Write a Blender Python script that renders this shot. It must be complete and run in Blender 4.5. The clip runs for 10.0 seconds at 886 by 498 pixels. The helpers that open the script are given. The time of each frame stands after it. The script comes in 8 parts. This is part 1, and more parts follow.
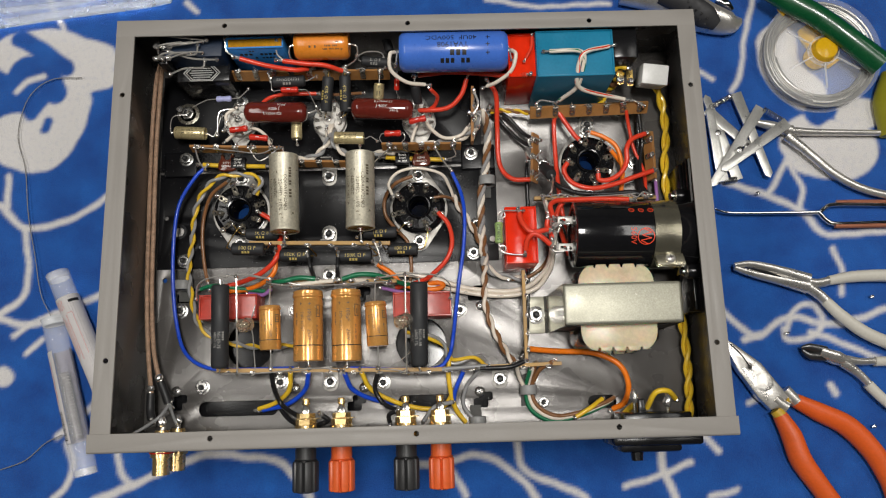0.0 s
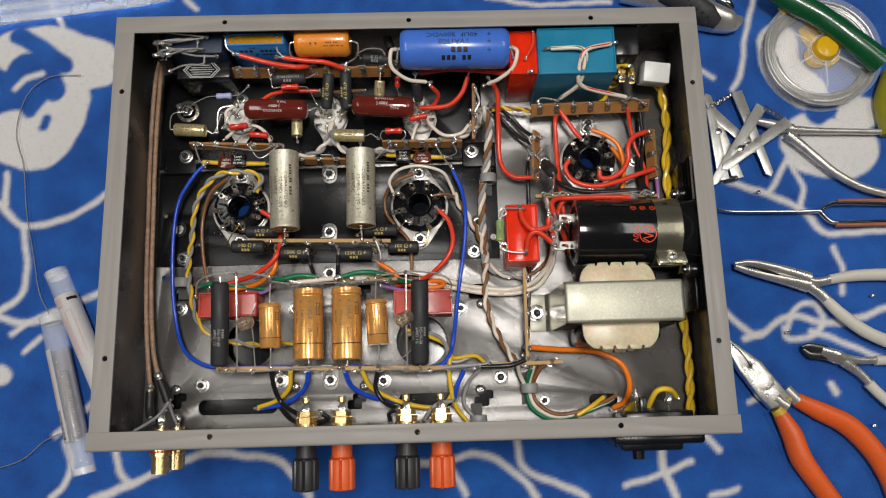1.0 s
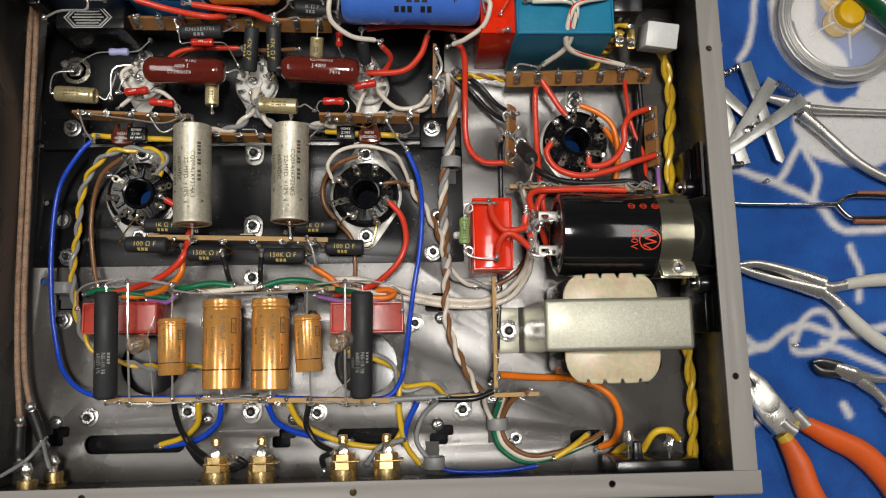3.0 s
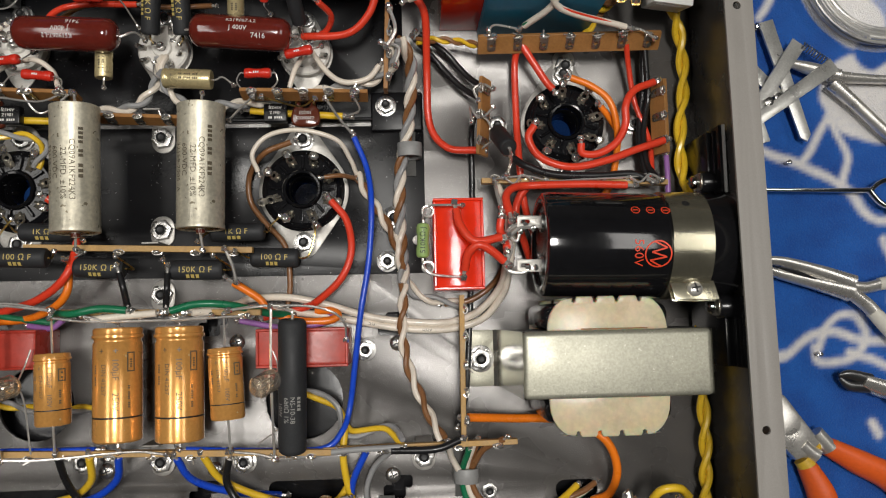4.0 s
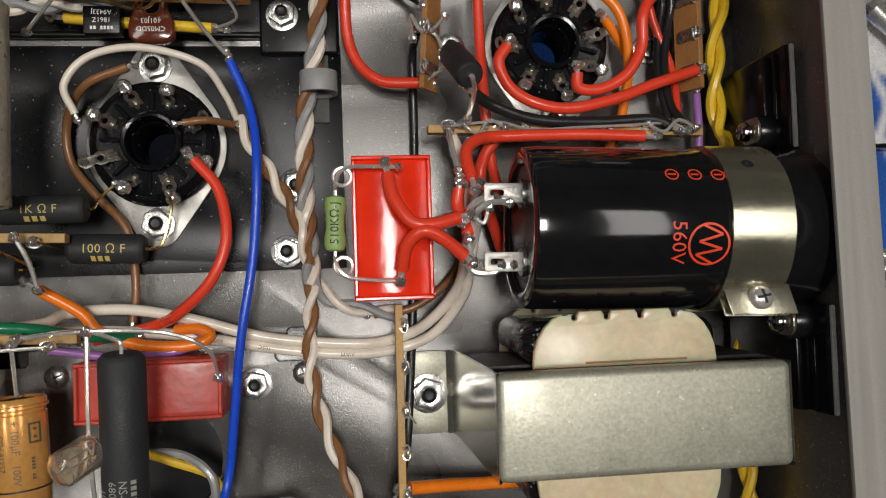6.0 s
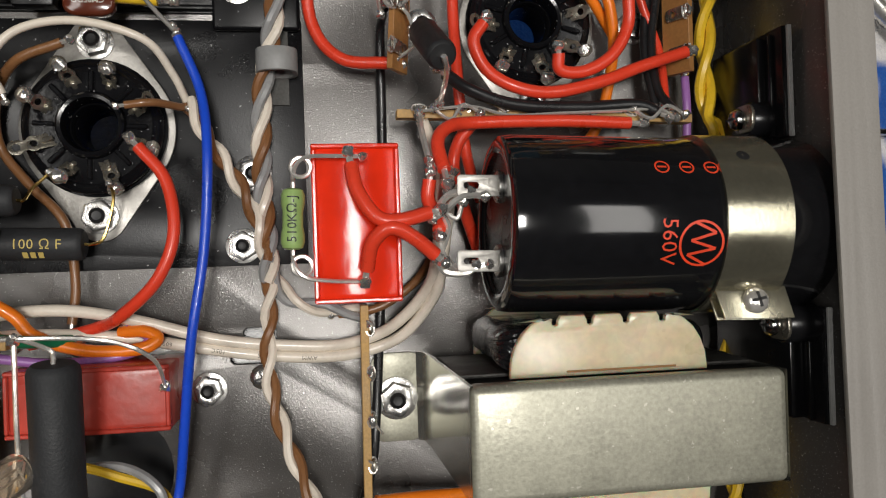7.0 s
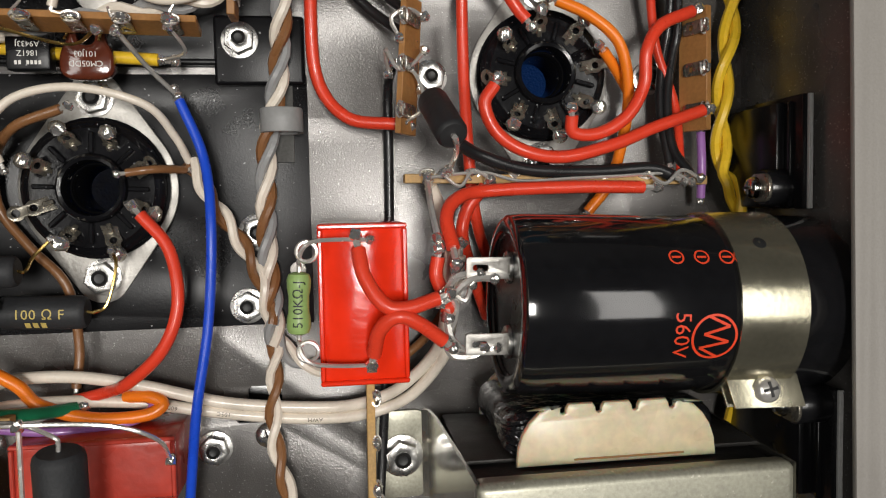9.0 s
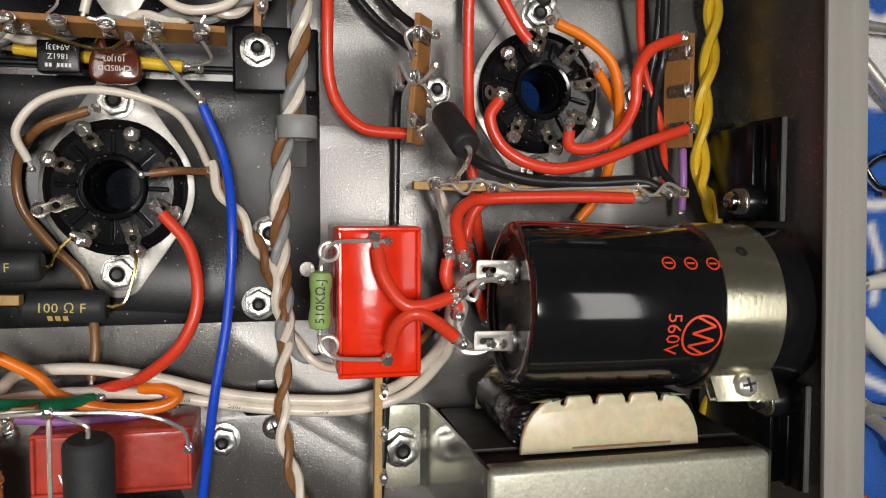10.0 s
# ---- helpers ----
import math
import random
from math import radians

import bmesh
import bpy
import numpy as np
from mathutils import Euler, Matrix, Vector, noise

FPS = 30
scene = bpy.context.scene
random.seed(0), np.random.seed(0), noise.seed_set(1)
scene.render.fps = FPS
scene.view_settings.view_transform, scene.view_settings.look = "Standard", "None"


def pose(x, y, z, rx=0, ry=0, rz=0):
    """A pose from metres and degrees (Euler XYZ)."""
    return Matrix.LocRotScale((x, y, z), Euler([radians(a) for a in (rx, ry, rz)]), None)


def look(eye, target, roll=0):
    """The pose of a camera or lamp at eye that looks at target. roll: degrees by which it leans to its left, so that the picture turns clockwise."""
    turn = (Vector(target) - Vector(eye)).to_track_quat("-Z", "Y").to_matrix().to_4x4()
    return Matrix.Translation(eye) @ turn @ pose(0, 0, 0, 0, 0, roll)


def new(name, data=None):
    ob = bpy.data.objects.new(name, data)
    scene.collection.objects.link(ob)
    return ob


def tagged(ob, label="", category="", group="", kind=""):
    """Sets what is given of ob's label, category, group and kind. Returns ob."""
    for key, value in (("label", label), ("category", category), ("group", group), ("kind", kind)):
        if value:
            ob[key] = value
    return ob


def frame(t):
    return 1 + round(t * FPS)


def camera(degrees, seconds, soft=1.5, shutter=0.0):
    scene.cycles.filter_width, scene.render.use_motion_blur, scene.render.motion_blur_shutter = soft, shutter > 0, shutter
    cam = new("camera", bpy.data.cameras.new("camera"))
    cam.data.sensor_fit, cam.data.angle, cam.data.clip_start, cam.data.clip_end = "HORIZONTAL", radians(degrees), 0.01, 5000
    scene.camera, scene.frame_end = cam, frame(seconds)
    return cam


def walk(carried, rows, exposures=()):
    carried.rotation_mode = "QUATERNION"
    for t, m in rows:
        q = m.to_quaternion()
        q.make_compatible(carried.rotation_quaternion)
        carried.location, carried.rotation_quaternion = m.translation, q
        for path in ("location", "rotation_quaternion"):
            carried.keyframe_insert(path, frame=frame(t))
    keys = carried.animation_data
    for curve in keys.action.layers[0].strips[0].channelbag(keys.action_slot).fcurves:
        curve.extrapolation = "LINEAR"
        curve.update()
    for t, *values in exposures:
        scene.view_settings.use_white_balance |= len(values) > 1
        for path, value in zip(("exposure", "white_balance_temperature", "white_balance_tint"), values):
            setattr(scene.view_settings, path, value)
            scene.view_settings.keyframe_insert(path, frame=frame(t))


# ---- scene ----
cam = camera(60.1, 10.0, soft=1.15)
PATH = [
    (0, (0.019, 0.021, 0.499), (0.011, 0.389, -1.467), -2.9),
    (0.5, (0.018, 0.02, 0.5), (0.009, 0.387, -1.466), -2.8),
    (1, (0.017, 0.02, 0.497), (0.015, 0.388, -1.468), -1.9),
    (1.5, (0.019, 0.023, 0.484), (0.023, 0.383, -1.483), -1.1),
    (2, (0.023, 0.031, 0.459), (0.033, 0.348, -1.515), 0.3),
    (2.5, (0.026, 0.046, 0.436), (0.072, 0.354, -1.539), 7.3),
    (2.7, (0.024, 0.047, 0.426), (0.092, 0.358, -1.549), 11.4),
    (3.8, (0.044, 0.086, 0.344), (0.126, 0.244, -1.648), 26.5),
    (4, (0.045, 0.087, 0.331), (0.142, 0.262, -1.659), 27.8),
    (4.5, (0.05, 0.09, 0.296), (0.177, 0.239, -1.694), 39.0),
    (5, (0.051, 0.096, 0.266), (0.215, 0.229, -1.722), 49.3),
    (5.5, (0.054, 0.104, 0.24), (0.234, 0.181, -1.75), 65.0),
    (5.7, (0.056, 0.102, 0.233), (0.248, 0.177, -1.756), 66.9),
    (6.8, (0.055, 0.108, 0.211), (0.386, 0.119, -1.761), 86.0),
    (7, (0.059, 0.108, 0.209), (0.355, 0.113, -1.769), 87.2),
    (7.5, (0.059, 0.114, 0.205), (0.355, 0.109, -1.773), 89.4),
    (8, (0.06, 0.124, 0.203), (0.351, 0.04, -1.774), 104.3),
    (8.5, (0.06, 0.133, 0.203), (0.337, 0.009, -1.774), 112.5),
    (9, (0.059, 0.137, 0.205), (0.345, 0.013, -1.771), 112.0),
    (9.5, (0.055, 0.134, 0.206), (0.366, 0.013, -1.766), 110.3),
    (10, (0.043, 0.137, 0.215), (0.457, 0.029, -1.739), 104.4),
]
walk(cam, [(t, look(eye, target, roll)) for t, eye, target, roll in PATH],
     exposures=((0, -0.12), (2.5, -0.15), (4, -0.21), (5, -0.32), (5.5, -0.31), (7, -0.22), (8.5, -0.10), (10, -0.06)))


# ---- light ----
world = bpy.data.worlds.new("room_light")
scene.world = world
world.use_nodes = True
world.node_tree.nodes["Background"].inputs[0].default_value = (0.9, 0.95, 1.0, 1)
world.node_tree.nodes["Background"].inputs[1].default_value = 0.015


def overhead_lamp(x, y, z, sx, sy, watts, colour):
    lamp = bpy.data.lights.new("unseen_overhead_light", "AREA")
    lamp.shape, lamp.size, lamp.size_y, lamp.energy, lamp.color = "RECTANGLE", sx, sy, watts, colour
    ob = new("unseen_overhead_light", lamp)
    ob.matrix_world = pose(x, y, z)
    return ob


# Added overhead lamp, standing in for a small light carried at the camera.
overhead_lamp(0.08, 0.13, 1.35, 0.20, 0.30, 12.0, (1.0, 0.97, 0.92))
overhead_lamp(0.84, 0.20, 1.35, 0.36, 0.80, 4.6, (1.0, 0.97, 0.92))
# Added fill from the left; no lamp is known there.
overhead_lamp(-0.72, 0.15, 1.35, 0.30, 1.00, 6.8, (1.0, 0.97, 0.92))
scene.view_settings.exposure = 0.0

# ---- helpers of this scene: lengths in millimetres ----
MM = 0.001
SEE_THROUGH = ("neon_glass", "clear_plastic", "milky_plastic", "hazy_plastic", "tube_plastic")


def link(name, me, material, parent=None, label=""):
    if material is not None:
        me.materials.clear()
        me.materials.append(material)
    ob = new(name, me)
    if material is not None and material.name in SEE_THROUGH:
        ob.visible_shadow = False
    if parent is not None:
        ob.parent = parent
    if label:
        ob["label"] = label
    return ob


def finish(bm, sharp=38):
    """Scale a bmesh from millimetres, shade it smooth but for sharp edges, and give the mesh."""
    bmesh.ops.scale(bm, vec=(MM, MM, MM), verts=bm.verts)
    bm.normal_update()
    limit = radians(sharp)
    for f in bm.faces:
        f.smooth = True
    for e in bm.edges:
        e.smooth = len(e.link_faces) == 2 and e.calc_face_angle(0) < limit
    me = bpy.data.meshes.new("mesh")
    bm.to_mesh(me)
    bm.free()
    return me


def part(name, bm, material, parent, label="", sharp=38):
    me = finish(bm, sharp) if isinstance(bm, bmesh.types.BMesh) else bm
    return link(name, me, material, parent, label)


def thing(name, base, label, category, group="", turn=None, kind=""):
    ob = new(name)
    ob.empty_display_size = 0.005
    m = Matrix.Translation(Vector(base) * MM)
    ob.matrix_basis = m @ turn if turn is not None else m
    return tagged(ob, label, category, group, kind)


def box(size, centre=(0, 0, 0), bevel=0.0, segs=2, bm=None):
    bm = bm or bmesh.new()
    made = bmesh.ops.create_cube(bm, size=1.0)["verts"]
    for v in made:
        v.co = Vector((v.co[i] * size[i] + centre[i] for i in range(3)))
    if bevel:
        edges = list({e for v in made for e in v.link_edges})
        bmesh.ops.bevel(bm, geom=edges, offset=bevel, segments=segs, profile=0.5, affect="EDGES")
    return bm


def lathe(profile, segs=28, bm=None, axis="X", at=(0, 0, 0)):
    """Turn a profile of (along, radius) round an axis; ends of zero radius close it."""
    bm = bm or bmesh.new()
    at = Vector(at)
    rings = []
    for a, r in profile:
        ring = []
        for k in range(segs if r > 1e-6 else 1):
            w = 2 * math.pi * k / segs
            c, s = r * math.cos(w), r * math.sin(w)
            co = {"X": (a, s, c), "Y": (c, a, s), "Z": (c, s, a)}[axis]
            ring.append(bm.verts.new(at + Vector(co)))
        rings.append(ring)
    for r0, r1 in zip(rings, rings[1:]):
        n = max(len(r0), len(r1))
        if n == 1:
            continue
        for k in range(n):
            q = [r0[k % len(r0)], r1[k % len(r1)], r1[(k + 1) % len(r1)], r0[(k + 1) % len(r0)]]
            q = list(dict.fromkeys(q))
            if len(q) > 2:
                bm.faces.new(q)
    bmesh.ops.recalc_face_normals(bm, faces=bm.faces)
    return bm


def spline(points, steps=6):
    """A smooth line through points."""
    p = [Vector(q) for q in points]
    if len(p) < 3:
        return p
    p = [2 * p[0] - p[1]] + p + [2 * p[-1] - p[-2]]
    out = []
    for a, b, c, d in zip(p, p[1:], p[2:], p[3:]):
        for k in range(steps):
            t = k / steps
            out.append(0.5 * (2 * b + (c - a) * t + (2 * a - 5 * b + 4 * c - d) * t * t + (3 * b - a - 3 * c + d) * t ** 3))
    return out + [p[-2]]


def sweep(line, radius, segs=8, bm=None, flat=1.0):
    """A round bar along a line; radius is a number or a function of 0..1."""
    bm = bm or bmesh.new()
    n = len(line)
    rings, side = [], None
    for i, q in enumerate(line):
        way = (line[min(i + 1, n - 1)] - line[max(i - 1, 0)]).normalized()
        if side is None:
            side = way.orthogonal().normalized()
        side = (side - way * side.dot(way)).normalized()
        up = way.cross(side)
        r = radius(i / (n - 1)) if callable(radius) else radius
        rings.append([bm.verts.new(q + side * (r * math.cos(2 * math.pi * k / segs)) + up * (flat * r * math.sin(2 * math.pi * k / segs))) for k in range(segs)])
    for r0, r1 in zip(rings, rings[1:]):
        for k in range(segs):
            bm.faces.new((r0[k], r0[(k + 1) % segs], r1[(k + 1) % segs], r1[k]))
    bm.faces.new(rings[0][::-1])
    bm.faces.new(rings[-1])
    return bm


def blob(bm, at, r, squash=(1, 1, 1)):
    made = bmesh.ops.create_icosphere(bm, subdivisions=2, radius=1.0)["verts"]
    for v in made:
        w = 1 + 0.42 * noise.noise(v.co * 1.5 + Vector(at))
        v.co = Vector((at[i] + v.co[i] * r * squash[i] * w for i in range(3)))
    return bm


def plate(outlines, thick, bevel=0.0, z=0.0):
    """A flat sheet with holes: outlines of (x, y), the first one outside; it stands from z to z + thick."""
    cu = bpy.data.curves.new("sheet", "CURVE")
    cu.dimensions, cu.fill_mode = "2D", "BOTH"
    cu.extrude, cu.bevel_depth, cu.bevel_resolution = (thick / 2 - bevel) * MM, bevel * MM, 1
    for ring in outlines:
        sp = cu.splines.new("POLY")
        sp.points.add(len(ring) - 1)
        for q, (x, y) in zip(sp.points, ring):
            q.co = (x * MM, y * MM, 0, 1)
        sp.use_cyclic_u = True
    ob = bpy.data.objects.new("sheet", cu)
    scene.collection.objects.link(ob)
    me = bpy.data.meshes.new_from_object(ob.evaluated_get(bpy.context.evaluated_depsgraph_get()))
    bpy.data.objects.remove(ob)
    bpy.data.curves.remove(cu)
    bm = bmesh.new()
    bm.from_mesh(me)
    bpy.data.meshes.remove(me)
    bmesh.ops.remove_doubles(bm, verts=bm.verts, dist=1e-7)
    bmesh.ops.scale(bm, vec=(1000, 1000, 1000), verts=bm.verts)
    bmesh.ops.translate(bm, vec=(0, 0, z + thick / 2), verts=bm.verts)
    return bm


def circle(x, y, r, n=24):
    return [(x + r * math.cos(2 * math.pi * k / n), y + r * math.sin(2 * math.pi * k / n)) for k in range(n)]


def rounded(x0, y0, x1, y1, r, n=5):
    out = []
    for cx, cy, a in ((x1 - r, y1 - r, 0), (x0 + r, y1 - r, 90), (x0 + r, y0 + r, 180), (x1 - r, y0 + r, 270)):
        out += [(cx + r * math.cos(radians(a + 90 * k / n)), cy + r * math.sin(radians(a + 90 * k / n))) for k in range(n + 1)]
    return out


def moved(bm, m):
    bmesh.ops.transform(bm, matrix=m, verts=bm.verts)
    return bm


def axis_frame(p0, p1):
    """The turn of a thing that lies from p0 to p1: its x runs along, its z up; and its length."""
    way = Vector(p1) - Vector(p0)
    x = way.normalized()
    up = Vector((0, 0, 1)) if abs(x.z) < 0.95 else Vector((0, 1, 0))
    y = up.cross(x).normalized()
    z = x.cross(y)
    return Matrix((x, y, z)).transposed().to_4x4(), way.length


def lettering(text, size, place, parent, material, name="lettering", gap=1.0):
    """Flat letters, laid on a surface by place(u, v), u along the line and v up, both from the middle."""
    cu = bpy.data.curves.new("letters", "FONT")
    cu.body, cu.size, cu.align_x, cu.align_y, cu.resolution_u = text, size, "CENTER", "CENTER", 2
    cu.space_character = gap
    ob = bpy.data.objects.new("letters", cu)
    scene.collection.objects.link(ob)
    me = bpy.data.meshes.new_from_object(ob.evaluated_get(bpy.context.evaluated_depsgraph_get()))
    bpy.data.objects.remove(ob)
    bpy.data.curves.remove(cu)
    bm = bmesh.new()
    bm.from_mesh(me)
    for _ in range(3):
        long = [e for e in bm.edges if e.calc_length() > 0.7]
        if long:
            bmesh.ops.subdivide_edges(bm, edges=long, cuts=1)
            bmesh.ops.triangulate(bm, faces=bm.faces)
    for v in bm.verts:
        v.co = Vector(place(v.co.x, v.co.y)) * MM
    bm.to_mesh(me)
    bm.free()
    return link(name, me, material, parent)


def bars(rows, place, parent, material, name="print"):
    """Plain bars for small print: rows of (u, v, width, height)."""
    bm = bmesh.new()
    cut = []
    for u, v, w, h in rows:
        k = int(w / (h * 0.95)) if w > 2.4 * h and h > 0.55 else 1
        cut += [(u + w * ((i + 0.5) / k - 0.5), v, w / k * (0.68 if k > 1 else 1), h) for i in range(k) if k == 1 or (i * 7 + k) % 5]
    for u, v, w, h in cut:
        n = max(2, int(h / 0.8) + 1)
        m = max(2, int(w / 0.8) + 1)
        grid = [[bm.verts.new(place(u + w * (i / (m - 1) - 0.5), v + h * (j / (n - 1) - 0.5))) for j in range(n)] for i in range(m)]
        for i in range(m - 1):
            for j in range(n - 1):
                bm.faces.new((grid[i][j], grid[i + 1][j], grid[i + 1][j + 1], grid[i][j + 1]))
    return part(name, bm, material, parent)


def on_barrel(r, x=0.0, tilt=0.0, turn=0, lift=0.07):
    """Letters on a barrel along x; turn 0: they read along it, 1: round it, downwards."""
    def place(u, v):
        if turn:
            u, v = v, -u
        a = radians(tilt) + v / r
        return (x + u, (r + lift) * math.sin(a), (r + lift) * math.cos(a))
    return place


# ---- materials ----
def mat(name, colour, rough=0.5, metal=0.0, var=0.15, coarse=60, fine=900, bump=0.08, coat=0.0, clear=0.0, ior=1.45, rand=0.0, speck=None, depth=0.0003):
    m = bpy.data.materials.new(name)
    m.use_nodes = True
    n, l = m.node_tree.nodes, m.node_tree.links
    p = n["Principled BSDF"]
    p.inputs["Metallic"].default_value, p.inputs["IOR"].default_value = metal, ior
    p.inputs["Coat Weight"].default_value, p.inputs["Transmission Weight"].default_value = coat, clear
    p.inputs["Coat Roughness"].default_value = 0.06
    at = n.new("ShaderNodeTexCoord")
    a, b = n.new("ShaderNodeTexNoise"), n.new("ShaderNodeTexNoise")
    a.inputs["Scale"].default_value, a.inputs["Detail"].default_value = coarse, 4
    b.inputs["Scale"].default_value, b.inputs["Detail"].default_value = fine, 3
    mix = n.new("ShaderNodeMath")
    mix.operation = "ADD"
    for k in (a, b):
        l.new(at.outputs["Object"], k.inputs["Vector"])
    l.new(a.outputs["Fac"], mix.inputs[0])
    l.new(b.outputs["Fac"], mix.inputs[1])
    span = n.new("ShaderNodeMapRange")
    span.inputs["From Min"].default_value, span.inputs["From Max"].default_value = 0.65, 1.35
    span.inputs["To Min"].default_value, span.inputs["To Max"].default_value = 1 - var, 1 + var
    l.new(mix.outputs[0], span.inputs["Value"])
    tint = n.new("ShaderNodeVectorMath")
    tint.operation = "SCALE"
    tint.inputs[0].default_value = colour
    l.new(span.outputs[0], tint.inputs["Scale"])
    out = tint.outputs[0]
    if rand:
        info, r = n.new("ShaderNodeObjectInfo"), n.new("ShaderNodeMapRange")
        r.inputs["To Min"].default_value, r.inputs["To Max"].default_value = 1 - rand, 1 + rand
        l.new(info.outputs["Random"], r.inputs["Value"])
        s = n.new("ShaderNodeVectorMath")
        s.operation = "SCALE"
        l.new(out, s.inputs[0])
        l.new(r.outputs[0], s.inputs["Scale"])
        out = s.outputs[0]
    if speck:
        col, size, cut = speck
        v = n.new("ShaderNodeTexNoise")
        v.inputs["Scale"].default_value, v.inputs["Detail"].default_value = size, 2
        l.new(at.outputs["Object"], v.inputs["Vector"])
        c = n.new("ShaderNodeMapRange")
        c.inputs["From Min"].default_value, c.inputs["From Max"].default_value = cut, cut + 0.03
        l.new(v.outputs["Fac"], c.inputs["Value"])
        mx = n.new("ShaderNodeMix")
        mx.data_type = "RGBA"
        l.new(c.outputs[0], mx.inputs["Factor"])
        l.new(out, mx.inputs["A"])
        mx.inputs["B"].default_value = (*col, 1)
        out = mx.outputs["Result"]
    l.new(out, p.inputs["Base Color"])
    ro = n.new("ShaderNodeMapRange")
    ro.inputs["From Min"].default_value, ro.inputs["From Max"].default_value = 0.3, 0.7
    ro.inputs["To Min"].default_value, ro.inputs["To Max"].default_value = max(0.02, rough * 0.75), min(1, rough * 1.25)
    l.new(a.outputs["Fac"], ro.inputs["Value"])
    l.new(ro.outputs[0], p.inputs["Roughness"])
    if bump:
        u = n.new("ShaderNodeBump")
        u.inputs["Strength"].default_value, u.inputs["Distance"].default_value = bump, depth
        l.new(b.outputs["Fac"], u.inputs["Height"])
        l.new(u.outputs["Normal"], p.inputs["Normal"])
    return m


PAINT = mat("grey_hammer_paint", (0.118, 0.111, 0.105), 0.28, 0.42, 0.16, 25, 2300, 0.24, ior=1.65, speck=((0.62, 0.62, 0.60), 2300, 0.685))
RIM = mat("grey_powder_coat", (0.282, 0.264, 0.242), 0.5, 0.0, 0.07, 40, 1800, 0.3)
BLACK_PLATE = mat("black_anodised_plate", (0.006, 0.006, 0.007), 0.30, 0.0, 0.25, 30, 2500, 0.12, ior=1.31, speck=((0.40, 0.40, 0.40), 950, 0.725))
BLACK_PLASTIC = mat("black_plastic", (0.008, 0.008, 0.009), 0.24, 0.0, 0.2, 80, 900, 0.05, ior=1.4)
BAKELITE = mat("black_bakelite", (0.006, 0.006, 0.007), 0.13, 0.0, 0.2, 120, 1200, 0.08, ior=1.36, speck=((0.4, 0.4, 0.4), 1000, 0.71))
BLACK_SLEEVE = mat("glossy_black_sleeve", (0.008, 0.008, 0.009), 0.12, 0.0, 0.2, 60, 400, 0.03, coat=0.6)
MATT_BLACK = mat("matt_black_coating", (0.022, 0.023, 0.025), 0.62, 0.0, 0.2, 90, 1500, 0.25)
HEATSHRINK = mat("black_heatshrink", (0.02, 0.02, 0.021), 0.45, 0.0, 0.2, 200, 700, 0.2)
TIN = mat("tinned_wire", (0.80, 0.77, 0.72), 0.22, 0.7, 0.15, 200, 1500, 0.15)
SOLDER = mat("solder", (0.84, 0.82, 0.79), 0.14, 0.88, 0.2, 400, 1200, 0.3)
STEEL = mat("zinc_steel", (0.50, 0.49, 0.47), 0.28, 0.95, 0.16, 120, 1600, 0.15)
FLANGE = mat("dull_steel_flange", (0.36, 0.345, 0.32), 0.45, 0.75, 0.15, 150, 1200, 0.25)
PLATED_SMOOTH = mat("smooth_zinc_plating", (0.56, 0.55, 0.50), 0.17, 0.9, 0.14, 55, 1100, 0.05)
PLATED = mat("yellowish_zinc_plating", (0.37, 0.36, 0.29), 0.42, 0.5, 0.24, 55, 1300, 0.13, speck=((0.55, 0.53, 0.45), 700, 0.70))
CLAMP = mat("bright_nickel_band", (0.54, 0.505, 0.38), 0.22, 0.9, 0.12, 60, 900, 0.10)
CHROME = mat("polished_chrome", (0.75, 0.75, 0.74), 0.1, 1.0, 0.08, 40, 600, 0.05)
GOLD = mat("gold_plating", (0.92, 0.66, 0.30), 0.25, 0.9, 0.12, 200, 900, 0.1)
GOLD_LEAD = mat("brassy_lead", (0.72, 0.50, 0.16), 0.28, 1.0, 0.1, 200, 900, 0.1)
PHENOLIC = mat("brown_phenolic", (0.34, 0.16, 0.05), 0.5, 0.0, 0.2, 150, 1000, 0.15)
PHENOLIC_EDGE = mat("tan_phenolic", (0.46, 0.28, 0.10), 0.55, 0.0, 0.2, 150, 1400, 0.25)
CERAMIC = mat("white_ceramic", (0.82, 0.79, 0.73), 0.35, 0.0, 0.12, 150, 900, 0.1)
CAP_GOLD = mat("gold_lacquer_can", (0.78, 0.385, 0.105), 0.24, 0.42, 0.14, 60, 800, 0.06, coat=0.5, speck=((0.85, 0.62, 0.30), 500, 0.72))
CAP_SILVER = mat("silver_can_dull", (0.57, 0.53, 0.42), 0.38, 0.5, 0.24, 130, 700, 0.2, speck=((0.22, 0.19, 0.13), 380, 0.68))
CAP_BEIGE = mat("beige_metal_can", (0.60, 0.50, 0.27), 0.3, 0.5, 0.18, 150, 900, 0.12)
CAP_ORANGE = mat("orange_sleeve", (0.80, 0.26, 0.03), 0.3, 0.0, 0.12, 60, 600, 0.04, coat=0.3)
CAP_BLUE = mat("blue_sleeve", (0.06, 0.17, 0.62), 0.28, 0.0, 0.08, 40, 600, 0.04, coat=0.4)
CAP_MAROON = mat("maroon_varnish", (0.13, 0.018, 0.012), 0.14, 0.0, 0.15, 80, 500, 0.05, coat=0.6)
CAP_RED = mat("red_epoxy_case", (0.76, 0.030, 0.007), 0.13, 0.0, 0.10, 60, 220, 0.3, ior=1.36)
CAP_RED_DULL = mat("dusty_red_epoxy_case", (0.46, 0.048, 0.030), 0.3, 0.0, 0.2, 60, 300, 0.3, ior=1.4)
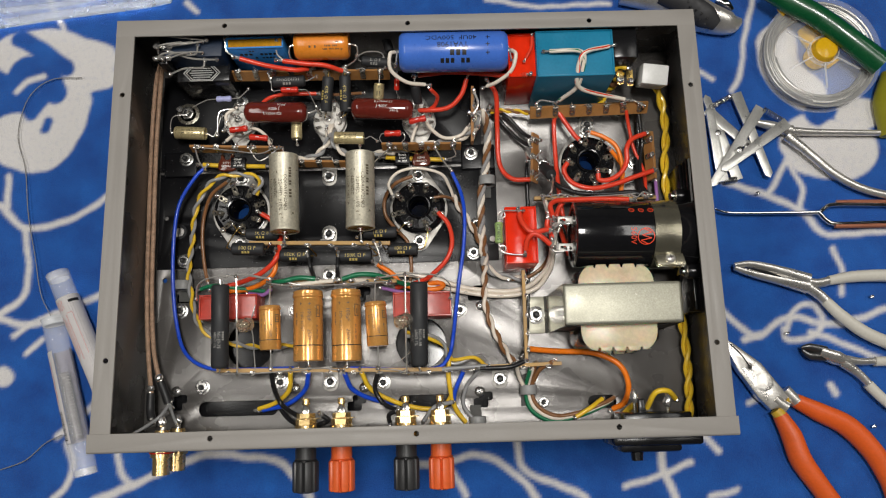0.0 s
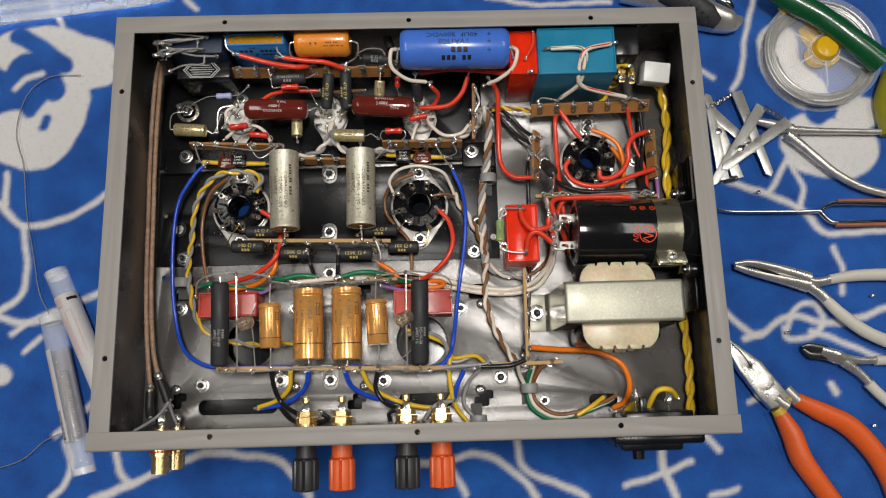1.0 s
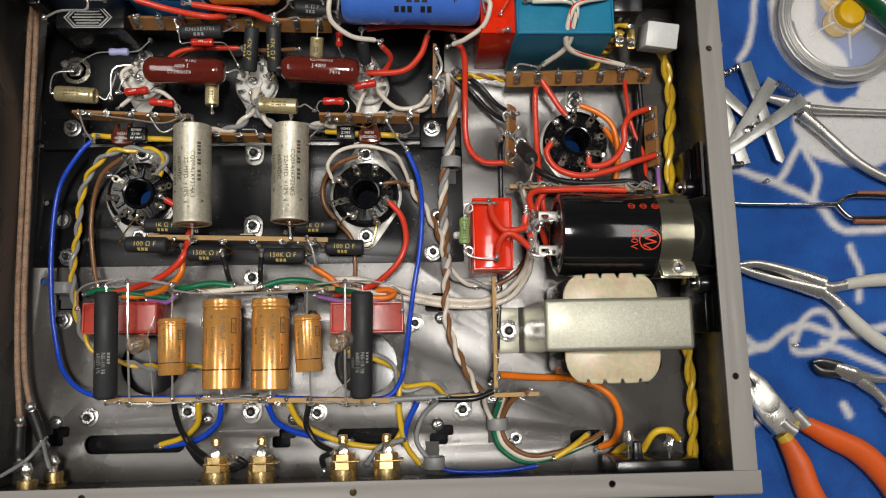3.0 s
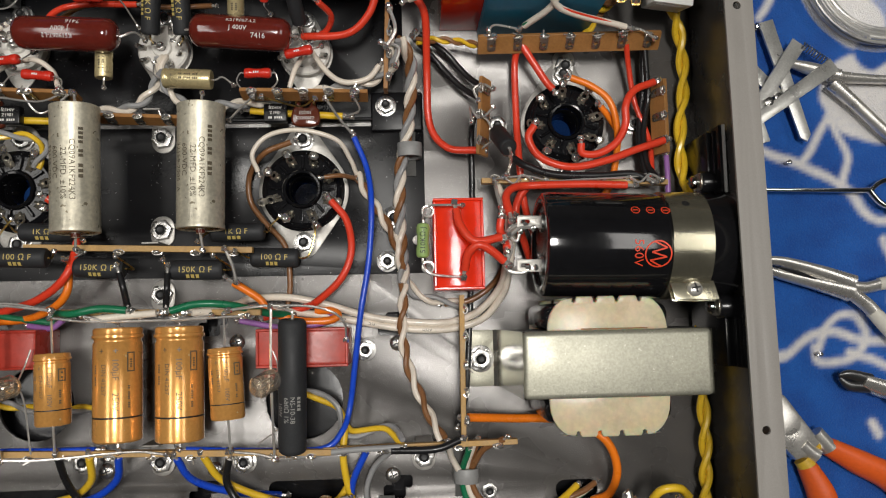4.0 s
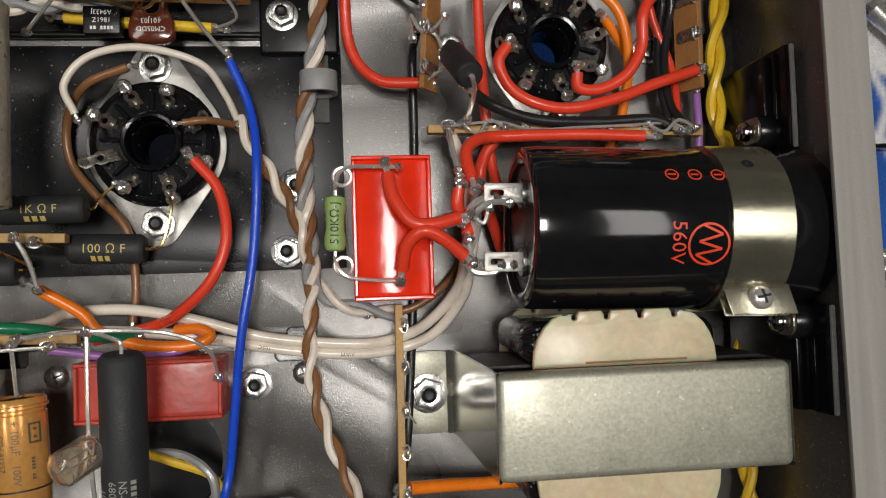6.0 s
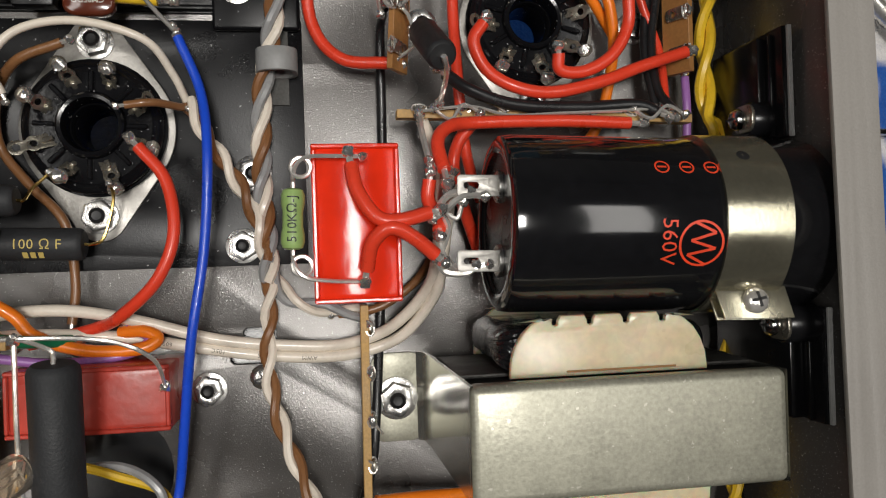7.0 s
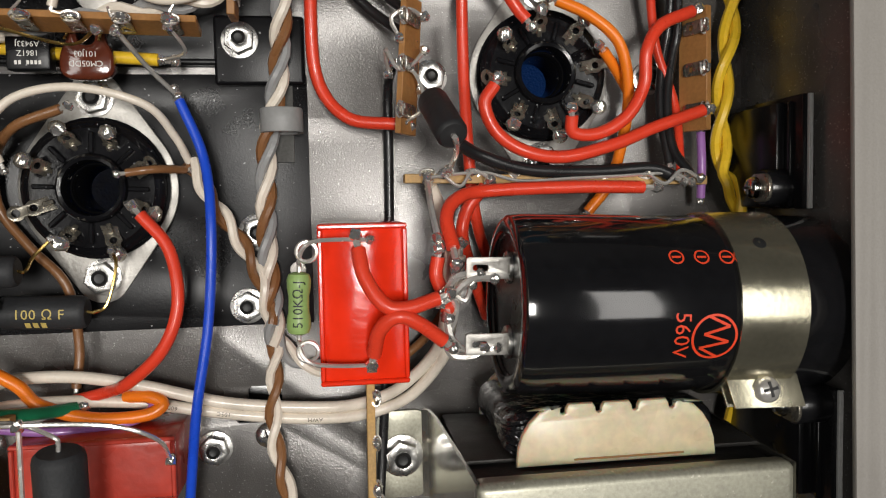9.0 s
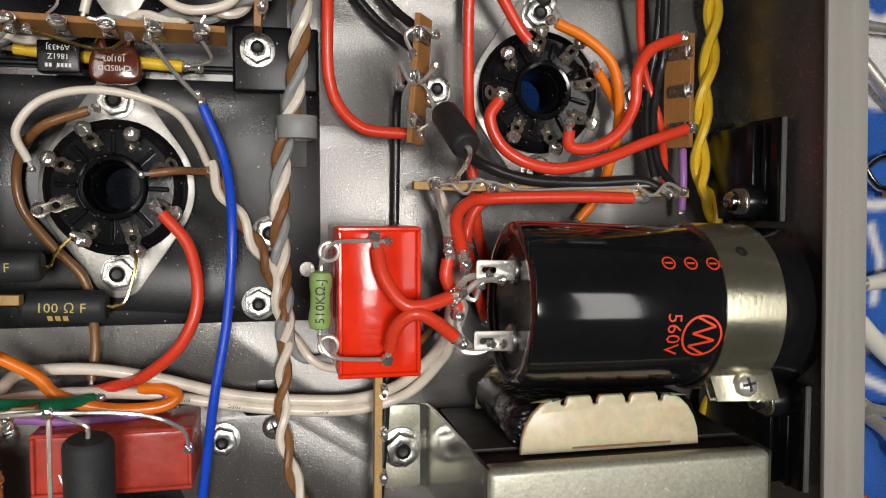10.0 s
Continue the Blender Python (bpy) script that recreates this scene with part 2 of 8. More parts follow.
CAP_TEAL = mat("teal_plastic_case", (0.006, 0.19, 0.33), 0.4, 0.0, 0.12, 50, 600, 0.06)
CAP_AZURE = mat("azure_plastic_case", (0.04, 0.27, 0.72), 0.4, 0.0, 0.1, 50, 600, 0.05)
AMBER = mat("amber_epoxy", (0.50, 0.24, 0.015), 0.2, 0.0, 0.2, 60, 500, 0.1, coat=0.5)
POT_BLUE = mat("dark_blue_housing", (0.006, 0.017, 0.042), 0.45, 0.0, 0.15, 60, 700, 0.06)
RES_RED = mat("red_resistor_coat", (0.62, 0.03, 0.015), 0.25, 0.0, 0.1, 300, 900, 0.05, coat=0.4)
RES_GREEN = mat("green_resistor_coat", (0.27, 0.40, 0.13), 0.4, 0.0, 0.12, 300, 900, 0.08)
RES_LILAC = mat("lilac_resistor_coat", (0.42, 0.44, 0.72), 0.35, 0.0, 0.1, 300, 900, 0.06)
MICA = mat("brown_dipped_mica", (0.10, 0.022, 0.010), 0.15, 0.0, 0.15, 200, 900, 0.1, coat=0.6)
CREAM = mat("cream_nylon_bobbin", (0.66, 0.53, 0.36), 0.30, 0.0, 0.14, 50, 500, 0.08)
CREAM.node_tree.nodes["Principled BSDF"].inputs["Subsurface Weight"].default_value = 0.7
CREAM.node_tree.nodes["Principled BSDF"].inputs["Subsurface Scale"].default_value = 0.006
TAPE = mat("crinkled_black_tape", (0.010, 0.010, 0.011), 0.10, 0.0, 0.2, 150, 190, 1.0, coat=0.5, depth=0.0035)
# Near-black for screw ends, and for shade painted into slots, holes and gaps.
NUT_DARK = mat("dark_ends_and_recess_shade", (0.02, 0.02, 0.02), 0.5)
WHITE_PLASTIC = mat("white_plastic", (0.78, 0.78, 0.75), 0.35, 0.0, 0.06, 60, 700, 0.05)
CLIP_GREY = mat("grey_nylon", (0.25, 0.25, 0.245), 0.45, 0.0, 0.1, 150, 900, 0.08)
INK_BLACK = mat("black_ink", (0.012, 0.012, 0.012), 0.5, bump=0)
INK_GREY = mat("faded_ink", (0.10, 0.08, 0.05), 0.5, bump=0)
INK_GOLD = mat("yellow_ink", (0.55, 0.42, 0.12), 0.5, bump=0)
INK_WHITE = mat("white_ink", (0.72, 0.70, 0.66), 0.5, bump=0)
INK_PALE = mat("pale_worn_ink", (0.30, 0.29, 0.27), 0.5, bump=0)
INK_RED = mat("red_ink", (0.75, 0.06, 0.02), 0.45, bump=0)
INK_PINK = mat("pink_print", (0.65, 0.25, 0.24), 0.6, bump=0)
GLASS = mat("neon_glass", (0.86, 0.76, 0.64), 0.05, 0.0, 0.0, bump=0, clear=0.95, ior=1.5)
CLEAR = mat("clear_plastic", (0.92, 0.92, 0.92), 0.05, 0.0, 0.02, 60, 400, 0.03)


def see_through(m, film):
    """A thin clear sheet: a faint film of its own with sharp reflections."""
    p = m.node_tree.nodes["Principled BSDF"]
    p.inputs["Transmission Weight"].default_value, p.inputs["Alpha"].default_value = 0.0, film
    return m


see_through(CLEAR, 0.10)


def insulation(name, colour):
    return mat(name, colour, 0.3, 0.0, 0.07, 120, 900, 0.05, coat=0.15)


LUG = mat("dull_tinned_lug", (0.38, 0.35, 0.29), 0.28, 0.85, 0.25, 300, 1500, 0.25)
W_RED = insulation("red_insulation", (0.72, 0.052, 0.022))
W_ORANGE = insulation("orange_insulation", (0.85, 0.20, 0.012))
W_BLUE = insulation("blue_insulation", (0.012, 0.07, 0.58))
W_YELLOW = insulation("yellow_insulation", (0.78, 0.50, 0.03))
W_GREEN = insulation("green_insulation", (0.01, 0.16, 0.07))
W_WHITE = insulation("white_insulation", (0.77, 0.69, 0.585))
W_BROWN = insulation("brown_insulation", (0.22, 0.10, 0.04))
W_BLACK = insulation("black_insulation", (0.013, 0.013, 0.014))
W_GREY = insulation("grey_insulation", (0.30, 0.30, 0.30))
W_PURPLE = insulation("purple_insulation", (0.32, 0.14, 0.40))
W_BRAID = mat("tan_braid", (0.42, 0.27, 0.18), 0.5, 0.15, 0.45, 300, 1300, 0.9, depth=0.0008)

# ---- the room and the bench ----
def room():
    # Unseen room; its paint is kept dark to hold down bounced light.
    wall = mat("dark_wall_paint", (0.17, 0.165, 0.155), 0.7, 0, 0.05, 3, 60, 0.1)
    floor_m = mat("grey_floor", (0.25, 0.24, 0.22), 0.6, 0, 0.1, 4, 60, 0.1)
    lo, hi = -865, 1560
    for name, size, at, m in (("wall_north", (4200, 80, 2425), (0, 2040, 347), wall), ("wall_south", (4200, 80, 2425), (0, -2040, 347), wall),
                              ("wall_east", (80, 4000, 2425), (2060, 0, 347), wall), ("wall_west", (80, 4000, 2425), (-2060, 0, 347), wall),
                              ("floor", (4200, 4160, 60), (0, 0, lo - 30), floor_m), ("ceiling", (4200, 4160, 60), (0, 0, hi + 30), wall)):
        tagged(part(name, box(size, at), m, None), name.replace("_", " ") + " of the workshop in plain paint", name.split("_")[0], kind="structure")


room()
CLOTH_Z = -115.0


def bench():
    wood = mat("beech_bench", (0.36, 0.22, 0.11), 0.5, 0, 0.2, 8, 200, 0.2)
    t = thing("work_table", (60, 120, -865), "plain wooden work table under a blue blanket", "table")
    part("tabletop", box((1500, 900, 28), (0, 0, 865 + CLOTH_Z - 21), 3), wood, t)
    for x in (-690, 690):
        for y in (-390, 390):
            part("leg", box((60, 60, 865 + CLOTH_Z - 35), (x, y, (865 + CLOTH_Z - 35) / 2), 3), wood, t)


bench()

STROKES = []


def stroke(width, *points, white=1.0):
    STROKES.append((width, white, [p[:2] for p in spline(points, 8)] if len(points) > 1 else [Vector(points[0][:2])]))


def blanket_print():
    # curling white lines and petals of the printed pattern
    stroke(20, (-345.6, 318.1, -115), (-311.4, 318.6, -115), (-279.1, 307.2, -115))
    stroke(9, (-285.3, 287.8, -115), (-266.1, 292.3, -115))
    stroke(23, (-340.7, 240.1, -115), (-317.9, 234.4, -115), (-308.0, 250.6, -115), (-302.7, 273.1, -115))
    stroke(8, (-342.7, 332.1, -115), (-321.1, 317.3, -115), (-301.8, 304.8, -115), white=0.0)
    stroke(11, (-349.9, 279.7, -115), (-338.6, 302.3, -115), (-319.9, 300.2, -115), (-311.6, 283.5, -115), white=0.0)
    stroke(6, (-329.5, 263.8, -115), (-319.6, 281.2, -115), white=0.0)
    stroke(5.9, (-314.6, 257.3, -115), (-316.5, 249.3, -115), white=0.0)
    stroke(4, (-343.8, 282.0, -115), (-334.9, 291.9, -115), (-321.6, 296.1, -115))
    stroke(4, (-349.8, 185.5, -115), (-327.0, 163.2, -115), (-301.6, 167.2, -115), (-278.9, 178.5, -115), (-261.7, 190.0, -115))
    stroke(4, (-346.0, 209.7, -115), (-343.9, 182.9, -115))
    stroke(4, (-327.0, 163.2, -115), (-323.4, 132.4, -115), (-327.5, 107.0, -115), (-342.4, 92.3, -115))
    stroke(3, (-322.0, 367.5, -115), (-316.2, 353.9, -115), (-306.8, 337.8, -115))
    stroke(4, (-342.2, 88.6, -115), (-316.8, 85.2, -115), (-292.2, 93.1, -115), (-261.0, 107.4, -115))
    stroke(3.5, (-329.8, 76.5, -115), (-310.2, 89.5, -115), (-287.8, 95.3, -115))
    stroke(3.5, (-306.8, 72.2, -115), (-319.6, 61.3, -115))
    stroke(4, (-282.2, -7.8, -115), (-275.9, -25.1, -115), (-280.1, -41.9, -115), (-291.8, -50.8, -115))
    stroke(4, (-290.5, -3.3, -115), (-265.2, 19.9, -115))
    stroke(8, (-337.7, 44.0, -115))
    stroke(4.5, (-260.9, -55.8, -115), (-227.5, -41.6, -115), (-205.0, -32.5, -115), (-170.2, -22.0, -115), (-137.5, -23.7, -115), (-115.0, -30.3, -115), (-92.9, -55.3, -115))
    stroke(3.5, (-243.2, -17.4, -115), (-238.0, -33.7, -115), (-228.8, -41.6, -115))
    stroke(4.2, (-8.4, -33.2, -115), (14.5, -30.9, -115), (36.9, -28.5, -115), (55.9, -34.9, -115), (71.6, -46.3, -115), (82.2, -60.8, -115))
    stroke(3.2, (18.6, -39.4, -115), (29.3, -59.4, -115))
    stroke(4.2, (71.2, -17.5, -115), (72.1, -35.4, -115), (87.7, -46.8, -115), (120.3, -61.9, -115))
    stroke(4.4, (179.5, -20.5, -115), (182.5, -43.0, -115), (191.2, -63.8, -115))
    stroke(3.6, (152.2, -52.7, -115), (180.4, -47.6, -115), (203.0, -38.1, -115))
    stroke(4.4, (214.9, -18.0, -115), (224.0, -28.1, -115))
    stroke(3.6, (218.2, -62.0, -115), (237.1, -59.2, -115))
    # beside the tools
    stroke(4.0, (235.4, 83.7, -115), (251.9, 67.4, -115), (266.8, 59.4, -115), (293.0, 73.0, -115), (323.7, 65.4, -115), (369.4, 77.6, -115))
    stroke(4.0, (255.2, 56.1, -115), (269.1, 60.2, -115))
    stroke(3.6, (289.4, 60.5, -115), (298.1, 78.3, -115), (312.1, 81.5, -115), (319.5, 67.7, -115), (308.9, 54.6, -115), (291.0, 55.1, -115), (288.4, 64.1, -115))
    stroke(3.4, (335.7, 126.9, -115), (340.2, 108.2, -115), (335.7, 89.9, -115))
    stroke(4.0, (318.1, 18.9, -115), (321.7, 12.3, -115))
    stroke(3.4, (254.8, 7.6, -115), (261.6, 9.6, -115))
    stroke(3.5, (309.4, 59.0, -115), (339.6, 49.2, -115), (363.7, 35.2, -115))
    stroke(4.0, (249.9, 188.9, -115), (276.6, 176.1, -115), (312.1, 160.6, -115), (332.5, 138.7, -115), (378.0, 142.0, -115))
    stroke(3.4, (309.8, 160.7, -115), (314.2, 179.7, -115), (307.1, 199.3, -115))
    stroke(3.4, (285.6, 173.4, -115), (305.1, 201.8, -115))
    stroke(26, (327.8, 215.8, -115), (355.2, 210.0, -115))
    stroke(17, (308.5, 307.3, -115), (309.4, 284.1, -115), (328.2, 260.6, -115))
    stroke(14, (359.9, 247.1, -115), (373.4, 241.6, -115))
    stroke(10, (341.0, 247.7, -115), (333.3, 242.9, -115), white=0.0)
    stroke(9, (363.3, 313.3, -115), (375.1, 292.2, -115), white=0.0)
    stroke(3.2, (289.4, 347.2, -115), (282.4, 315.9, -115), (274.5, 285.2, -115), (264.4, 265.2, -115))
    stroke(3.2, (237.4, 283.9, -115), (248.6, 275.8, -115))
    stroke(3.2, (-200.8, 363.4, -115), (-190.6, 353.5, -115))
    stroke(15, (-42, 140, -115), (-24, 152, -115), (-2, 172, -115))
    stroke(3.0, (59.9, 354.8, -115), (123.2, 346.4, -115), (167.4, 349.1, -115))


def blanket():
    """A fleece blanket: one sheet, fine where it is near, with its print as an attribute."""
    blanket_print()
    xs = np.concatenate([np.linspace(-690, -410, 24, endpoint=False), np.arange(-410, 450, 2.0), np.linspace(450, 810, 28)])
    ys = np.concatenate([np.linspace(-330, -140, 16, endpoint=False), np.arange(-140, 430, 2.0), np.linspace(430, 570, 12)])
    X, Y = np.meshgrid(xs, ys, indexing="ij")
    WX = X + 1.2 * np.sin(Y / 13.0 + X / 31) + 0.35 * np.sin(Y / 3.7)
    WY = Y + 1.2 * np.sin(X / 12.0 - Y / 27) + 0.35 * np.sin(X / 3.3 + 1)
    P = np.zeros_like(X)
    for width, white, line in STROKES:
        d = np.full_like(X, 1e9)
        pts = [np.array(q) for q in line]
        for a, b in zip(pts, pts[1:] if len(pts) > 1 else pts):
            ab = b - a
            k = np.clip(((WX - a[0]) * ab[0] + (WY - a[1]) * ab[1]) / max(ab @ ab, 1e-9), 0, 1)
            d = np.minimum(d, np.hypot(WX - a[0] - k * ab[0], WY - a[1] - k * ab[1]))
        width = width * (0.62 if width < 6 else 1.0)
        s = np.clip((width + 2.0 - d) / 4.0, 0, 1)
        s = s * s * (3 - 2 * s)
        P = P * (1 - s) + white * s
    Z = CLOTH_Z - 2 + 1.1 * np.sin(X / 71 + 1.3 * np.sin(Y / 90)) + 0.8 * np.sin(Y / 57 + X / 120) + 0.25 * np.sin(X / 11 + np.sin(Y / 13) * 2)
    n, m = X.shape
    co = np.stack([X, Y, Z], -1).reshape(-1, 3) * MM
    idx = np.arange(n * m).reshape(n, m)
    quads = np.stack([idx[:-1, :-1], idx[1:, :-1], idx[1:, 1:], idx[:-1, 1:]], -1).reshape(-1, 4)
    me = bpy.data.meshes.new("blanket")
    me.from_pydata(co.tolist(), [], quads.tolist())
    att = me.attributes.new("print", "FLOAT", "POINT")
    att.data.foreach_set("value", P.reshape(-1).astype(np.float32))
    me.polygons.foreach_set("use_smooth", np.ones(len(quads), bool))
    mt = bpy.data.materials.new("blue_fleece")
    mt.use_nodes = True
    nd, l = mt.node_tree.nodes, mt.node_tree.links
    p = nd["Principled BSDF"]
    a = nd.new("ShaderNodeAttribute")
    a.attribute_name = "print"
    at = nd.new("ShaderNodeTexCoord")
    n1, n2, n3 = (nd.new("ShaderNodeTexNoise") for _ in range(3))
    for k, sc, de in ((n1, 900, 6), (n2, 45, 4), (n3, 260, 4)):
        k.inputs["Scale"].default_value, k.inputs["Detail"].default_value = sc, de
        l.new(at.outputs["Object"], k.inputs["Vector"])
    ad = nd.new("ShaderNodeMath")
    ad.operation = "MULTIPLY_ADD"
    l.new(n3.outputs["Fac"], ad.inputs[0])
    ad.inputs[1].default_value, ad.inputs[2].default_value = 0.4, -0.2
    su = nd.new("ShaderNodeMath")
    su.operation, su.use_clamp = "ADD", True
    l.new(a.outputs["Fac"], su.inputs[0])
    gate = nd.new("ShaderNodeMath")
    gate.operation = "MULTIPLY"
    edge = nd.new("ShaderNodeMapRange")
    edge.inputs["From Max"].default_value = 0.25
    l.new(a.outputs["Fac"], edge.inputs["Value"])
    l.new(edge.outputs[0], gate.inputs[0])
    l.new(ad.outputs[0], gate.inputs[1])
    l.new(gate.outputs[0], su.inputs[1])
    blue = nd.new("ShaderNodeMix")
    blue.data_type = "RGBA"
    blue.inputs["A"].default_value, blue.inputs["B"].default_value = (0.006, 0.060, 0.30, 1), (0.012, 0.125, 0.50, 1)
    sm = nd.new("ShaderNodeMath")
    sm.operation = "MULTIPLY_ADD"
    l.new(n1.outputs["Fac"], sm.inputs[0])
    sm.inputs[1].default_value = 0.5
    l.new(n2.outputs["Fac"], sm.inputs[2])
    mr = nd.new("ShaderNodeMapRange")
    mr.inputs["From Min"].default_value, mr.inputs["From Max"].default_value = 0.45, 1.05
    l.new(sm.outputs[0], mr.inputs["Value"])
    l.new(mr.outputs[0], blue.inputs["Factor"])
    fin = nd.new("ShaderNodeMix")
    fin.data_type = "RGBA"
    l.new(su.outputs[0], fin.inputs["Factor"])
    l.new(blue.outputs["Result"], fin.inputs["A"])
    fin.inputs["B"].default_value = (0.77, 0.745, 0.73, 1)
    l.new(fin.outputs["Result"], p.inputs["Base Color"])
    p.inputs["Roughness"].default_value = 0.95
    p.inputs["Sheen Weight"].default_value = 0.25
    bu = nd.new("ShaderNodeBump")
    bu.inputs["Strength"].default_value, bu.inputs["Distance"].default_value = 0.7, 0.0015
    l.new(n1.outputs["Fac"], bu.inputs["Height"])
    l.new(bu.outputs["Normal"], p.inputs["Normal"])
    tagged(link("fleece_blanket", me, mt), "blue fleece blanket printed with white swirls, spread on the table", "blanket")


blanket()

# ---- the chassis ----
X0, X1, Y0, Y1, RIM_Z = -178.5, 176.6, -5.5, 250.4, 71.5
SOCKETS = ((-116.6, 143.3), (1.7, 142.0), (115.8, 170.2))
SMALL_SOCKETS = ((-118.0, 205.8, 6), (-57.4, 203.9, 6), (3.1, 202.8, 6))


def chassis():
    t = thing("amplifier_chassis", (0, 0, 0), "grey powder-coated steel amplifier chassis lying upside down, open", "chassis")
    holes = [circle(x, y, 17, 28) for x, y in SOCKETS] + [circle(q[0], q[1], 10) for q in SMALL_SOCKETS]
    for q, r in (((-109.9, 54.3, 0), 15.5), ((1.0, 53.0, 0), 16.5), ((-167.1, 98.6, 0), 1.7)):
        holes.append(circle(q[0], q[1], r))
    a, b = (-142.2, 19.3, 0), (-91.3, 9.7, 0)
    holes.append(rounded(a[0], b[1], b[0], a[1], 4.2))
    a, b = (-14.3, 19.9, 0), (19.8, 11.2, 0)
    holes.append(rounded(a[0], b[1], b[0], a[1], 3.5))
    for q in ((-155.7, 19.6, 0), (-40.7, 16.4, 0), (40.2, 16.3, 0), (38.8, 84.9, 0), (-152.5, 88.8, 0), (-37.3, 86.2, 0)):
        x, y = q[:2]
        holes.append([(x - 5.5, y - 5.5), (x + 2, y - 5.5), (x + 3, y - 4.5), (x + 3, y - 1), (x + 5, y - 1), (x + 6, y), (x + 6, y + 3.5), (x + 5, y + 4.5), (x - 2, y + 4.5), (x - 3, y + 3.5), (x - 3, y + 0.5), (x - 5.5, y + 0.5), (x - 6.5, y - 0.5), (x - 6.5, y - 4.5)])
    a, b = (106.7, 16.6, 0), (124.9, 8.3, 0)
    holes.append(rounded(a[0], b[1], b[0], a[1], 3.9))
    part("floor_panel", plate([[(X0 + 1.6, Y0 + 1.6), (X1 - 1.6, Y0 + 1.6), (X1 - 1.6, Y1 - 1.6), (X0 + 1.6, Y1 - 1.6)]] + holes, 1.5, 0.15, -1.5), PAINT, t)
    # walls with folded lips; screw holes go through the lips; the rim falls a little towards two sides
    def fall(bm):
        for v in bm.verts:
            if v.co.z > 40:
                v.co.z -= 7.0 * (v.co.x - X0) / (X1 - X0) + 0.0278 * v.co.y
        return bm
    def lip(x0, y0, x1, y1, spots, z):
        return fall(plate([[(x0, y0), (x1, y0), (x1, y1), (x0, y1)]] + [circle(x, y, 1.75, 14) for x, y in spots], 1.5, 0.25, z))
    H = RIM_Z
    part("side_wall", fall(box((1.5, Y1 - Y0 - 3, H + 0.2), (X0 + 0.75, (Y0 + Y1) / 2, H / 2 - 1.6), 0.4)), PAINT, t)
    part("side_wall", fall(box((1.5, Y1 - Y0 - 3, H + 0.2), (X1 - 0.75, (Y0 + Y1) / 2, H / 2 - 1.6), 0.4)), PAINT, t)
    part("front_wall", fall(box((X1 - X0, 1.5, H + 0.2), (-1.5, Y1 - 0.75, H / 2 - 1.6), 0.4)), PAINT, t)
    part("back_wall", fall(box((X1 - X0 + 2, 1.5, H + 0.9), (-1.5, Y0 + 0.75, H / 2 - 1.2), 0.5)), PAINT, t)
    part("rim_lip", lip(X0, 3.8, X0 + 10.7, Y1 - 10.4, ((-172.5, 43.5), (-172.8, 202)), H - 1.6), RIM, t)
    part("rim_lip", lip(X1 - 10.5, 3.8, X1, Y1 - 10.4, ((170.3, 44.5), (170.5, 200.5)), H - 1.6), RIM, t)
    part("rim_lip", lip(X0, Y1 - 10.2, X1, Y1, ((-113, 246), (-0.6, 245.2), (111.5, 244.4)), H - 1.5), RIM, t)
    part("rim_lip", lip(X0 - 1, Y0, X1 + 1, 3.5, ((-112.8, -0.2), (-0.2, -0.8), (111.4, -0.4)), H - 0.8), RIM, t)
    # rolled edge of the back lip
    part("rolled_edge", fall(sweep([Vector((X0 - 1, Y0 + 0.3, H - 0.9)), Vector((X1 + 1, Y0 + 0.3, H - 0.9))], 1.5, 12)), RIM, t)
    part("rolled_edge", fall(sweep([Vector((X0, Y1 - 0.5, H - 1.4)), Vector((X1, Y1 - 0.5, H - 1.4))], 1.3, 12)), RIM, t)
    # transformers on the other side, on which the chassis lies
    dark = mat("black_transformer_cover", (0.008, 0.008, 0.009), 0.2, 0.0, 0.1, 40, 300, 0.1)
    # Made wide enough to hide the lit cloth and keep floor holes black.
    for x, y, w, d in ((-110, 43, 114, 106), (10, 43, 118, 106), (120, 47, 92, 98)):
        part("transformer_cover", box((w, d, 107.5), (x, y, -60.5), 6, 3), dark, t)
    return t


chassis()


def sub_plates():
    holes = [circle(x, y, 17, 28) for x, y in SOCKETS[:2]]
    extra = []
    for q, r in (((-158.5, 131.2, 0), 4), ((-167.2, 140.3, 0), 1.6), ((-144.2, 120.3, 0), 1.3)):
        extra.append(circle(q[0], q[1], r, 18))
    ob = part("mounting_plate", plate([[(-172, 106), (53.5, 106), (53.5, 170.3), (-172, 170.3)]] + holes + extra, 1.3, 0.2, 0.1), BLACK_PLATE, None)
    tagged(ob, "matt black steel plate carrying the large valve sockets", "plate")
    holes = [circle(q[0], q[1], 10.5, 28) for q in SMALL_SOCKETS]
    t = thing("mounting_plate", (0, 0, 0), "black steel plate carrying the small valve sockets", "plate")
    part("sheet", plate([[(-172, 172.6), (45, 172.6), (45, 240), (-172, 240)]] + holes, 1.3, 0.2, 0.1), BLACK_PLATE, t)
    part("folded_edge", box((217, 1.4, 2.2), (-63.5, 173.4, 2.4), 0.4), BLACK_PLATE, t)
    part("foot", box((22.5, 17.5, 2.4), (42.2, 176.2, 2.75), 1.0, 3), BLACK_PLATE, t)
    part("foot", box((22, 17.5, 2.4), (-158, 176.8, 2.75), 1.0, 3), BLACK_PLATE, t)


sub_plates()
q = (-158.0, 130.8, 1.4)
t = thing("rubber_grommet", q, "black rubber grommet in the mounting plate", "grommet")
part("ring", lathe([(0, 3.4), (0, 5.2), (1.2, 5.0), (1.6, 4.2), (1.2, 3.4), (0, 3.4)], 24, axis="Z"), MATT_BLACK, t)


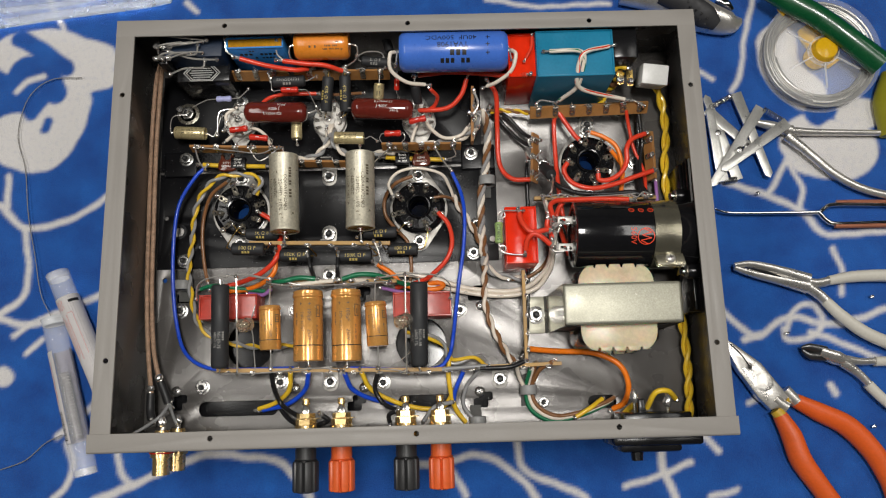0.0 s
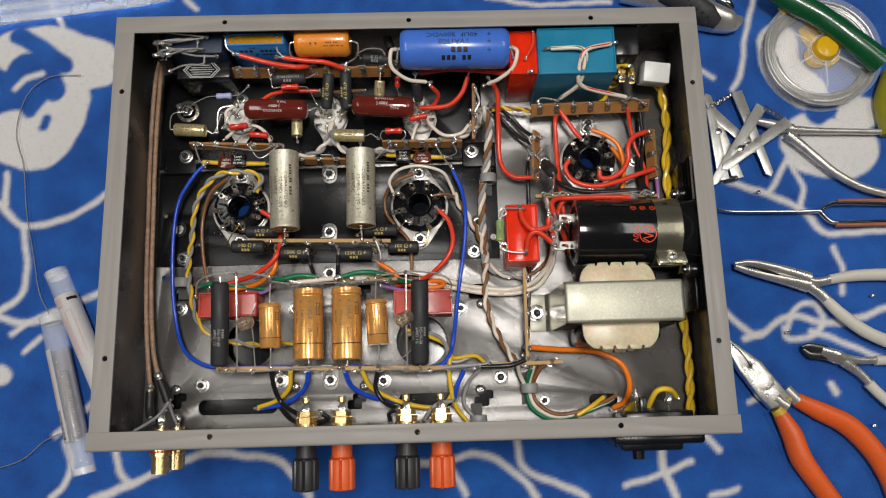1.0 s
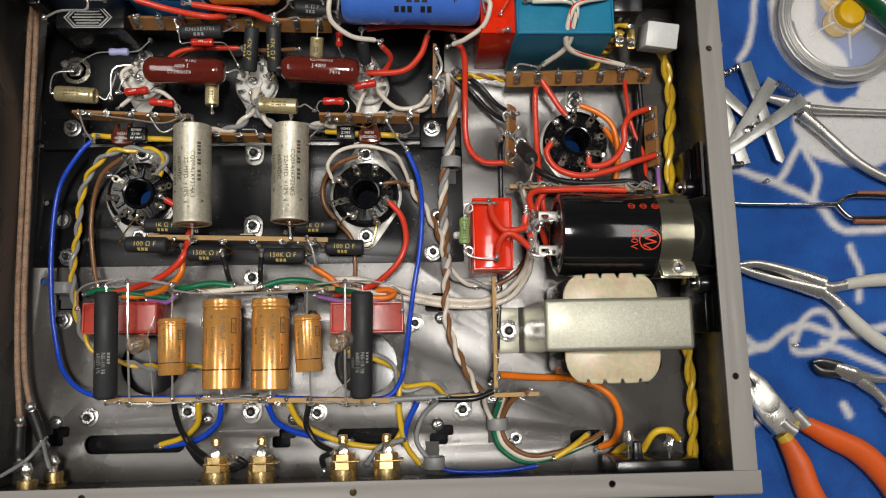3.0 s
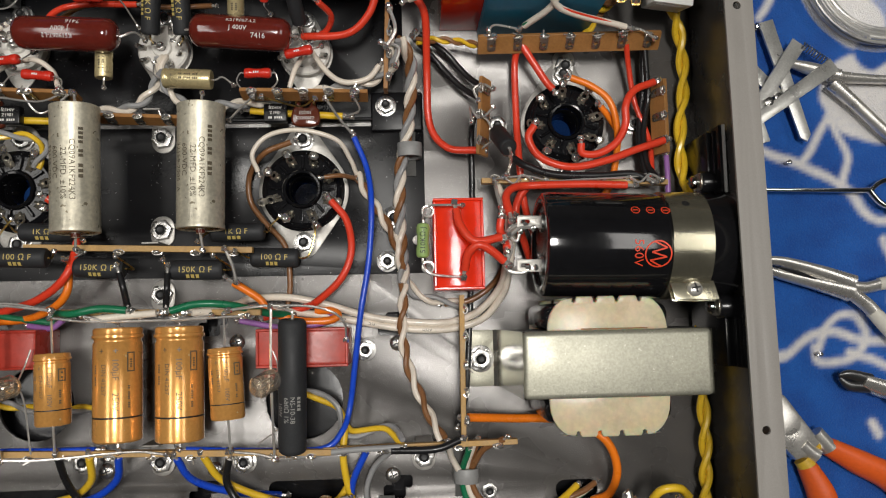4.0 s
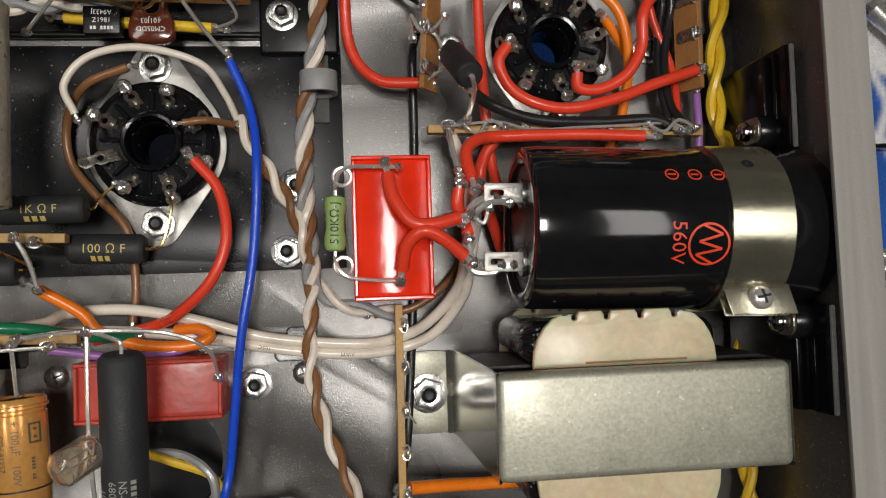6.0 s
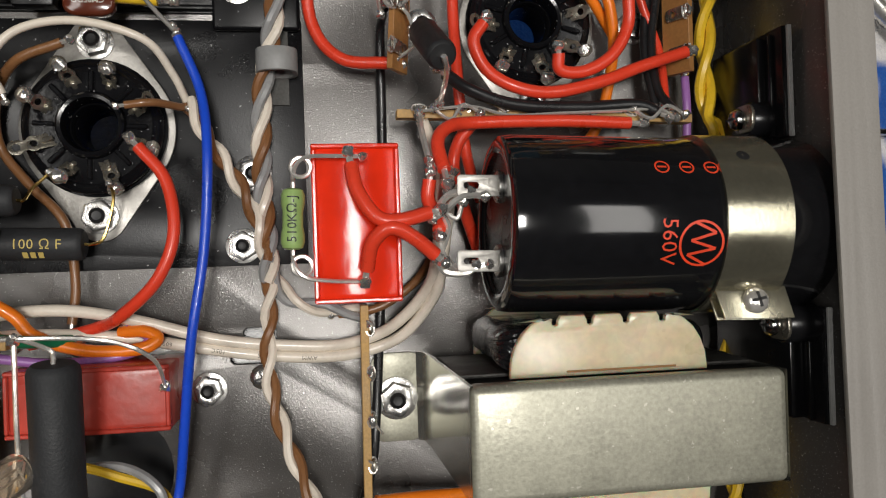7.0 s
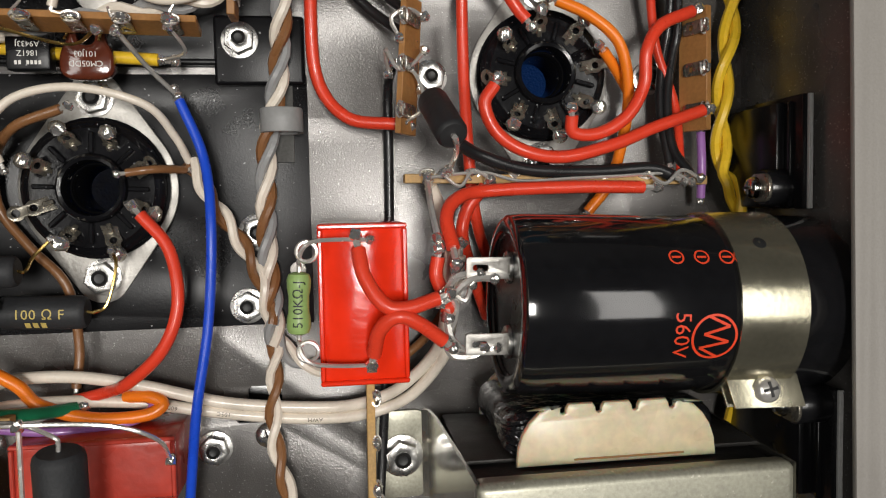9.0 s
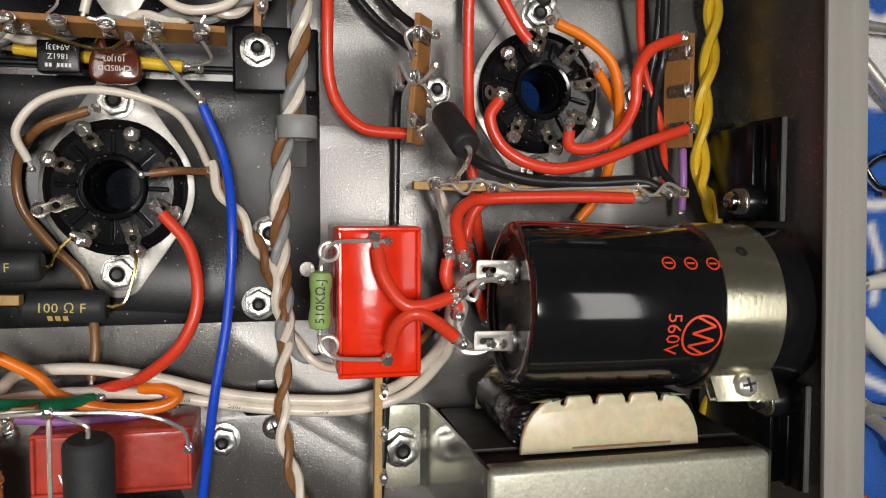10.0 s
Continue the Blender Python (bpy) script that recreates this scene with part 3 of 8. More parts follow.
# ---- fasteners ----
def hex_nut(base, r=3.5, h=3.0, washer=True, dark=True):
    t = thing("hex_nut", base, "bright zinc hex nut and washer on a screw end", "nut", "chassis nuts", pose(0, 0, 0, 0, 0, random.uniform(0, 60)))
    if washer:
        part("washer", plate([circle(0, 0, r * 1.28, 24), circle(0, 0, r * 0.5, 16)], 0.7, 0.15, 0.05), STEEL, t)
    hexa = [(r * math.cos(radians(60 * k)), r * math.sin(radians(60 * k))) for k in range(6)]
    bm = plate([hexa, circle(0, 0, r * 0.52, 16)], h, 0.35, 0.7)
    part("nut", bm, STEEL, t)
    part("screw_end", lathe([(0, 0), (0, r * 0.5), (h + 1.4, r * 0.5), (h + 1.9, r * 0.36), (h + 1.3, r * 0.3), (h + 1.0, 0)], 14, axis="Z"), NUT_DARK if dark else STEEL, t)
    return t


def cross_screw(base, r=3.3):
    t = thing("pan_head_screw", base, "small zinc pan-head screw in the chassis floor", "screw", "chassis screws")
    part("head", lathe([(0, 0), (0, r), (1.0, r * 0.98), (1.7, r * 0.75), (2.0, r * 0.3), (2.0, 0)], 18, axis="Z"), STEEL, t)
    # dark bars laid on the head paint the shade of its cross slot
    for a in (0, 90):
        part("slot", moved(box((r * 1.1, 0.5, 0.2), (0, 0, 2.0)), pose(0, 0, 0, 0, 0, a + 20)), NUT_DARK, t)


for x, y, z in ((-140, 28.5, 0), (27, 73.5, 0), (37.5, 178.5, 4.0), (-154, 111, 1.5), (37, 111, 1.5), (-154, 180, 4.0), (147, 170, 0), (86, 170, 0)):
    hex_nut((x, y, z))
for q in ((-89.4, 30.3, 0), (-23.9, 28.4, 0), (-155.9, 78.1, 0), (-80.3, 75.9, 0)):
    hex_nut((q[0], q[1], 0), 3.8, 2.8)
q = (78.4, 13.1, 0)
hex_nut((q[0], q[1], 0), 3.2, 1.2, False, True)
for q in ((-156.6, 26.4, 0), (-80.3, 26.1, 0), (-36.0, 25.5, 0), (37.9, 21.0, 0), (40.7, 76.1, 0), (-27.0, 78.1, 0)):
    cross_screw((q[0], q[1], 0))


# ---- valve sockets ----
def octal_socket(x, y, turn=0.0, base=1.4):
    t = thing("octal_valve_socket", (x, y, base), "black bakelite octal valve socket on a dull steel flange", "valve socket", "octal sockets")
    # rounded lozenge: the hull of a large ring and two small ones
    out = [(19.0 * math.cos(radians(d)), 19.0 * math.sin(radians(d))) for d in range(-34, 35, 4)]
    out += [(6.4 * math.cos(radians(d)), 22.3 + 6.4 * math.sin(radians(d))) for d in range(35, 146, 10)]
    out += [(19.0 * math.cos(radians(d)), 19.0 * math.sin(radians(d))) for d in range(146, 215, 4)]
    out += [(6.4 * math.cos(radians(d)), -22.3 + 6.4 * math.sin(radians(d))) for d in range(215, 326, 10)]
    part("flange", plate([out, circle(0, 0, 15.3, 32)], 0.9, 0.15, 0.0), FLANGE, t)
    # a stepped body with a bore right through it
    body = part("body", lathe([(-12, 5.6), (-12, 15.0), (0.9, 15.0), (1.0, 17.6), (2.4, 17.6), (2.8, 15.9), (3.6, 15.9), (3.9, 17.0), (5.0, 17.0), (5.6, 16.4), (5.9, 15.6), (6.6, 14.6), (6.8, 8.5), (8.1, 8.1), (8.5, 7.6), (8.3, 6.8), (7.4, 6.5), (3.0, 6.2), (2.6, 5.9), (1.9, 6.1), (1.2, 5.8), (0.5, 6.0), (-0.3, 5.7), (-8, 5.5), (-12, 5.6)], 40, axis="Z"), BAKELITE, t, sharp=28)
    for k in range(8):
        a = radians(turn + 45 * k + 22.5)
        m = Matrix.Translation((11.0 * math.cos(a), 11.0 * math.sin(a), 7.0)) @ pose(0, 0, 0, 0, 0, math.degrees(a))
        part("rib", moved(box((5.2, 1.2, 1.6), (0, 0, 0), 0.3, 1), m), BAKELITE, body)
    for k in range(8):
        a = radians(turn + 45 * k)
        tip = random.uniform(-24, 14)
        m = Matrix.Translation((11.6 * math.cos(a), 11.6 * math.sin(a), 6.6)) @ pose(0, 0, 0, 0, 0, math.degrees(a)) @ pose(0, 0, 0, random.uniform(-14, 14), -36 + tip, random.uniform(-8, 8))
        eye = [(2.6 + 1.9 * math.cos(radians(b)), 1.9 * math.sin(radians(b))) for b in range(-120, -35, 20)]
        end = [(6.6 + 1.9 * math.cos(radians(b)), 1.9 * math.sin(radians(b))) for b in range(-140, 141, 20)]
        back = [(2.6 + 1.9 * math.cos(radians(b)), 1.9 * math.sin(radians(b))) for b in range(40, 121, 20)]
        tab = plate([[(-2.2, -1.9)] + eye + end + back + [(-2.2, 1.9)], circle(6.6, 0, 1.05, 12), circle(2.6, 0, 1.0, 12)], 0.45, 0.08, 0.4)
        lug = part("lug", moved(tab, m), LUG, t)
        part("tongue", moved(box((2.6, 1.3, 1.5), (-0.6, 0, 0.9), 0.25, 1), m), LUG, lug)
        if (k * 5 + int(turn)) % 4:
            bm = bmesh.new()
            blob(bm, m @ Vector((6.3, 0, 0.8)), 1.9, (1.0, 1, 0.9))
            part("solder_joint", bm, SOLDER, lug)
    for s in (-1, 1):
        n = thing("hex_nut", (x, y + s * 22.3, base + 0.9), "bright zinc hex nut and washer on a screw end", "nut", "chassis nuts")
        part("washer", plate([circle(0, 0, 4.5, 24), circle(0, 0, 2.2, 16)], 0.6, 0.12, 0.0), STEEL, n)
        hexa = [(3.7 * math.cos(radians(60 * k + 15)), 3.7 * math.sin(radians(60 * k + 15))) for k in range(6)]
        part("nut", plate([hexa, circle(0, 0, 2.1, 16)], 3.0, 0.35, 0.6), STEEL, n)
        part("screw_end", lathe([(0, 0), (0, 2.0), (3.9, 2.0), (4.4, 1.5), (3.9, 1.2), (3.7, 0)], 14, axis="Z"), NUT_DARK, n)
    return t


octal_socket(*SOCKETS[0], 12)
octal_socket(*SOCKETS[1], 20)
octal_socket(*SOCKETS[2], 8, 0.0)
hex_nut((40, 130, 1.5), 3.7, 1.4)
t = thing("rivet", (50, 120, 1.4), "small flat steel rivet in the black plate", "rivet")
part("head", lathe([(0, 0), (0, 2.1), (0.5, 2.0), (0.6, 0)], 18, axis="Z"), FLANGE, t)


def noval_socket(x, y):
    t = thing("noval_valve_socket", (x, y, 1.4), "white ceramic nine-pin valve socket in a steel ring", "valve socket", "noval sockets")
    out = []
    for a in range(0, 360, 8):
        s = abs(math.sin(radians(a)))
        r = 11.5 + max(0, s - 0.75) * 26
        out.append((r * math.cos(radians(a)) if s < 0.75 else 11.5 * math.cos(radians(a)), r * math.sin(radians(a))))
    part("flange", plate([out, circle(0, 0, 9.5, 24)], 0.7, 0.1, 0), FLANGE, t)
    part("body", lathe([(-3, 1.8), (-3, 9.4), (0.8, 9.4), (0.9, 10.8), (4.5, 10.8), (5.4, 10.0), (5.6, 4.2), (7.0, 3.8), (7.0, 1.8), (-3, 1.8)], 30, axis="Z"), CERAMIC, t)
    part("shield_post", lathe([(2, 0), (2, 1.7), (9.5, 1.7), (9.6, 1.2), (9, 0)], 12, axis="Z"), STEEL, t)
    for k in range(9):
        a = radians(40 * k + 20)
        m = Matrix.Translation((6.6 * math.cos(a), 6.6 * math.sin(a), 5.0)) @ pose(0, 0, 0, 0, 0, math.degrees(a)) @ pose(0, 0, 0, 0, -55 + random.uniform(-10, 10), 0)
        part("lug", moved(plate([rounded(0, -1.0, 6.0, 1.0, 0.9, 3), circle(4.6, 0, 0.5, 8)], 0.35, 0.05), m), STEEL, t)


for q in SMALL_SOCKETS:
    noval_socket(q[0], q[1])
    hex_nut((q[0], q[1] + 14.5, 2.2), 3.2, 2.4)


# ---- axial parts ----
def profile(kind, L, r):
    h = L / 2
    if kind == "can":        # rolled can with a bead near its positive end
        return [(-h + 0.8, 0), (-h + 0.8, r * 0.72), (-h, r * 0.78), (-h, r * 0.94), (-h + 0.5, r), (-h + 0.09 * L, r), (-h + 0.105 * L, r * 0.95), (-h + 0.125 * L, r * 0.95), (-h + 0.14 * L, r),
                (h - 0.6, r), (h, r * 0.94), (h, r * 0.3), (h, 0)]
    if kind == "sealed":     # drawn can with rolled ends and a glass bead
        return [(-h - 1.8, 0), (-h - 1.6, r * 0.16), (-h + 0.4, r * 0.2), (-h + 0.9, r * 0.86), (-h, r * 0.93), (-h + 0.3, r), (-h + 1.5, r), (-h + 2.2, r * 0.985), (h - 2.2, r * 0.985), (h - 1.5, r), (h - 0.3, r), (h, r * 0.93), (h - 0.9, r * 0.86), (h - 0.4, r * 0.2), (h + 1.6, r * 0.16), (h + 1.8, 0)]
    if kind == "oval":
        return [(-h, 0), (-h, r * 0.45), (-h + 0.12 * r, r * 0.72), (-h + 0.4 * r, r * 0.94), (-h + 0.75 * r, r), (h - 0.75 * r, r), (h - 0.4 * r, r * 0.94), (h - 0.12 * r, r * 0.72), (h, r * 0.45), (h, 0)]
    if kind == "bone":       # small film resistor, thicker at its ends
        return [(-h, 0), (-h, r * 0.5), (-h + 0.15 * r, r * 0.85), (-h + 0.6 * r, r), (-h + 1.3 * r, r * 0.98), (-h + 1.9 * r, r * 0.86), (h - 1.9 * r, r * 0.86), (h - 1.3 * r, r * 0.98), (h - 0.6 * r, r), (h - 0.15 * r, r * 0.85), (h, r * 0.5), (h, 0)]
    return [(-h, 0), (-h, r * 0.8), (-h + 0.15 * r, r * 0.95), (-h + 0.35 * r, r), (h - 0.35 * r, r), (h - 0.15 * r, r * 0.95), (h, r * 0.8), (h, 0)]


def axial(name, label, category, p0, p1, r, material, kind="plain", leads=((), ()), lead_r=0.42, lead_m=None, group=""):
    """A part with a lead at each end, lying from p0 to p1; leads: the points that each lead goes through."""
    turn, L = axis_frame(p0, p1)
    mid = (Vector(p0) + Vector(p1)) / 2
    t = thing(name, mid, label, category, group, turn)
    part("body", lathe(profile(kind, L, r), 32 if r > 4 else 18), material, t)
    back = (Matrix.Translation(mid) @ turn).inverted()
    for side, line in zip((-1, 1), leads):
        if not line:
            continue
        pts = [Vector((side * L / 2, 0, 0)), Vector((side * (L / 2 + 1.6), 0, 0))] + [back @ Vector(q) for q in line]
        bm = sweep(spline(pts, 5), lead_r, 6)
        lead = part("lead", bm, lead_m or TIN, t)
        bm = bmesh.new()
        blob(bm, pts[-1], 1.15, (1, 1, 1.3))
        part("solder_joint", bm, SOLDER, lead)
    return t


def wire(points, r, material, label, end=2.5, name="wire", solder=True, steps=7):
    """An insulated wire with bare tinned ends."""
    base = Vector(points[0])
    line = spline([Vector(p) - base for p in points], steps)
    t = thing(name, base, label, "wire")
    part("insulation", sweep(line, r, 10), material, t)
    for a, b in ((line[0], line[1]), (line[-1], line[-2])):
        if end:
            tip = a + (a - b).normalized() * end
            stub = part("bare_end", sweep([a, tip], r * 0.5, 6), TIN, t)
            if solder:
                bm = bmesh.new()
                blob(bm, tip, r * 0.95)
                part("solder_joint", bm, SOLDER, stub)
    return t


def twisted(points, r, materials, label, pitch=22.0, name="twisted_wire_pair", spread=1.0):
    base = Vector(points[0])
    line = spline([Vector(p) - base for p in points], 10)
    # even steps along the line
    run, fine = 0.0, []
    for a, b in zip(line, line[1:]):
        n = max(1, int((b - a).length / 1.3))
        for k in range(n):
            fine.append((a.lerp(b, k / n), run + (b - a).length * k / n))
        run += (b - a).length
    fine.append((line[-1], run))
    t = thing(name, base, label, "wire")
    for s, m in enumerate(materials):
        pts, side = [], Vector((1, 0, 0))
        for i, (q, d) in enumerate(fine):
            way = (fine[min(i + 1, len(fine) - 1)][0] - fine[max(i - 1, 0)][0]).normalized()
            side = (side - way * side.dot(way)).normalized()
            up = way.cross(side)
            a = 2 * math.pi * (d / pitch + s / len(materials)) + 0.5 * math.sin(d / 17)
            pts.append(q + (side * math.cos(a) + up * math.sin(a)) * r * spread)
        part("strand", sweep(pts, r, 8), m, t)
    return t


def bare(points, r=0.42, label="bare tinned wire bent between two lugs", material=None, joints=True):
    base = Vector(points[0])
    line = spline([Vector(p) - base for p in points], 6)
    t = thing("bare_wire", base, label, "wire")
    part("strand", sweep(line, r, 6), material or TIN, t)
    if joints:
        for q in (line[0], line[-1]):
            bm = bmesh.new()
            blob(bm, q, 1.3, (1, 1, 1.2))
            part("solder_joint", bm, SOLDER, t)


def terminal_strip(p0, p1, high=8.0, lugs=6, feet=(), board=None, thick=1.6, lug_side=-1, tall=2.6, label="brown phenolic terminal strip with tinned lugs", lean=0.0):
    """A board on edge, its top from p0 to p1, with lugs on one face; feet: places along it with a bracket to the floor."""
    turn, L = axis_frame((p0[0], p0[1], p0[2]), (p1[0], p1[1], p0[2]))
    z = p0[2]
    t = thing("terminal_strip", ((p0[0] + p1[0]) / 2, (p0[1] + p1[1]) / 2, z - high), label, "terminal strip", "terminal strips", turn)
    if lean:
        t.matrix_basis = Matrix.Translation(Vector(((p0[0] + p1[0]) / 2, (p0[1] + p1[1]) / 2, z)) * MM) @ turn @ pose(0, 0, 0, lean) @ Matrix.Translation((0, 0, -high * 0.55 * MM))
    part("board", box((L, thick, high), (0, 0, high / 2), 0.15, 1), board or PHENOLIC, t)
    for k in range(lugs):
        x = L * ((k + 0.5) / lugs - 0.5)
        y = lug_side * (thick / 2 + 0.25)
        if any(abs((k + 0.5) / lugs - f) < 0.5 / lugs for f in feet):
            continue
        tab = plate([rounded(-1.7, high * 0.2, 1.7, high + tall, 1.2, 3), circle(0, high + tall - 1.5, 0.7, 8), circle(0, high * 0.5, 0.9, 8)], 0.4, 0.06, -0.2)
        lug = part("lug", moved(tab, Matrix.Translation((x, y, 0)) @ pose(0, 0, 0, 90 - lug_side * 4, 0, random.uniform(-4, 4))), LUG, t)
        bm = bmesh.new()
        top = Vector((x, y, high + tall - 1.2))
        blob(bm, top + Vector((random.uniform(-0.5, 0.5), 0, random.uniform(-0.4, 0.6))), random.uniform(1.0, 1.6), (1.2, 0.8, 1))
        part("solder_joint", bm, SOLDER, lug)
        # the tail of a wire wrapped round the lug
        a0 = random.uniform(0, 6.28)
        coil = [top + Vector((1.9 * math.cos(a0 + 0.5 * i), 1.0 * math.sin(a0 + 0.5 * i), -0.9 + 0.09 * i)) for i in range(16)]
        coil.append(coil[-1] + Vector((random.uniform(-2.5, 2.5), random.uniform(-2, 2), random.uniform(-0.5, 2.2))))
        part("wire_wrap", sweep(coil, 0.32, 5), TIN, lug)
    for f in feet:
        x = L * (f - 0.5)
        part("bracket", box((6.4, 0.8, z + 0.6 - 1.5), (x, lug_side * (thick / 2 + 0.4), high - (z + 0.6 - 1.5) / 2 - 0.2), 0.2, 1), FLANGE, t)
        foot = plate([rounded(-4.2, -11 if lug_side < 0 else 0, 4.2, 0 if lug_side < 0 else 11, 3.6, 4)], 0.8, 0.12, 0)
        part("bracket_foot", moved(foot, Matrix.Translation((x, lug_side * thick / 2, high - z + 1.5))), FLANGE, t)
    return t


# ---- the large can capacitor and its clamp ----
def can_capacitor():
    p0, p1 = (96.5, 113.8, 38), (170.5, 111.7, 38)
    turn, L = axis_frame(p0, p1)
    mid = (Vector(p0) + Vector(p1)) / 2
    t = thing("can_capacitor", mid, "large black-sleeved electrolytic can capacitor with red print", "capacitor", "", turn)
    h, r = L / 2, 20.2
    part("sleeve", lathe([(-h + 0.4, r * 0.80), (-h, r * 0.84), (-h, r * 0.93), (-h + 0.8, r * 0.985), (-h + 3, r), (-h + 9, r), (h - 1.5, r), (h, r * 0.95), (h, 0)], 56), BLACK_SLEEVE, t)
    part("end_disc", lathe([(-h + 1.2, 0), (-h + 1.2, r * 0.78), (-h + 0.5, r * 0.81), (-h + 0.2, r * 0.86)], 40), BLACK_PLASTIC, t)
    for y in (8.4, -8.4):
        part("rivet", lathe([(-h + 0.5, 0), (-h - 0.2, 2.4), (-h + 0.4, 3.6), (-h + 1.3, 3.8)], 18, at=(0, y, 1.0)), STEEL, t)
        lug = plate([rounded(-9.5, -2.3, 1.6, 2.3, 0.6, 3), rounded(-8.2, -0.8, -4.6, 0.8, 0.7, 4)], 0.7, 0.08, 0)
        part("lug", moved(lug, Matrix.Translation((-h + 0.5, y, 3.2))), FLANGE, t)
        part("lug_base", box((0.7, 4.6, 6), (-h + 0.7, y, 0.4), 0.15, 1), FLANGE, t)
    put = on_barrel(r, 10.8, 14, 1, 0.05)
    lettering("560V", 4.9, on_barrel(r, -3.9, -13, 1, 0.05), t, INK_RED)
    # ring mark with a bold zigzag, and three small rings
    def ring(cx, tilt, R, w):
        bm = bmesh.new()
        put = on_barrel(r, cx, tilt, 0, 0.05)
        vs = [[bm.verts.new(put(q * math.cos(2 * math.pi * k / 36), q * math.sin(2 * math.pi * k / 36))) for q in (R, R - w)] for k in range(36)]
        for k in range(36):
            bm.faces.new((vs[k][0], vs[(k + 1) % 36][0], vs[(k + 1) % 36][1], vs[k][1]))
        part("ring_mark", bm, INK_RED, t)
    ring(3.4, -14, 5.1, 0.55)
    for x in (-4, 1.6, 7.2):
        ring(x, 35, 1.7, 0.4)
        bars([(0, 0, 0.5, 2.0)], on_barrel(r, x, 35, 1, 0.05), t, INK_RED, "ring_mark")
    put = on_barrel(r, 3.4, -14, 1, 0.06)
    zig = [Vector(q) for q in ((-4.6, -1.6), (-2.4, 3.2), (-0.7, -2.4), (1.0, 3.2), (2.4, -3.0), (4.7, 1.4))]
    for p, q in zip(zig, zig[1:]):
        n = Vector((p.y - q.y, q.x - p.x)).normalized() * 0.3
        bm = bmesh.new()
        cuts = [p.lerp(q, k / 6) for k in range(7)]
        edge = [[bm.verts.new(put(*(c + m))) for m in (n, -n)] for c in cuts]
        for e0, e1 in zip(edge, edge[1:]):
            bm.faces.new((e0[0], e1[0], e1[1], e0[1]))
        part("zigzag_mark", bm, INK_RED, t)
    # clamp band with its two bolted ears
    c = thing("capacitor_clamp", (149.9, 112.2, 38), "bright plated band clamp round the capacitor with a cross-head screw", "clamp", "", turn)
    part("band", lathe([(-7.6, 20.3), (-7.6, 21.0), (7.6, 21.0), (7.6, 20.3)], 72), CLAMP, c)
    for z, far in ((10.2, -21.6), (6.6, -22.2)):
        ear = plate([[(-7.6, -13.6), (-5.6, far), (10.4, far), (8.8, -13.6)][::-1]], 0.9, 0.2, 0)
        part("ear", moved(ear, Matrix.Translation((0, 0, z)) @ pose(0, 0, 0, -13, 0, 0)), CLAMP, c)
    # a dark disc on the band paints the shade of a hole
    part("hole", lathe([(20.98, 0), (21.04, 1.4), (21.0, 1.5)], 14, axis="Z", at=(-1, 0, 0)), NUT_DARK, c).rotation_euler = (radians(-44), 0, 0)
    m = Matrix.Translation((1.6, -17.2, 15.0)) @ pose(0, 0, 0, -13, 0, 0)
    part("screw_head", moved(lathe([(0, 0), (0, 2.9), (0.9, 2.9), (1.7, 2.3), (2.2, 1.0), (2.25, 0)], 20, axis="Z"), m), TIN, c)
    for d in (12, 102):
        part("slot", moved(box((3.4, 0.65, 0.4), (0, 0, 2.15), 0.05, 1), m @ pose(0, 0, 0, 0, 0, d)), NUT_DARK, c)
    part("screw", moved(lathe([(-9, 0), (-9, 1.5), (0, 1.5), (0, 0)], 14, axis="Z"), m), STEEL, c)
    part("nut", moved(lathe([(-6.4, 0), (-6.4, 3.3), (-4.0, 3.3), (-4.0, 0)], 6, axis="Z"), m), STEEL, c)


can_capacitor()


def wall_blocks():
    """Black moulded mounts on the side wall, each with a screw post."""
    pale = mat("pale_gasket_edge", (0.42, 0.42, 0.41), 0.5)
    for y0, y1, zt, xt in ((133.5, 161, 36, 168.6), (65, 92.2, 48, 167.4)):
        t = thing("mounting_block", (173.4, (y0 + y1) / 2, 4), "glossy black moulded plastic mount on the side wall", "bracket", "wall mounts")
        w = y1 - y0
        part("base", box((2.4, w, zt - 5), (-1.2, 0, (zt - 5) / 2), 0.4), BLACK_PLASTIC, t)
        part("gasket", box((1.2, w, 1.0), (-0.7, 0, zt - 4.5), 0.2, 1), pale, t)
        part("raised_block", box((173.4 - xt - 2.4, w * 0.94, zt - 13), (-2.4 - (173.4 - xt - 2.4) / 2, -w * 0.02, (zt - 13) / 2 + 1), 0.5), BLACK_PLASTIC, t)
        part("rib", box((1.2, w * 0.94, 1.2), (-3.0, -w * 0.02, zt - 9), 0.3, 1), BLACK_PLASTIC, t)
    for x, y, z in ((162.7, 138.8, 28), (161.0, 88.4, 43)):
        t = thing("binding_screw", (x, y, z), "zinc terminal screw and lug on a black side-wall post", "screw", "terminal screws")
        part("post", lathe([(2.0, 0), (2.0, 4.2), (2.6, 4.6), (10.2, 4.6), (10.2, 0)], 20), BLACK_PLASTIC, t)
        part("lug", moved(plate([rounded(-3.3, -3.6, 3.3, 5.2, 2.6), circle(0, 0, 1.5, 12)], 0.8, 0.15, 0.9), pose(0, 0, 0, 0, 0, 90) @ pose(0, 0, 0, 90, 0, 0)), LUG, t)
        part("screw_head", lathe([(-2.0, 0), (-1.9, 1.2), (-1.4, 2.2), (-0.6, 2.7), (0.6, 2.7), (0.6, 0)], 18), CHROME, t)
        part("slot", box((0.5, 0.6, 3.2), (-1.9, 0, 0), 0.05, 1), NUT_DARK, t)
        part("slot", box((0.5, 3.2, 0.6), (-1.9, 0, 0), 0.05, 1), NUT_DARK, t)


wall_blocks()


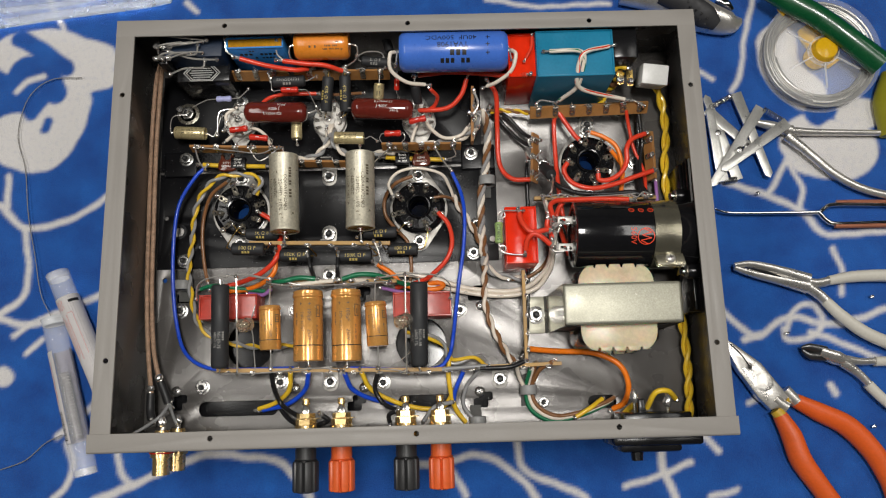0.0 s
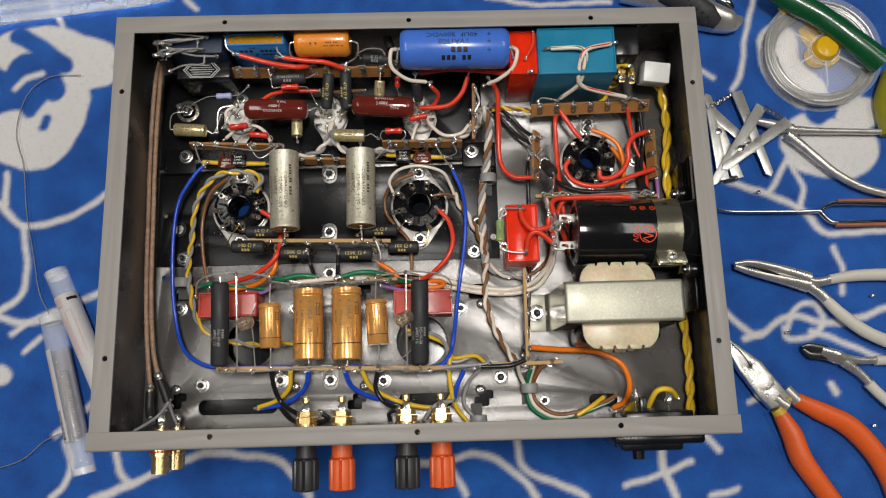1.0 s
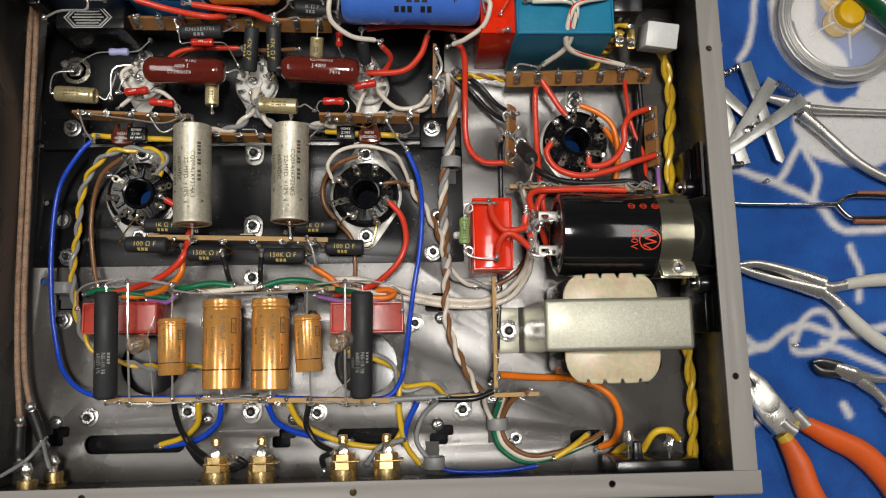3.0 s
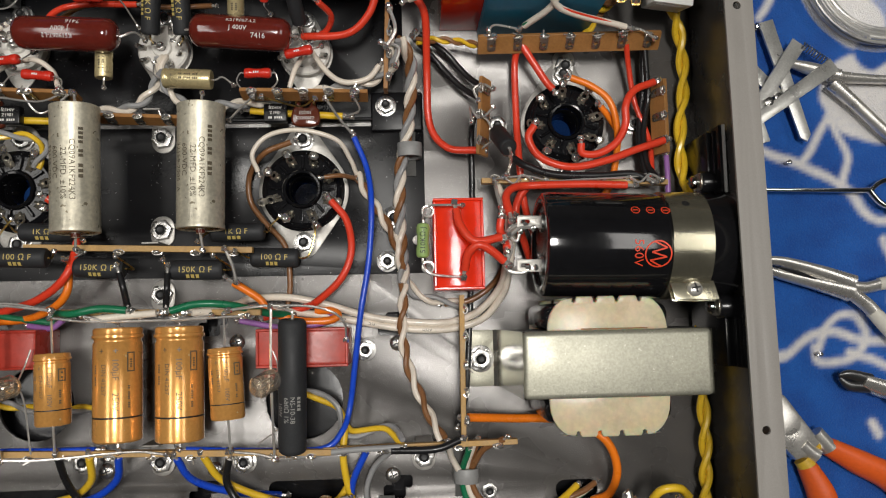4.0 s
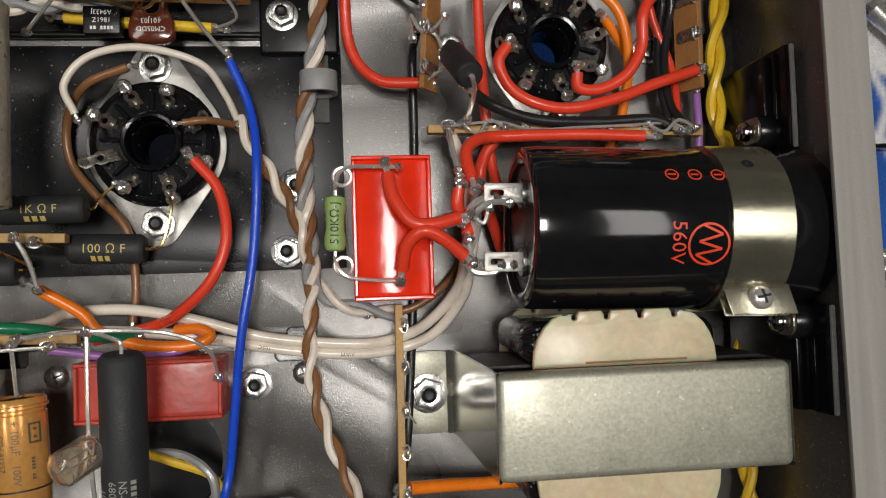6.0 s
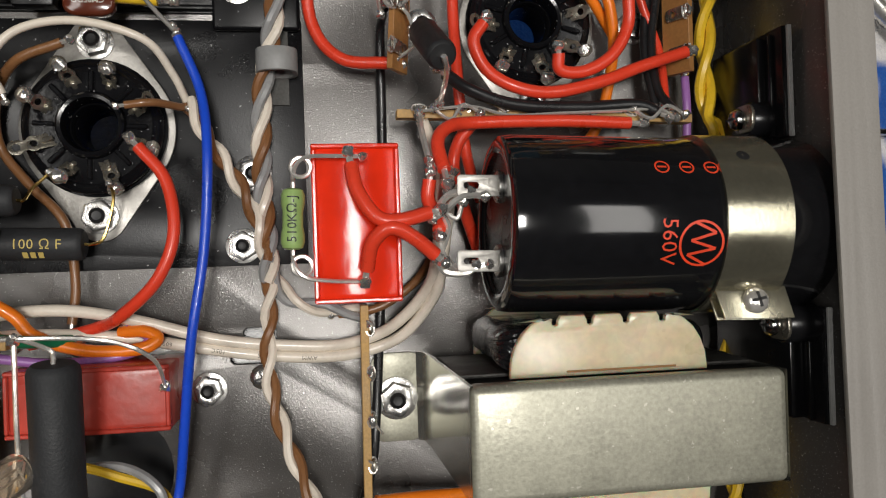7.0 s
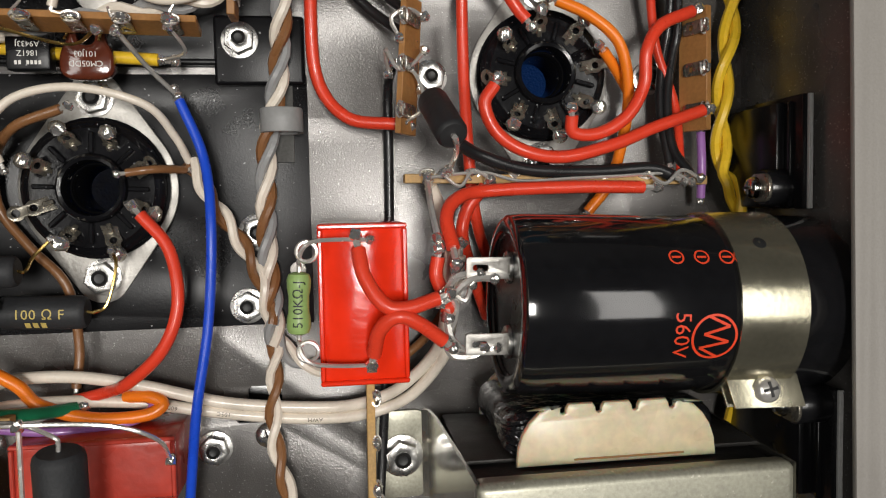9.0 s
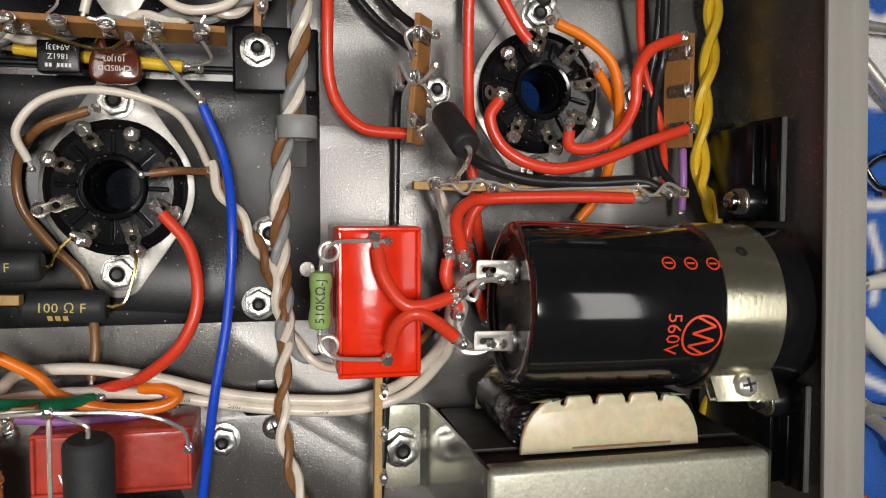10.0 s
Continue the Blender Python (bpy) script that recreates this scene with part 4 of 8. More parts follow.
# ---- the choke in its plated strap ----
def choke():
    t = thing("choke", (120, 68.8, 0), "choke with a plated steel strap and a cream nylon bobbin", "choke")
    core = mat("lamination_steel", (0.05, 0.048, 0.045), 0.5, 0.6, 0.2, 100, 1500, 0.4)
    part("core", box((66, 21, 54), (0, 0, 29), 0.5), core, t)
    part("strap_top", box((68.5, 24.0, 6.0), (0, 0, 56.6), 1.9, 4), PLATED, t)
    for s in (-1, 1):
        # sloping ear: from the top edge down to the foot
        bm = bmesh.new()
        prof = [(34.2, 59.2), (34.5, 48), (36.0, 10), (36.8, 2.4), (38.4, 1.4)]
        prev = None
        for x, z in prof:
            w = 12.0
            ring = [bm.verts.new((s * (x + dx), yy, z + dz)) for yy in (-w, w) for dx, dz in ((0, 0), (-0.8, -0.9))]
            if prev:
                for a, b in ((0, 2), (2, 3), (3, 1), (1, 0)):
                    bm.faces.new((prev[a], prev[b], ring[b], ring[a]))
            prev = ring
        bmesh.ops.recalc_face_normals(bm, faces=bm.faces)
        part("strap_side", bm, PLATED_SMOOTH, t, sharp=25)
        if s < 0:
            part("foot", plate([rounded(-50.5, -11.8, -37.0, 11.8, 3.2), circle(-44.2, 0, 2.2, 16)], 1.3, 0.2, 0.05), PLATED, t)
        # Cheeks take the dark core colour, which paints in the open channel's shade.
        part("shaded_side_cheek", box((34, 0.9, 30), (s * 17, 11.6, 30), 0.2), core, t)
        part("shaded_side_cheek", box((34, 0.9, 30), (s * 17, -11.6, 30), 0.2), core, t)
    # bobbin cheeks with wire notches
    def cheek(y0, y1, up):
        ring = []
        R, rx0, rx1 = 11.6, 9.4, 9.4
        xs0, xs1 = -22.9, 20.9
        edge = []
        for cx in (-13.2, -5.3, 2.9, 11.3):
            edge += [(cx - 1.6, 0), (cx - 1.2, -0.6), (cx - 1.1, -1.7), (cx, -2.2), (cx + 1.1, -1.7), (cx + 1.2, -0.6), (cx + 1.6, 0)]
        ring = [(xs0, 0)] + [(xs0 + rx0 - rx0 * math.cos(radians(a)), (y1 - y0) - R + R * math.sin(radians(a))) for a in range(0, 91, 15)]
        ring += [(x, (y1 - y0) + y) for x, y in edge]
        ring += [(xs1 - rx1 + rx1 * math.sin(radians(a)), (y1 - y0) - R + R * math.cos(radians(a))) for a in range(0, 91, 15)] + [(xs1, 0)]
        return [(x, y0 + y) if up else (x, -y0 - y) for x, y in (ring if up else ring[::-1])]
    part("bobbin_cheek", plate([cheek(11.8, 23.8, True)], 1.8, 0.6, 47.5), CREAM, t)
    part("bobbin_slot", box((25, 0.45, 0.3), (1.5, 12.3, 49.32), 0.1, 1), PHENOLIC, t)
    part("bobbin_cheek", plate([cheek(11.8, 26.5, False)], 1.8, 0.5, 47.5), CREAM, t)
    part("bobbin_cheek", plate([cheek(11.8, 23.8, True)], 1.8, 0.5, 6), CREAM, t)
    part("bobbin_cheek", plate([cheek(11.8, 26.5, False)], 1.8, 0.5, 6), CREAM, t)
    for y0, y1 in ((12.2, 22.0), (-22.5, -12.2)):
        part("winding", box((48.4, y1 - y0, 37), (-0.7, (y0 + y1) / 2, 28), 4, 3), TAPE, t)
    # creases where the tape turns round the end of the winding
    for k in range(7):
        u = k * 1.9
        fold = spline([(-18 - 0.2 * u, 20.9 - 0.4 * u, 46.4), (-21.6, 20.2 - 0.65 * u, 46.1), (-24.2, 19.4 - 0.5 * u, 43.4), (-24.9, 18.6 - 0.3 * u, 34 + 0.6 * u)], 5)
        part("tape_crease", sweep(fold, 0.55 + 0.12 * (k % 3), 6), TAPE, t)


choke()
hex_nut((76, 68.6, 1.4), 4.4, 3.4)


# ---- box capacitors ----
def box_capacitor(base, size, case, label, turn=0.0, well=True, fill=None, lean=0.0):
    """A moulded case filled with resin, its top open with a low rim."""
    sx, sy, sz = size
    t = thing("box_capacitor", base, label, "capacitor", "", pose(0, 0, 0, lean, 0, turn))
    bm = bmesh.new()
    w = 1.1
    part("case", box((sx, sy, sz - 1.2), (0, 0, (sz - 1.2) / 2), 0.7), case, t)
    for a, b, c, d in ((-sx / 2, -sy / 2, sx / 2, -sy / 2 + w), (-sx / 2, sy / 2 - w, sx / 2, sy / 2), (-sx / 2, -sy / 2 + w, -sx / 2 + w, sy / 2 - w), (sx / 2 - w, -sy / 2 + w, sx / 2, sy / 2 - w)):
        box((c - a, d - b, 1.6), ((a + c) / 2, (b + d) / 2, sz - 0.8), 0.3, 1, bm)
    part("case_rim", bm, case, t)
    bm = plate([rounded(-sx / 2 + w * 0.8, -sy / 2 + w * 0.8, sx / 2 - w * 0.8, sy / 2 - w * 0.8, 1.2)], 0.5, 0.15, sz - 1.3)
    part("resin_fill", bm, fill or case, t)
    return t


# by the can capacitor, on edge
box_capacitor((65.5, 114.8, 2.0), (19.5, 35.5, 36.0), CAP_RED, "red epoxy-cased film capacitor standing on end")
# below the lug boards
a, b = (-118.8, 77.6, 22), (3.0, 75.8, 22)
box_capacitor((a[0], a[1], 0.1), (36.5, 15.5, 22), CAP_RED_DULL, "dusty red epoxy-cased film capacitor beside a black resistor")
box_capacitor((b[0], b[1], 0.1), (36.5, 15.5, 22), CAP_RED_DULL, "dusty red epoxy-cased film capacitor beside a black resistor")
# along the front wall
box_capacitor((102.5, 225.6, 0.1), (48, 30.5, 54), CAP_TEAL, "large teal plastic-cased motor-run capacitor")
box_capacitor((70.5, 228, 0.1), (18, 29, 48), CAP_RED, "tall red epoxy-cased capacitor between two larger ones")
AZURE_BOX = box_capacitor((-97.5, 240.4, 6.0), (36, 7.6, 45), CAP_AZURE, "azure plastic-cased film capacitor with amber resin top", fill=AMBER)
bars([(-8, 36, 14, 2.6), (9, 36, 12, 2.6), (3, 40.5, 4, 1.6), (-6, 31, 18, 2.2)], lambda u, v: (-u, -3.87, v), AZURE_BOX, INK_BLACK)
# ---- terminal strips ----
terminal_strip((-144.6, 181.2, 24), (-85.1, 178.6, 24), 8, 5, lean=-9)
terminal_strip((-78.5, 170.4, 20), (-44.6, 169.0, 20), 7, 3, lean=-14)
terminal_strip((-20.6, 178.8, 24), (30.7, 177.6, 24), 8, 5, lean=-12)
terminal_strip((-119.1, 229.3, 27), (-14.5, 227.2, 27), 9, 9, lean=-18)
terminal_strip((-106.4, 118.0, 22), (-16.5, 115.3, 22), 3.4, 6, (), PHENOLIC_EDGE, 2.4, -1, 1.2, "narrow tan phenolic lug board above the black plate")
terminal_strip((-92.0, 91.8, 27), (-12.3, 90.2, 27), 3.2, 6, (), PHENOLIC_EDGE, 2.4, -1, 1.2, "narrow tan phenolic lug board beside the gold capacitors")
terminal_strip((-124.3, 38.1, 24), (14.3, 34.9, 24), 3.4, 9, (), PHENOLIC_EDGE, 2.4, -1, 1.2, "long tan phenolic lug board below the gold capacitors")
terminal_strip((10.8, 35.4, 22), (88.1, 36.6, 22), 3.4, 5, (), PHENOLIC_EDGE, 2.2, -1, 1.2, "tan phenolic lug board with black heatshrink links")
terminal_strip((39.3, 217.6, 26), (38.0, 179.8, 26), 8, 4, (), None, 1.8, 1)
terminal_strip((76.9, 200.8, 19), (154.5, 202.3, 19), 8.5, 7, (), None, 1.8, -1, 0.8, "brown phenolic terminal strip with six tinned lugs", lean=-40)
terminal_strip((79.6, 186.5, 17), (77.3, 153.5, 17), 8, 3, (), None, 1.6, 1, lean=34)
terminal_strip((155.5, 186.3, 12), (155.5, 154.3, 12), 9, 3, (), None, 1.8, -1, 1.0, lean=-25)
terminal_strip((77.0, 142.8, 18), (155.6, 141.1, 18), 4, 7, (), PHENOLIC_EDGE, 2.2, 1, 1.2, "tan phenolic lug board beside the can capacitor")
terminal_strip((67.2, 95.4, 22), (66.7, 39.7, 22), 3.5, 5, (), PHENOLIC_EDGE, 2.0, 1, 1.0, "tan phenolic lug board on edge beside the choke")


def lug_bracket(spot, length=15, turn=0):
    """A slotted steel tab under a nut, holding up a board."""
    t = thing("board_bracket", spot, "slotted steel bracket foot of a lug board under its nut", "bracket", "board brackets", pose(0, 0, 0, 0, 0, turn))
    part("foot", plate([rounded(-4.8, -6, 4.8, length - 6, 4.6, 5), circle(0, 0, 2.0, 14)], 0.9, 0.12, 0.05), FLANGE, t)
    part("upright", box((7, 0.9, 17), (0, length - 6.2, 8.6), 0.25, 1), FLANGE, t)
    hexa = [(4.2 * math.cos(radians(60 * k + 10)), 4.2 * math.sin(radians(60 * k + 10))) for k in range(6)]
    n = thing("hex_nut", (spot[0], spot[1], spot[2] + 0.9), "bright zinc hex nut and washer on a screw end", "nut", "chassis nuts")
    part("nut", plate([hexa, circle(0, 0, 2.2, 16)], 3.2, 0.35, 0.1), STEEL, n)
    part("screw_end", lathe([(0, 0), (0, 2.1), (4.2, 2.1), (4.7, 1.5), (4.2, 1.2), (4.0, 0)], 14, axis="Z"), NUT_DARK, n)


lug_bracket((-58, 165.5, 1.4))
lug_bracket((-58, 126, 1.4), 13, 180)
lug_bracket((-58, 98.7, 0), 13, 180)
lug_bracket((-57.5, 29.7, 0), 15)
lug_bracket((51, 28.6, 0), 14)
lug_bracket(tuple((116.8, 196.2, 0)), 14)

q = (-154.7, 213.1, 1.4)
hex_nut(q, 4.2, 2.6)
t = thing("solder_tag", (q[0], q[1], 1.5), "round tinned solder tag under a nut", "solder tag")
part("tag", plate([circle(0, 0, 7.5, 28), circle(0, 0, 2.2, 14)], 0.7, 0.12, -0.05), LUG, t)
bm = bmesh.new()
blob(bm, (-5.5, 3, 2), 2.2)
part("solder_joint", bm, SOLDER, t)

# ---- large axial capacitors ----


def gold_capacitor(p0, p1, r, big, leads):
    t = axial("electrolytic_capacitor", "large gold-lacquered axial electrolytic capacitor" if big else "small gold-lacquered axial electrolytic capacitor", "capacitor", p0, p1, r, CAP_GOLD, "can", leads, 0.5, None, "gold capacitors")
    L = (Vector(p1) - Vector(p0)).length
    x = lambda f: L * (f - 0.5)
    part("insulator_ring", lathe([(-L / 2 + 0.75, r * 0.25), (-L / 2 + 0.6, r * 0.70), (-L / 2 + 0.9, r * 0.72)], 28), MATT_BLACK, t)
    part("stripe", lathe([(x(0.775), r + 0.03), (x(0.775), r + 0.06), (x(0.79), r + 0.06), (x(0.79), r + 0.03)], 40), INK_BLACK, t)
    part("rolled_bead", lathe([(x(0.055), r - 0.1), (x(0.065), r + 0.35), (x(0.085), r + 0.4), (x(0.10), r - 0.1)], 40), CAP_GOLD, t)
    k = 1.0 if big else 0.72
    lettering("100\u00b5F", 3.3 * k, on_barrel(r, x(0.36), 14), t, INK_GREY)
    lettering("250V" if big else "100V", 3.3 * k, on_barrel(r, x(0.64), 14), t, INK_GREY)
    lettering("+", 3.6 * k, on_barrel(r, x(0.2), 14), t, INK_GREY)
    lettering("+", 3.6 * k, on_barrel(r, x(0.2), -20), t, INK_GREY)
    lettering("DIN 41257", 2.6 * k, on_barrel(r, x(0.45), -14), t, INK_GREY)
    bars([(x(0.3), 0, L * 0.17, 0.5), (x(0.3), 2.6, L * 0.17, 0.5), (x(0.22), 1.3, 0.5, 3.0), (x(0.38), 1.3, 0.5, 3.0), (x(0.3), 1.3, L * 0.1, 0.8), (x(0.6), 0.5, L * 0.2, 0.8)], on_barrel(r, 0, 42), t, INK_GREY)
    bars([(x(0.4), 0, L * 0.2, 0.9)], on_barrel(r, 0, -38), t, INK_GREY)
    return t


gold_capacitor((-68.1, 85.5, 24), (-67.6, 42.0, 24), 9.2, True, (((-67.1, 87.5, 30), (-78.9, 90.3, 32)), ((-67.2, 38.6, 24),)))
gold_capacitor((-44.4, 85.5, 24), (-43.9, 41.4, 24), 9.2, True, (((-43.6, 87.5, 30), (-30.1, 89.6, 32)), ((-44.0, 37.9, 24),)))
gold_capacitor((-90.9, 76.3, 29), (-89.9, 49.3, 29), 6.5, False, (((-89.8, 90.5, 33),), ((-90.4, 37.8, 26),)))
gold_capacitor((-25.7, 76.9, 29), (-24.3, 49.8, 29), 6.5, False, (((-25.1, 89.7, 33),), ((-24.0, 36.6, 26),)))


def silver_capacitor(p0, p1, r, leads):
    t = axial("oil_capacitor", "dull silver metal-cased oil-filled capacitor with faded print", "capacitor", p0, p1, r, CAP_SILVER, "sealed", leads, 0.55, None, "silver capacitors")
    seal = mat("amber_resin_seal", (0.30, 0.16, 0.04), 0.25, 0, 0.3, 200, 900, 0.2)
    L = (Vector(p1) - Vector(p0)).length
    for s in (-1, 1):
        part("resin_seal", lathe([(s * (L / 2 - 0.2), r * 0.22), (s * (L / 2 - 0.1), r * 0.6), (s * (L / 2 - 0.5), r * 0.88)], 26), seal, t)
        part("glass_bead", lathe([(s * L / 2, 0), (s * L / 2, 1.9), (s * (L / 2 + 1.4), 1.7), (s * (L / 2 + 2.0), 0.6), (s * (L / 2 + 2.0), 0)], 14), MICA, t)
    lettering(".22-MFD. \u00b110%", 3.1, on_barrel(r, 2.5, -4), t, INK_GREY, gap=1.05)
    lettering("600-VDC", 3.1, on_barrel(r, -1.5, -26), t, INK_GREY, gap=1.05)
    bars([(-9, 0, 12, 1.7), (3, 0, 8, 1.7)], on_barrel(r, 0, 35), t, INK_GREY)
    lettering("CQ09A1KF224K3", 3.0, on_barrel(r, 1.5, 16), t, INK_GREY, gap=1.05)
    lettering("32159-7905  A", 3.0, on_barrel(r, 1.0, -47), t, INK_GREY, gap=1.05)


silver_capacitor((-82.1, 171.1, 34), (-80.9, 121.7, 34), 9.2, (((-83.3, 177.0, 32),), ((-81.6, 116.0, 32),)))
silver_capacitor((-33.7, 171.1, 34), (-33.8, 122.4, 34), 9.2, (((-33.9, 176.6, 32),), ((-33.4, 114.6, 32),)))


def blue_capacitor():
    p1, p0 = (-6.5, 231.5, 49), (60.8, 230.5, 49)
    r = 12.6
    t = axial("electrolytic_capacitor", "large blue-sleeved axial electrolytic capacitor with black print", "capacitor", p0, p1, r, CAP_BLUE, "plain", (((63.5, 224, 49),), ((-9, 224, 49),)), 0.6)
    lettering("40UF  500VDC", 4.9, on_barrel(r, 1.5, -19), t, INK_BLACK, gap=1.02)
    lettering("TVA1908", 4.9, on_barrel(r, 0.5, 3), t, INK_BLACK, gap=1.02)
    for w in (-19, 3, 26):
        lettering("+", 5.6, on_barrel(r, -21, w), t, INK_BLACK)
    bars([(0, 0, 15, 3.4)], on_barrel(r, -1, 26), t, INK_BLACK)
    bars([(0, 0, 19, 3.2)], on_barrel(r, -1, 49), t, INK_BLACK)


blue_capacitor()
wire([(63.5, 230.5, 50), (66.0, 226.4, 52), (63.1, 217.8, 48), (54.5, 213.1, 42), (48.3, 212.8, 36)], 1.25, W_WHITE, "white wire from a capacitor end to a terminal strip", 4)
wire([(-9.5, 231.5, 50), (-12.5, 229.0, 52), (-12.2, 220.2, 48), (-2.7, 214.6, 42), (8.5, 215.2, 36)], 1.25, W_WHITE, "white wire from a capacitor end to a terminal strip", 4)


def orange_capacitor():
    t = axial("electrolytic_capacitor", "orange-sleeved axial electrolytic capacitor", "capacitor", (-38.6, 239.5, 46), (-72.7, 239.8, 46), 9.4, CAP_ORANGE, "plain", (((-33.6, 237.4, 46), (-35.3, 233.1, 38), (-42.7, 231.0, 32)), ((-76.6, 238.8, 46), (-76.8, 233.9, 40), (-68.8, 232.1, 34))), 0.5)
    bars([(-6, 0, 9, 1.0), (-6, 2, 11, 0.8), (5, 0.4, 5, 1.4), (-10, -2.4, 2.4, 0.6)], on_barrel(9.4, 0, 28), t, INK_GREY)
    lettering("+", 4, on_barrel(9.4, -13, 40), t, INK_GREY)


orange_capacitor()


def maroon_capacitor(p0, p1, leads, flip):
    t = axial("film_capacitor", "varnished maroon axial film capacitor with white print", "capacitor", p0, p1, 6.7, CAP_MAROON, "oval", leads, 0.5, None, "maroon capacitors")
    lettering("J 400V", 2.7, on_barrel(6.7, 0, -2), t, INK_WHITE)
    if flip:
        lettering("7416", 2.9, on_barrel(6.7, -4.5, -30), t, INK_WHITE)
        lettering("KS19067-L2", 2.4, on_barrel(6.7, 1, 24), t, INK_WHITE)
    else:
        lettering("7416", 2.9, on_barrel(6.7, 8, -26), t, INK_WHITE)
        lettering("KS19067-L2", 2.4, on_barrel(6.7, 1, 26), t, INK_WHITE)


maroon_capacitor((-68.5, 202.0, 27), (-109.3, 203.6, 27), (((-63.1, 204.5, 24), (-61.5, 203.9, 16)), ((-112.8, 204.1, 25), (-117.3, 203.7, 18))), True)
maroon_capacitor((-39.7, 203.8, 28), (0.3, 201.3, 28), (((-45.4, 204.7, 24), (-50.2, 204.0, 16)), ((2.7, 202.0, 25), (5.3, 201.4, 16))), False)


# ---- resistors and small capacitors ----
def wound_resistor(p0, p1, leads):
    t = axial("power_resistor", "matt black wire-wound power resistor with worn print", "resistor", p0, p1, 5.3, MATT_BLACK, "plain", leads, 0.5, None, "wire-wound resistors")
    bars([(5, 0, 7, 1.3)], on_barrel(5.3, 0, 34), t, INK_PALE)
    lettering("680\u03a9 1%", 2.6, on_barrel(5.3, 8, -18), t, INK_PALE)
    lettering("10W", 2.6, on_barrel(5.3, 8, -48), t, INK_PALE)
    lettering("NS-10-38", 2.6, on_barrel(5.3, 8, 8), t, INK_PALE)


wound_resistor((-118.4, 89.0, 40), (-119.2, 39.1, 34), (((-117.8, 93.1, 40), (-105.9, 95.5, 36), (-88.9, 92.5, 34)), ((-120.6, 35.9, 28), (-110.8, 35.6, 26))))
wound_resistor((1.9, 87.2, 40), (0.9, 37.0, 34), (((0.9, 90.3, 40), (-8.9, 92.6, 36), (-23.6, 91.2, 34)), ((1.2, 33.8, 28), (-6.4, 33.4, 26))))


def film_resistor(p0, p1, text, leads, r=4.0, ink=None, lead_m=None):
    t = axial("film_resistor", "matt black cylindrical film resistor with gold print" if ink is None else "matt black film resistor with pale print", "resistor", p0, p1, r, MATT_BLACK, "plain", leads, 0.4, lead_m or GOLD_LEAD, "black film resistors")
    L = (Vector(p1) - Vector(p0)).length
    if text:
        lettering(text, r * 0.82, on_barrel(r, 0, -2), t, ink or INK_GOLD, gap=1.05)
        bars([(0, 0, L * 0.36, r * 0.45)], on_barrel(r, 0, -42), t, ink or INK_GOLD)


film_resistor((-116.5, 114.1, 23), (-96.1, 113.5, 23), "100 \u03a9 F", (((-120.7, 116.6, 20), (-116.9, 126.2, 16), (-114.6, 130.3, 14)), ((-91.3, 115.6, 28),)))
film_resistor((-18.6, 113.0, 13), (0.8, 112.4, 13), "100 \u03a9 F", (((-22.5, 114.6, 26),), ((5.0, 114.0, 12), (7.4, 122.8, 12), (7.2, 127.0, 14))))
film_resistor((-109.1, 124.4, 18), (-88.0, 123.8, 18), "1K \u03a9 F", (((-114.6, 126.5, 14), (-119.6, 132.4, 12)), ((-81.2, 120.1, 26),)), 3.7)
film_resistor((-33.8, 122.9, 18), (-12.4, 123.0, 18), "1K \u03a9 F", (((-36.9, 118.8, 26),), ((-10.4, 126.0, 14), (-6.8, 130.1, 12))), 3.7)
film_resistor((-86.6, 109.7, 20), (-67.2, 108.8, 20), "150K \u03a9 F", (((-87.8, 112.6, 28),), ((-63.2, 108.7, 22), (-67.2, 113.1, 30))))
film_resistor((-49.2, 107.9, 20), (-28.3, 107.6, 20), "150K \u03a9 F", (((-49.8, 111.5, 28),), ((-24.5, 108.2, 22), (-30.1, 112.7, 30))))
film_resistor((-54.1, 224.3, 32), (-56.8, 203.5, 24), "47K \u03a9 F", (((-53.7, 229.8, 32),), ((-58.8, 203.4, 14),)), 3.7)
film_resistor((-43.4, 224.8, 32), (-43.9, 203.1, 24), "47K \u03a9 F", (((-44.2, 229.8, 32),), ((-48.2, 203.1, 14),)), 3.7)
film_resistor((-90.5, 222.4, 30), (-69.5, 222.9, 30), "RN65E4701", (((-93.0, 227.9, 32),), ((-61.8, 224.9, 32),)), 3.6, INK_PALE, TIN)
film_resistor((-32.1, 233.6, 34), (-13.8, 231.5, 34), "K \u03a9 F", (((-34.8, 235.9, 36),), ((-10.4, 229.9, 32),)), 3.4, INK_PALE, TIN)
film_resistor((2.0, 215.4, 36), (3.6, 207.0, 26), "", (((2.6, 220.3, 38),), ((3.9, 205.4, 16),)), 3.0, INK_PALE, TIN)
film_resistor((-17.5, 254.0, 30), (-14.0, 241.2, 30), "", ((), ()), 3.0, INK_PALE, TIN)


def red_resistor(p0, p1, leads, r=2.1):
    t = axial("carbon_film_resistor", "small glossy red film resistor on tinned leads", "resistor", p0, p1, r, RES_RED, "bone", leads, 0.32, None, "small red resistors")
    bars([(0, 0, 3.2, 0.7)], on_barrel(r * 0.9, 0, 0), t, INK_WHITE)


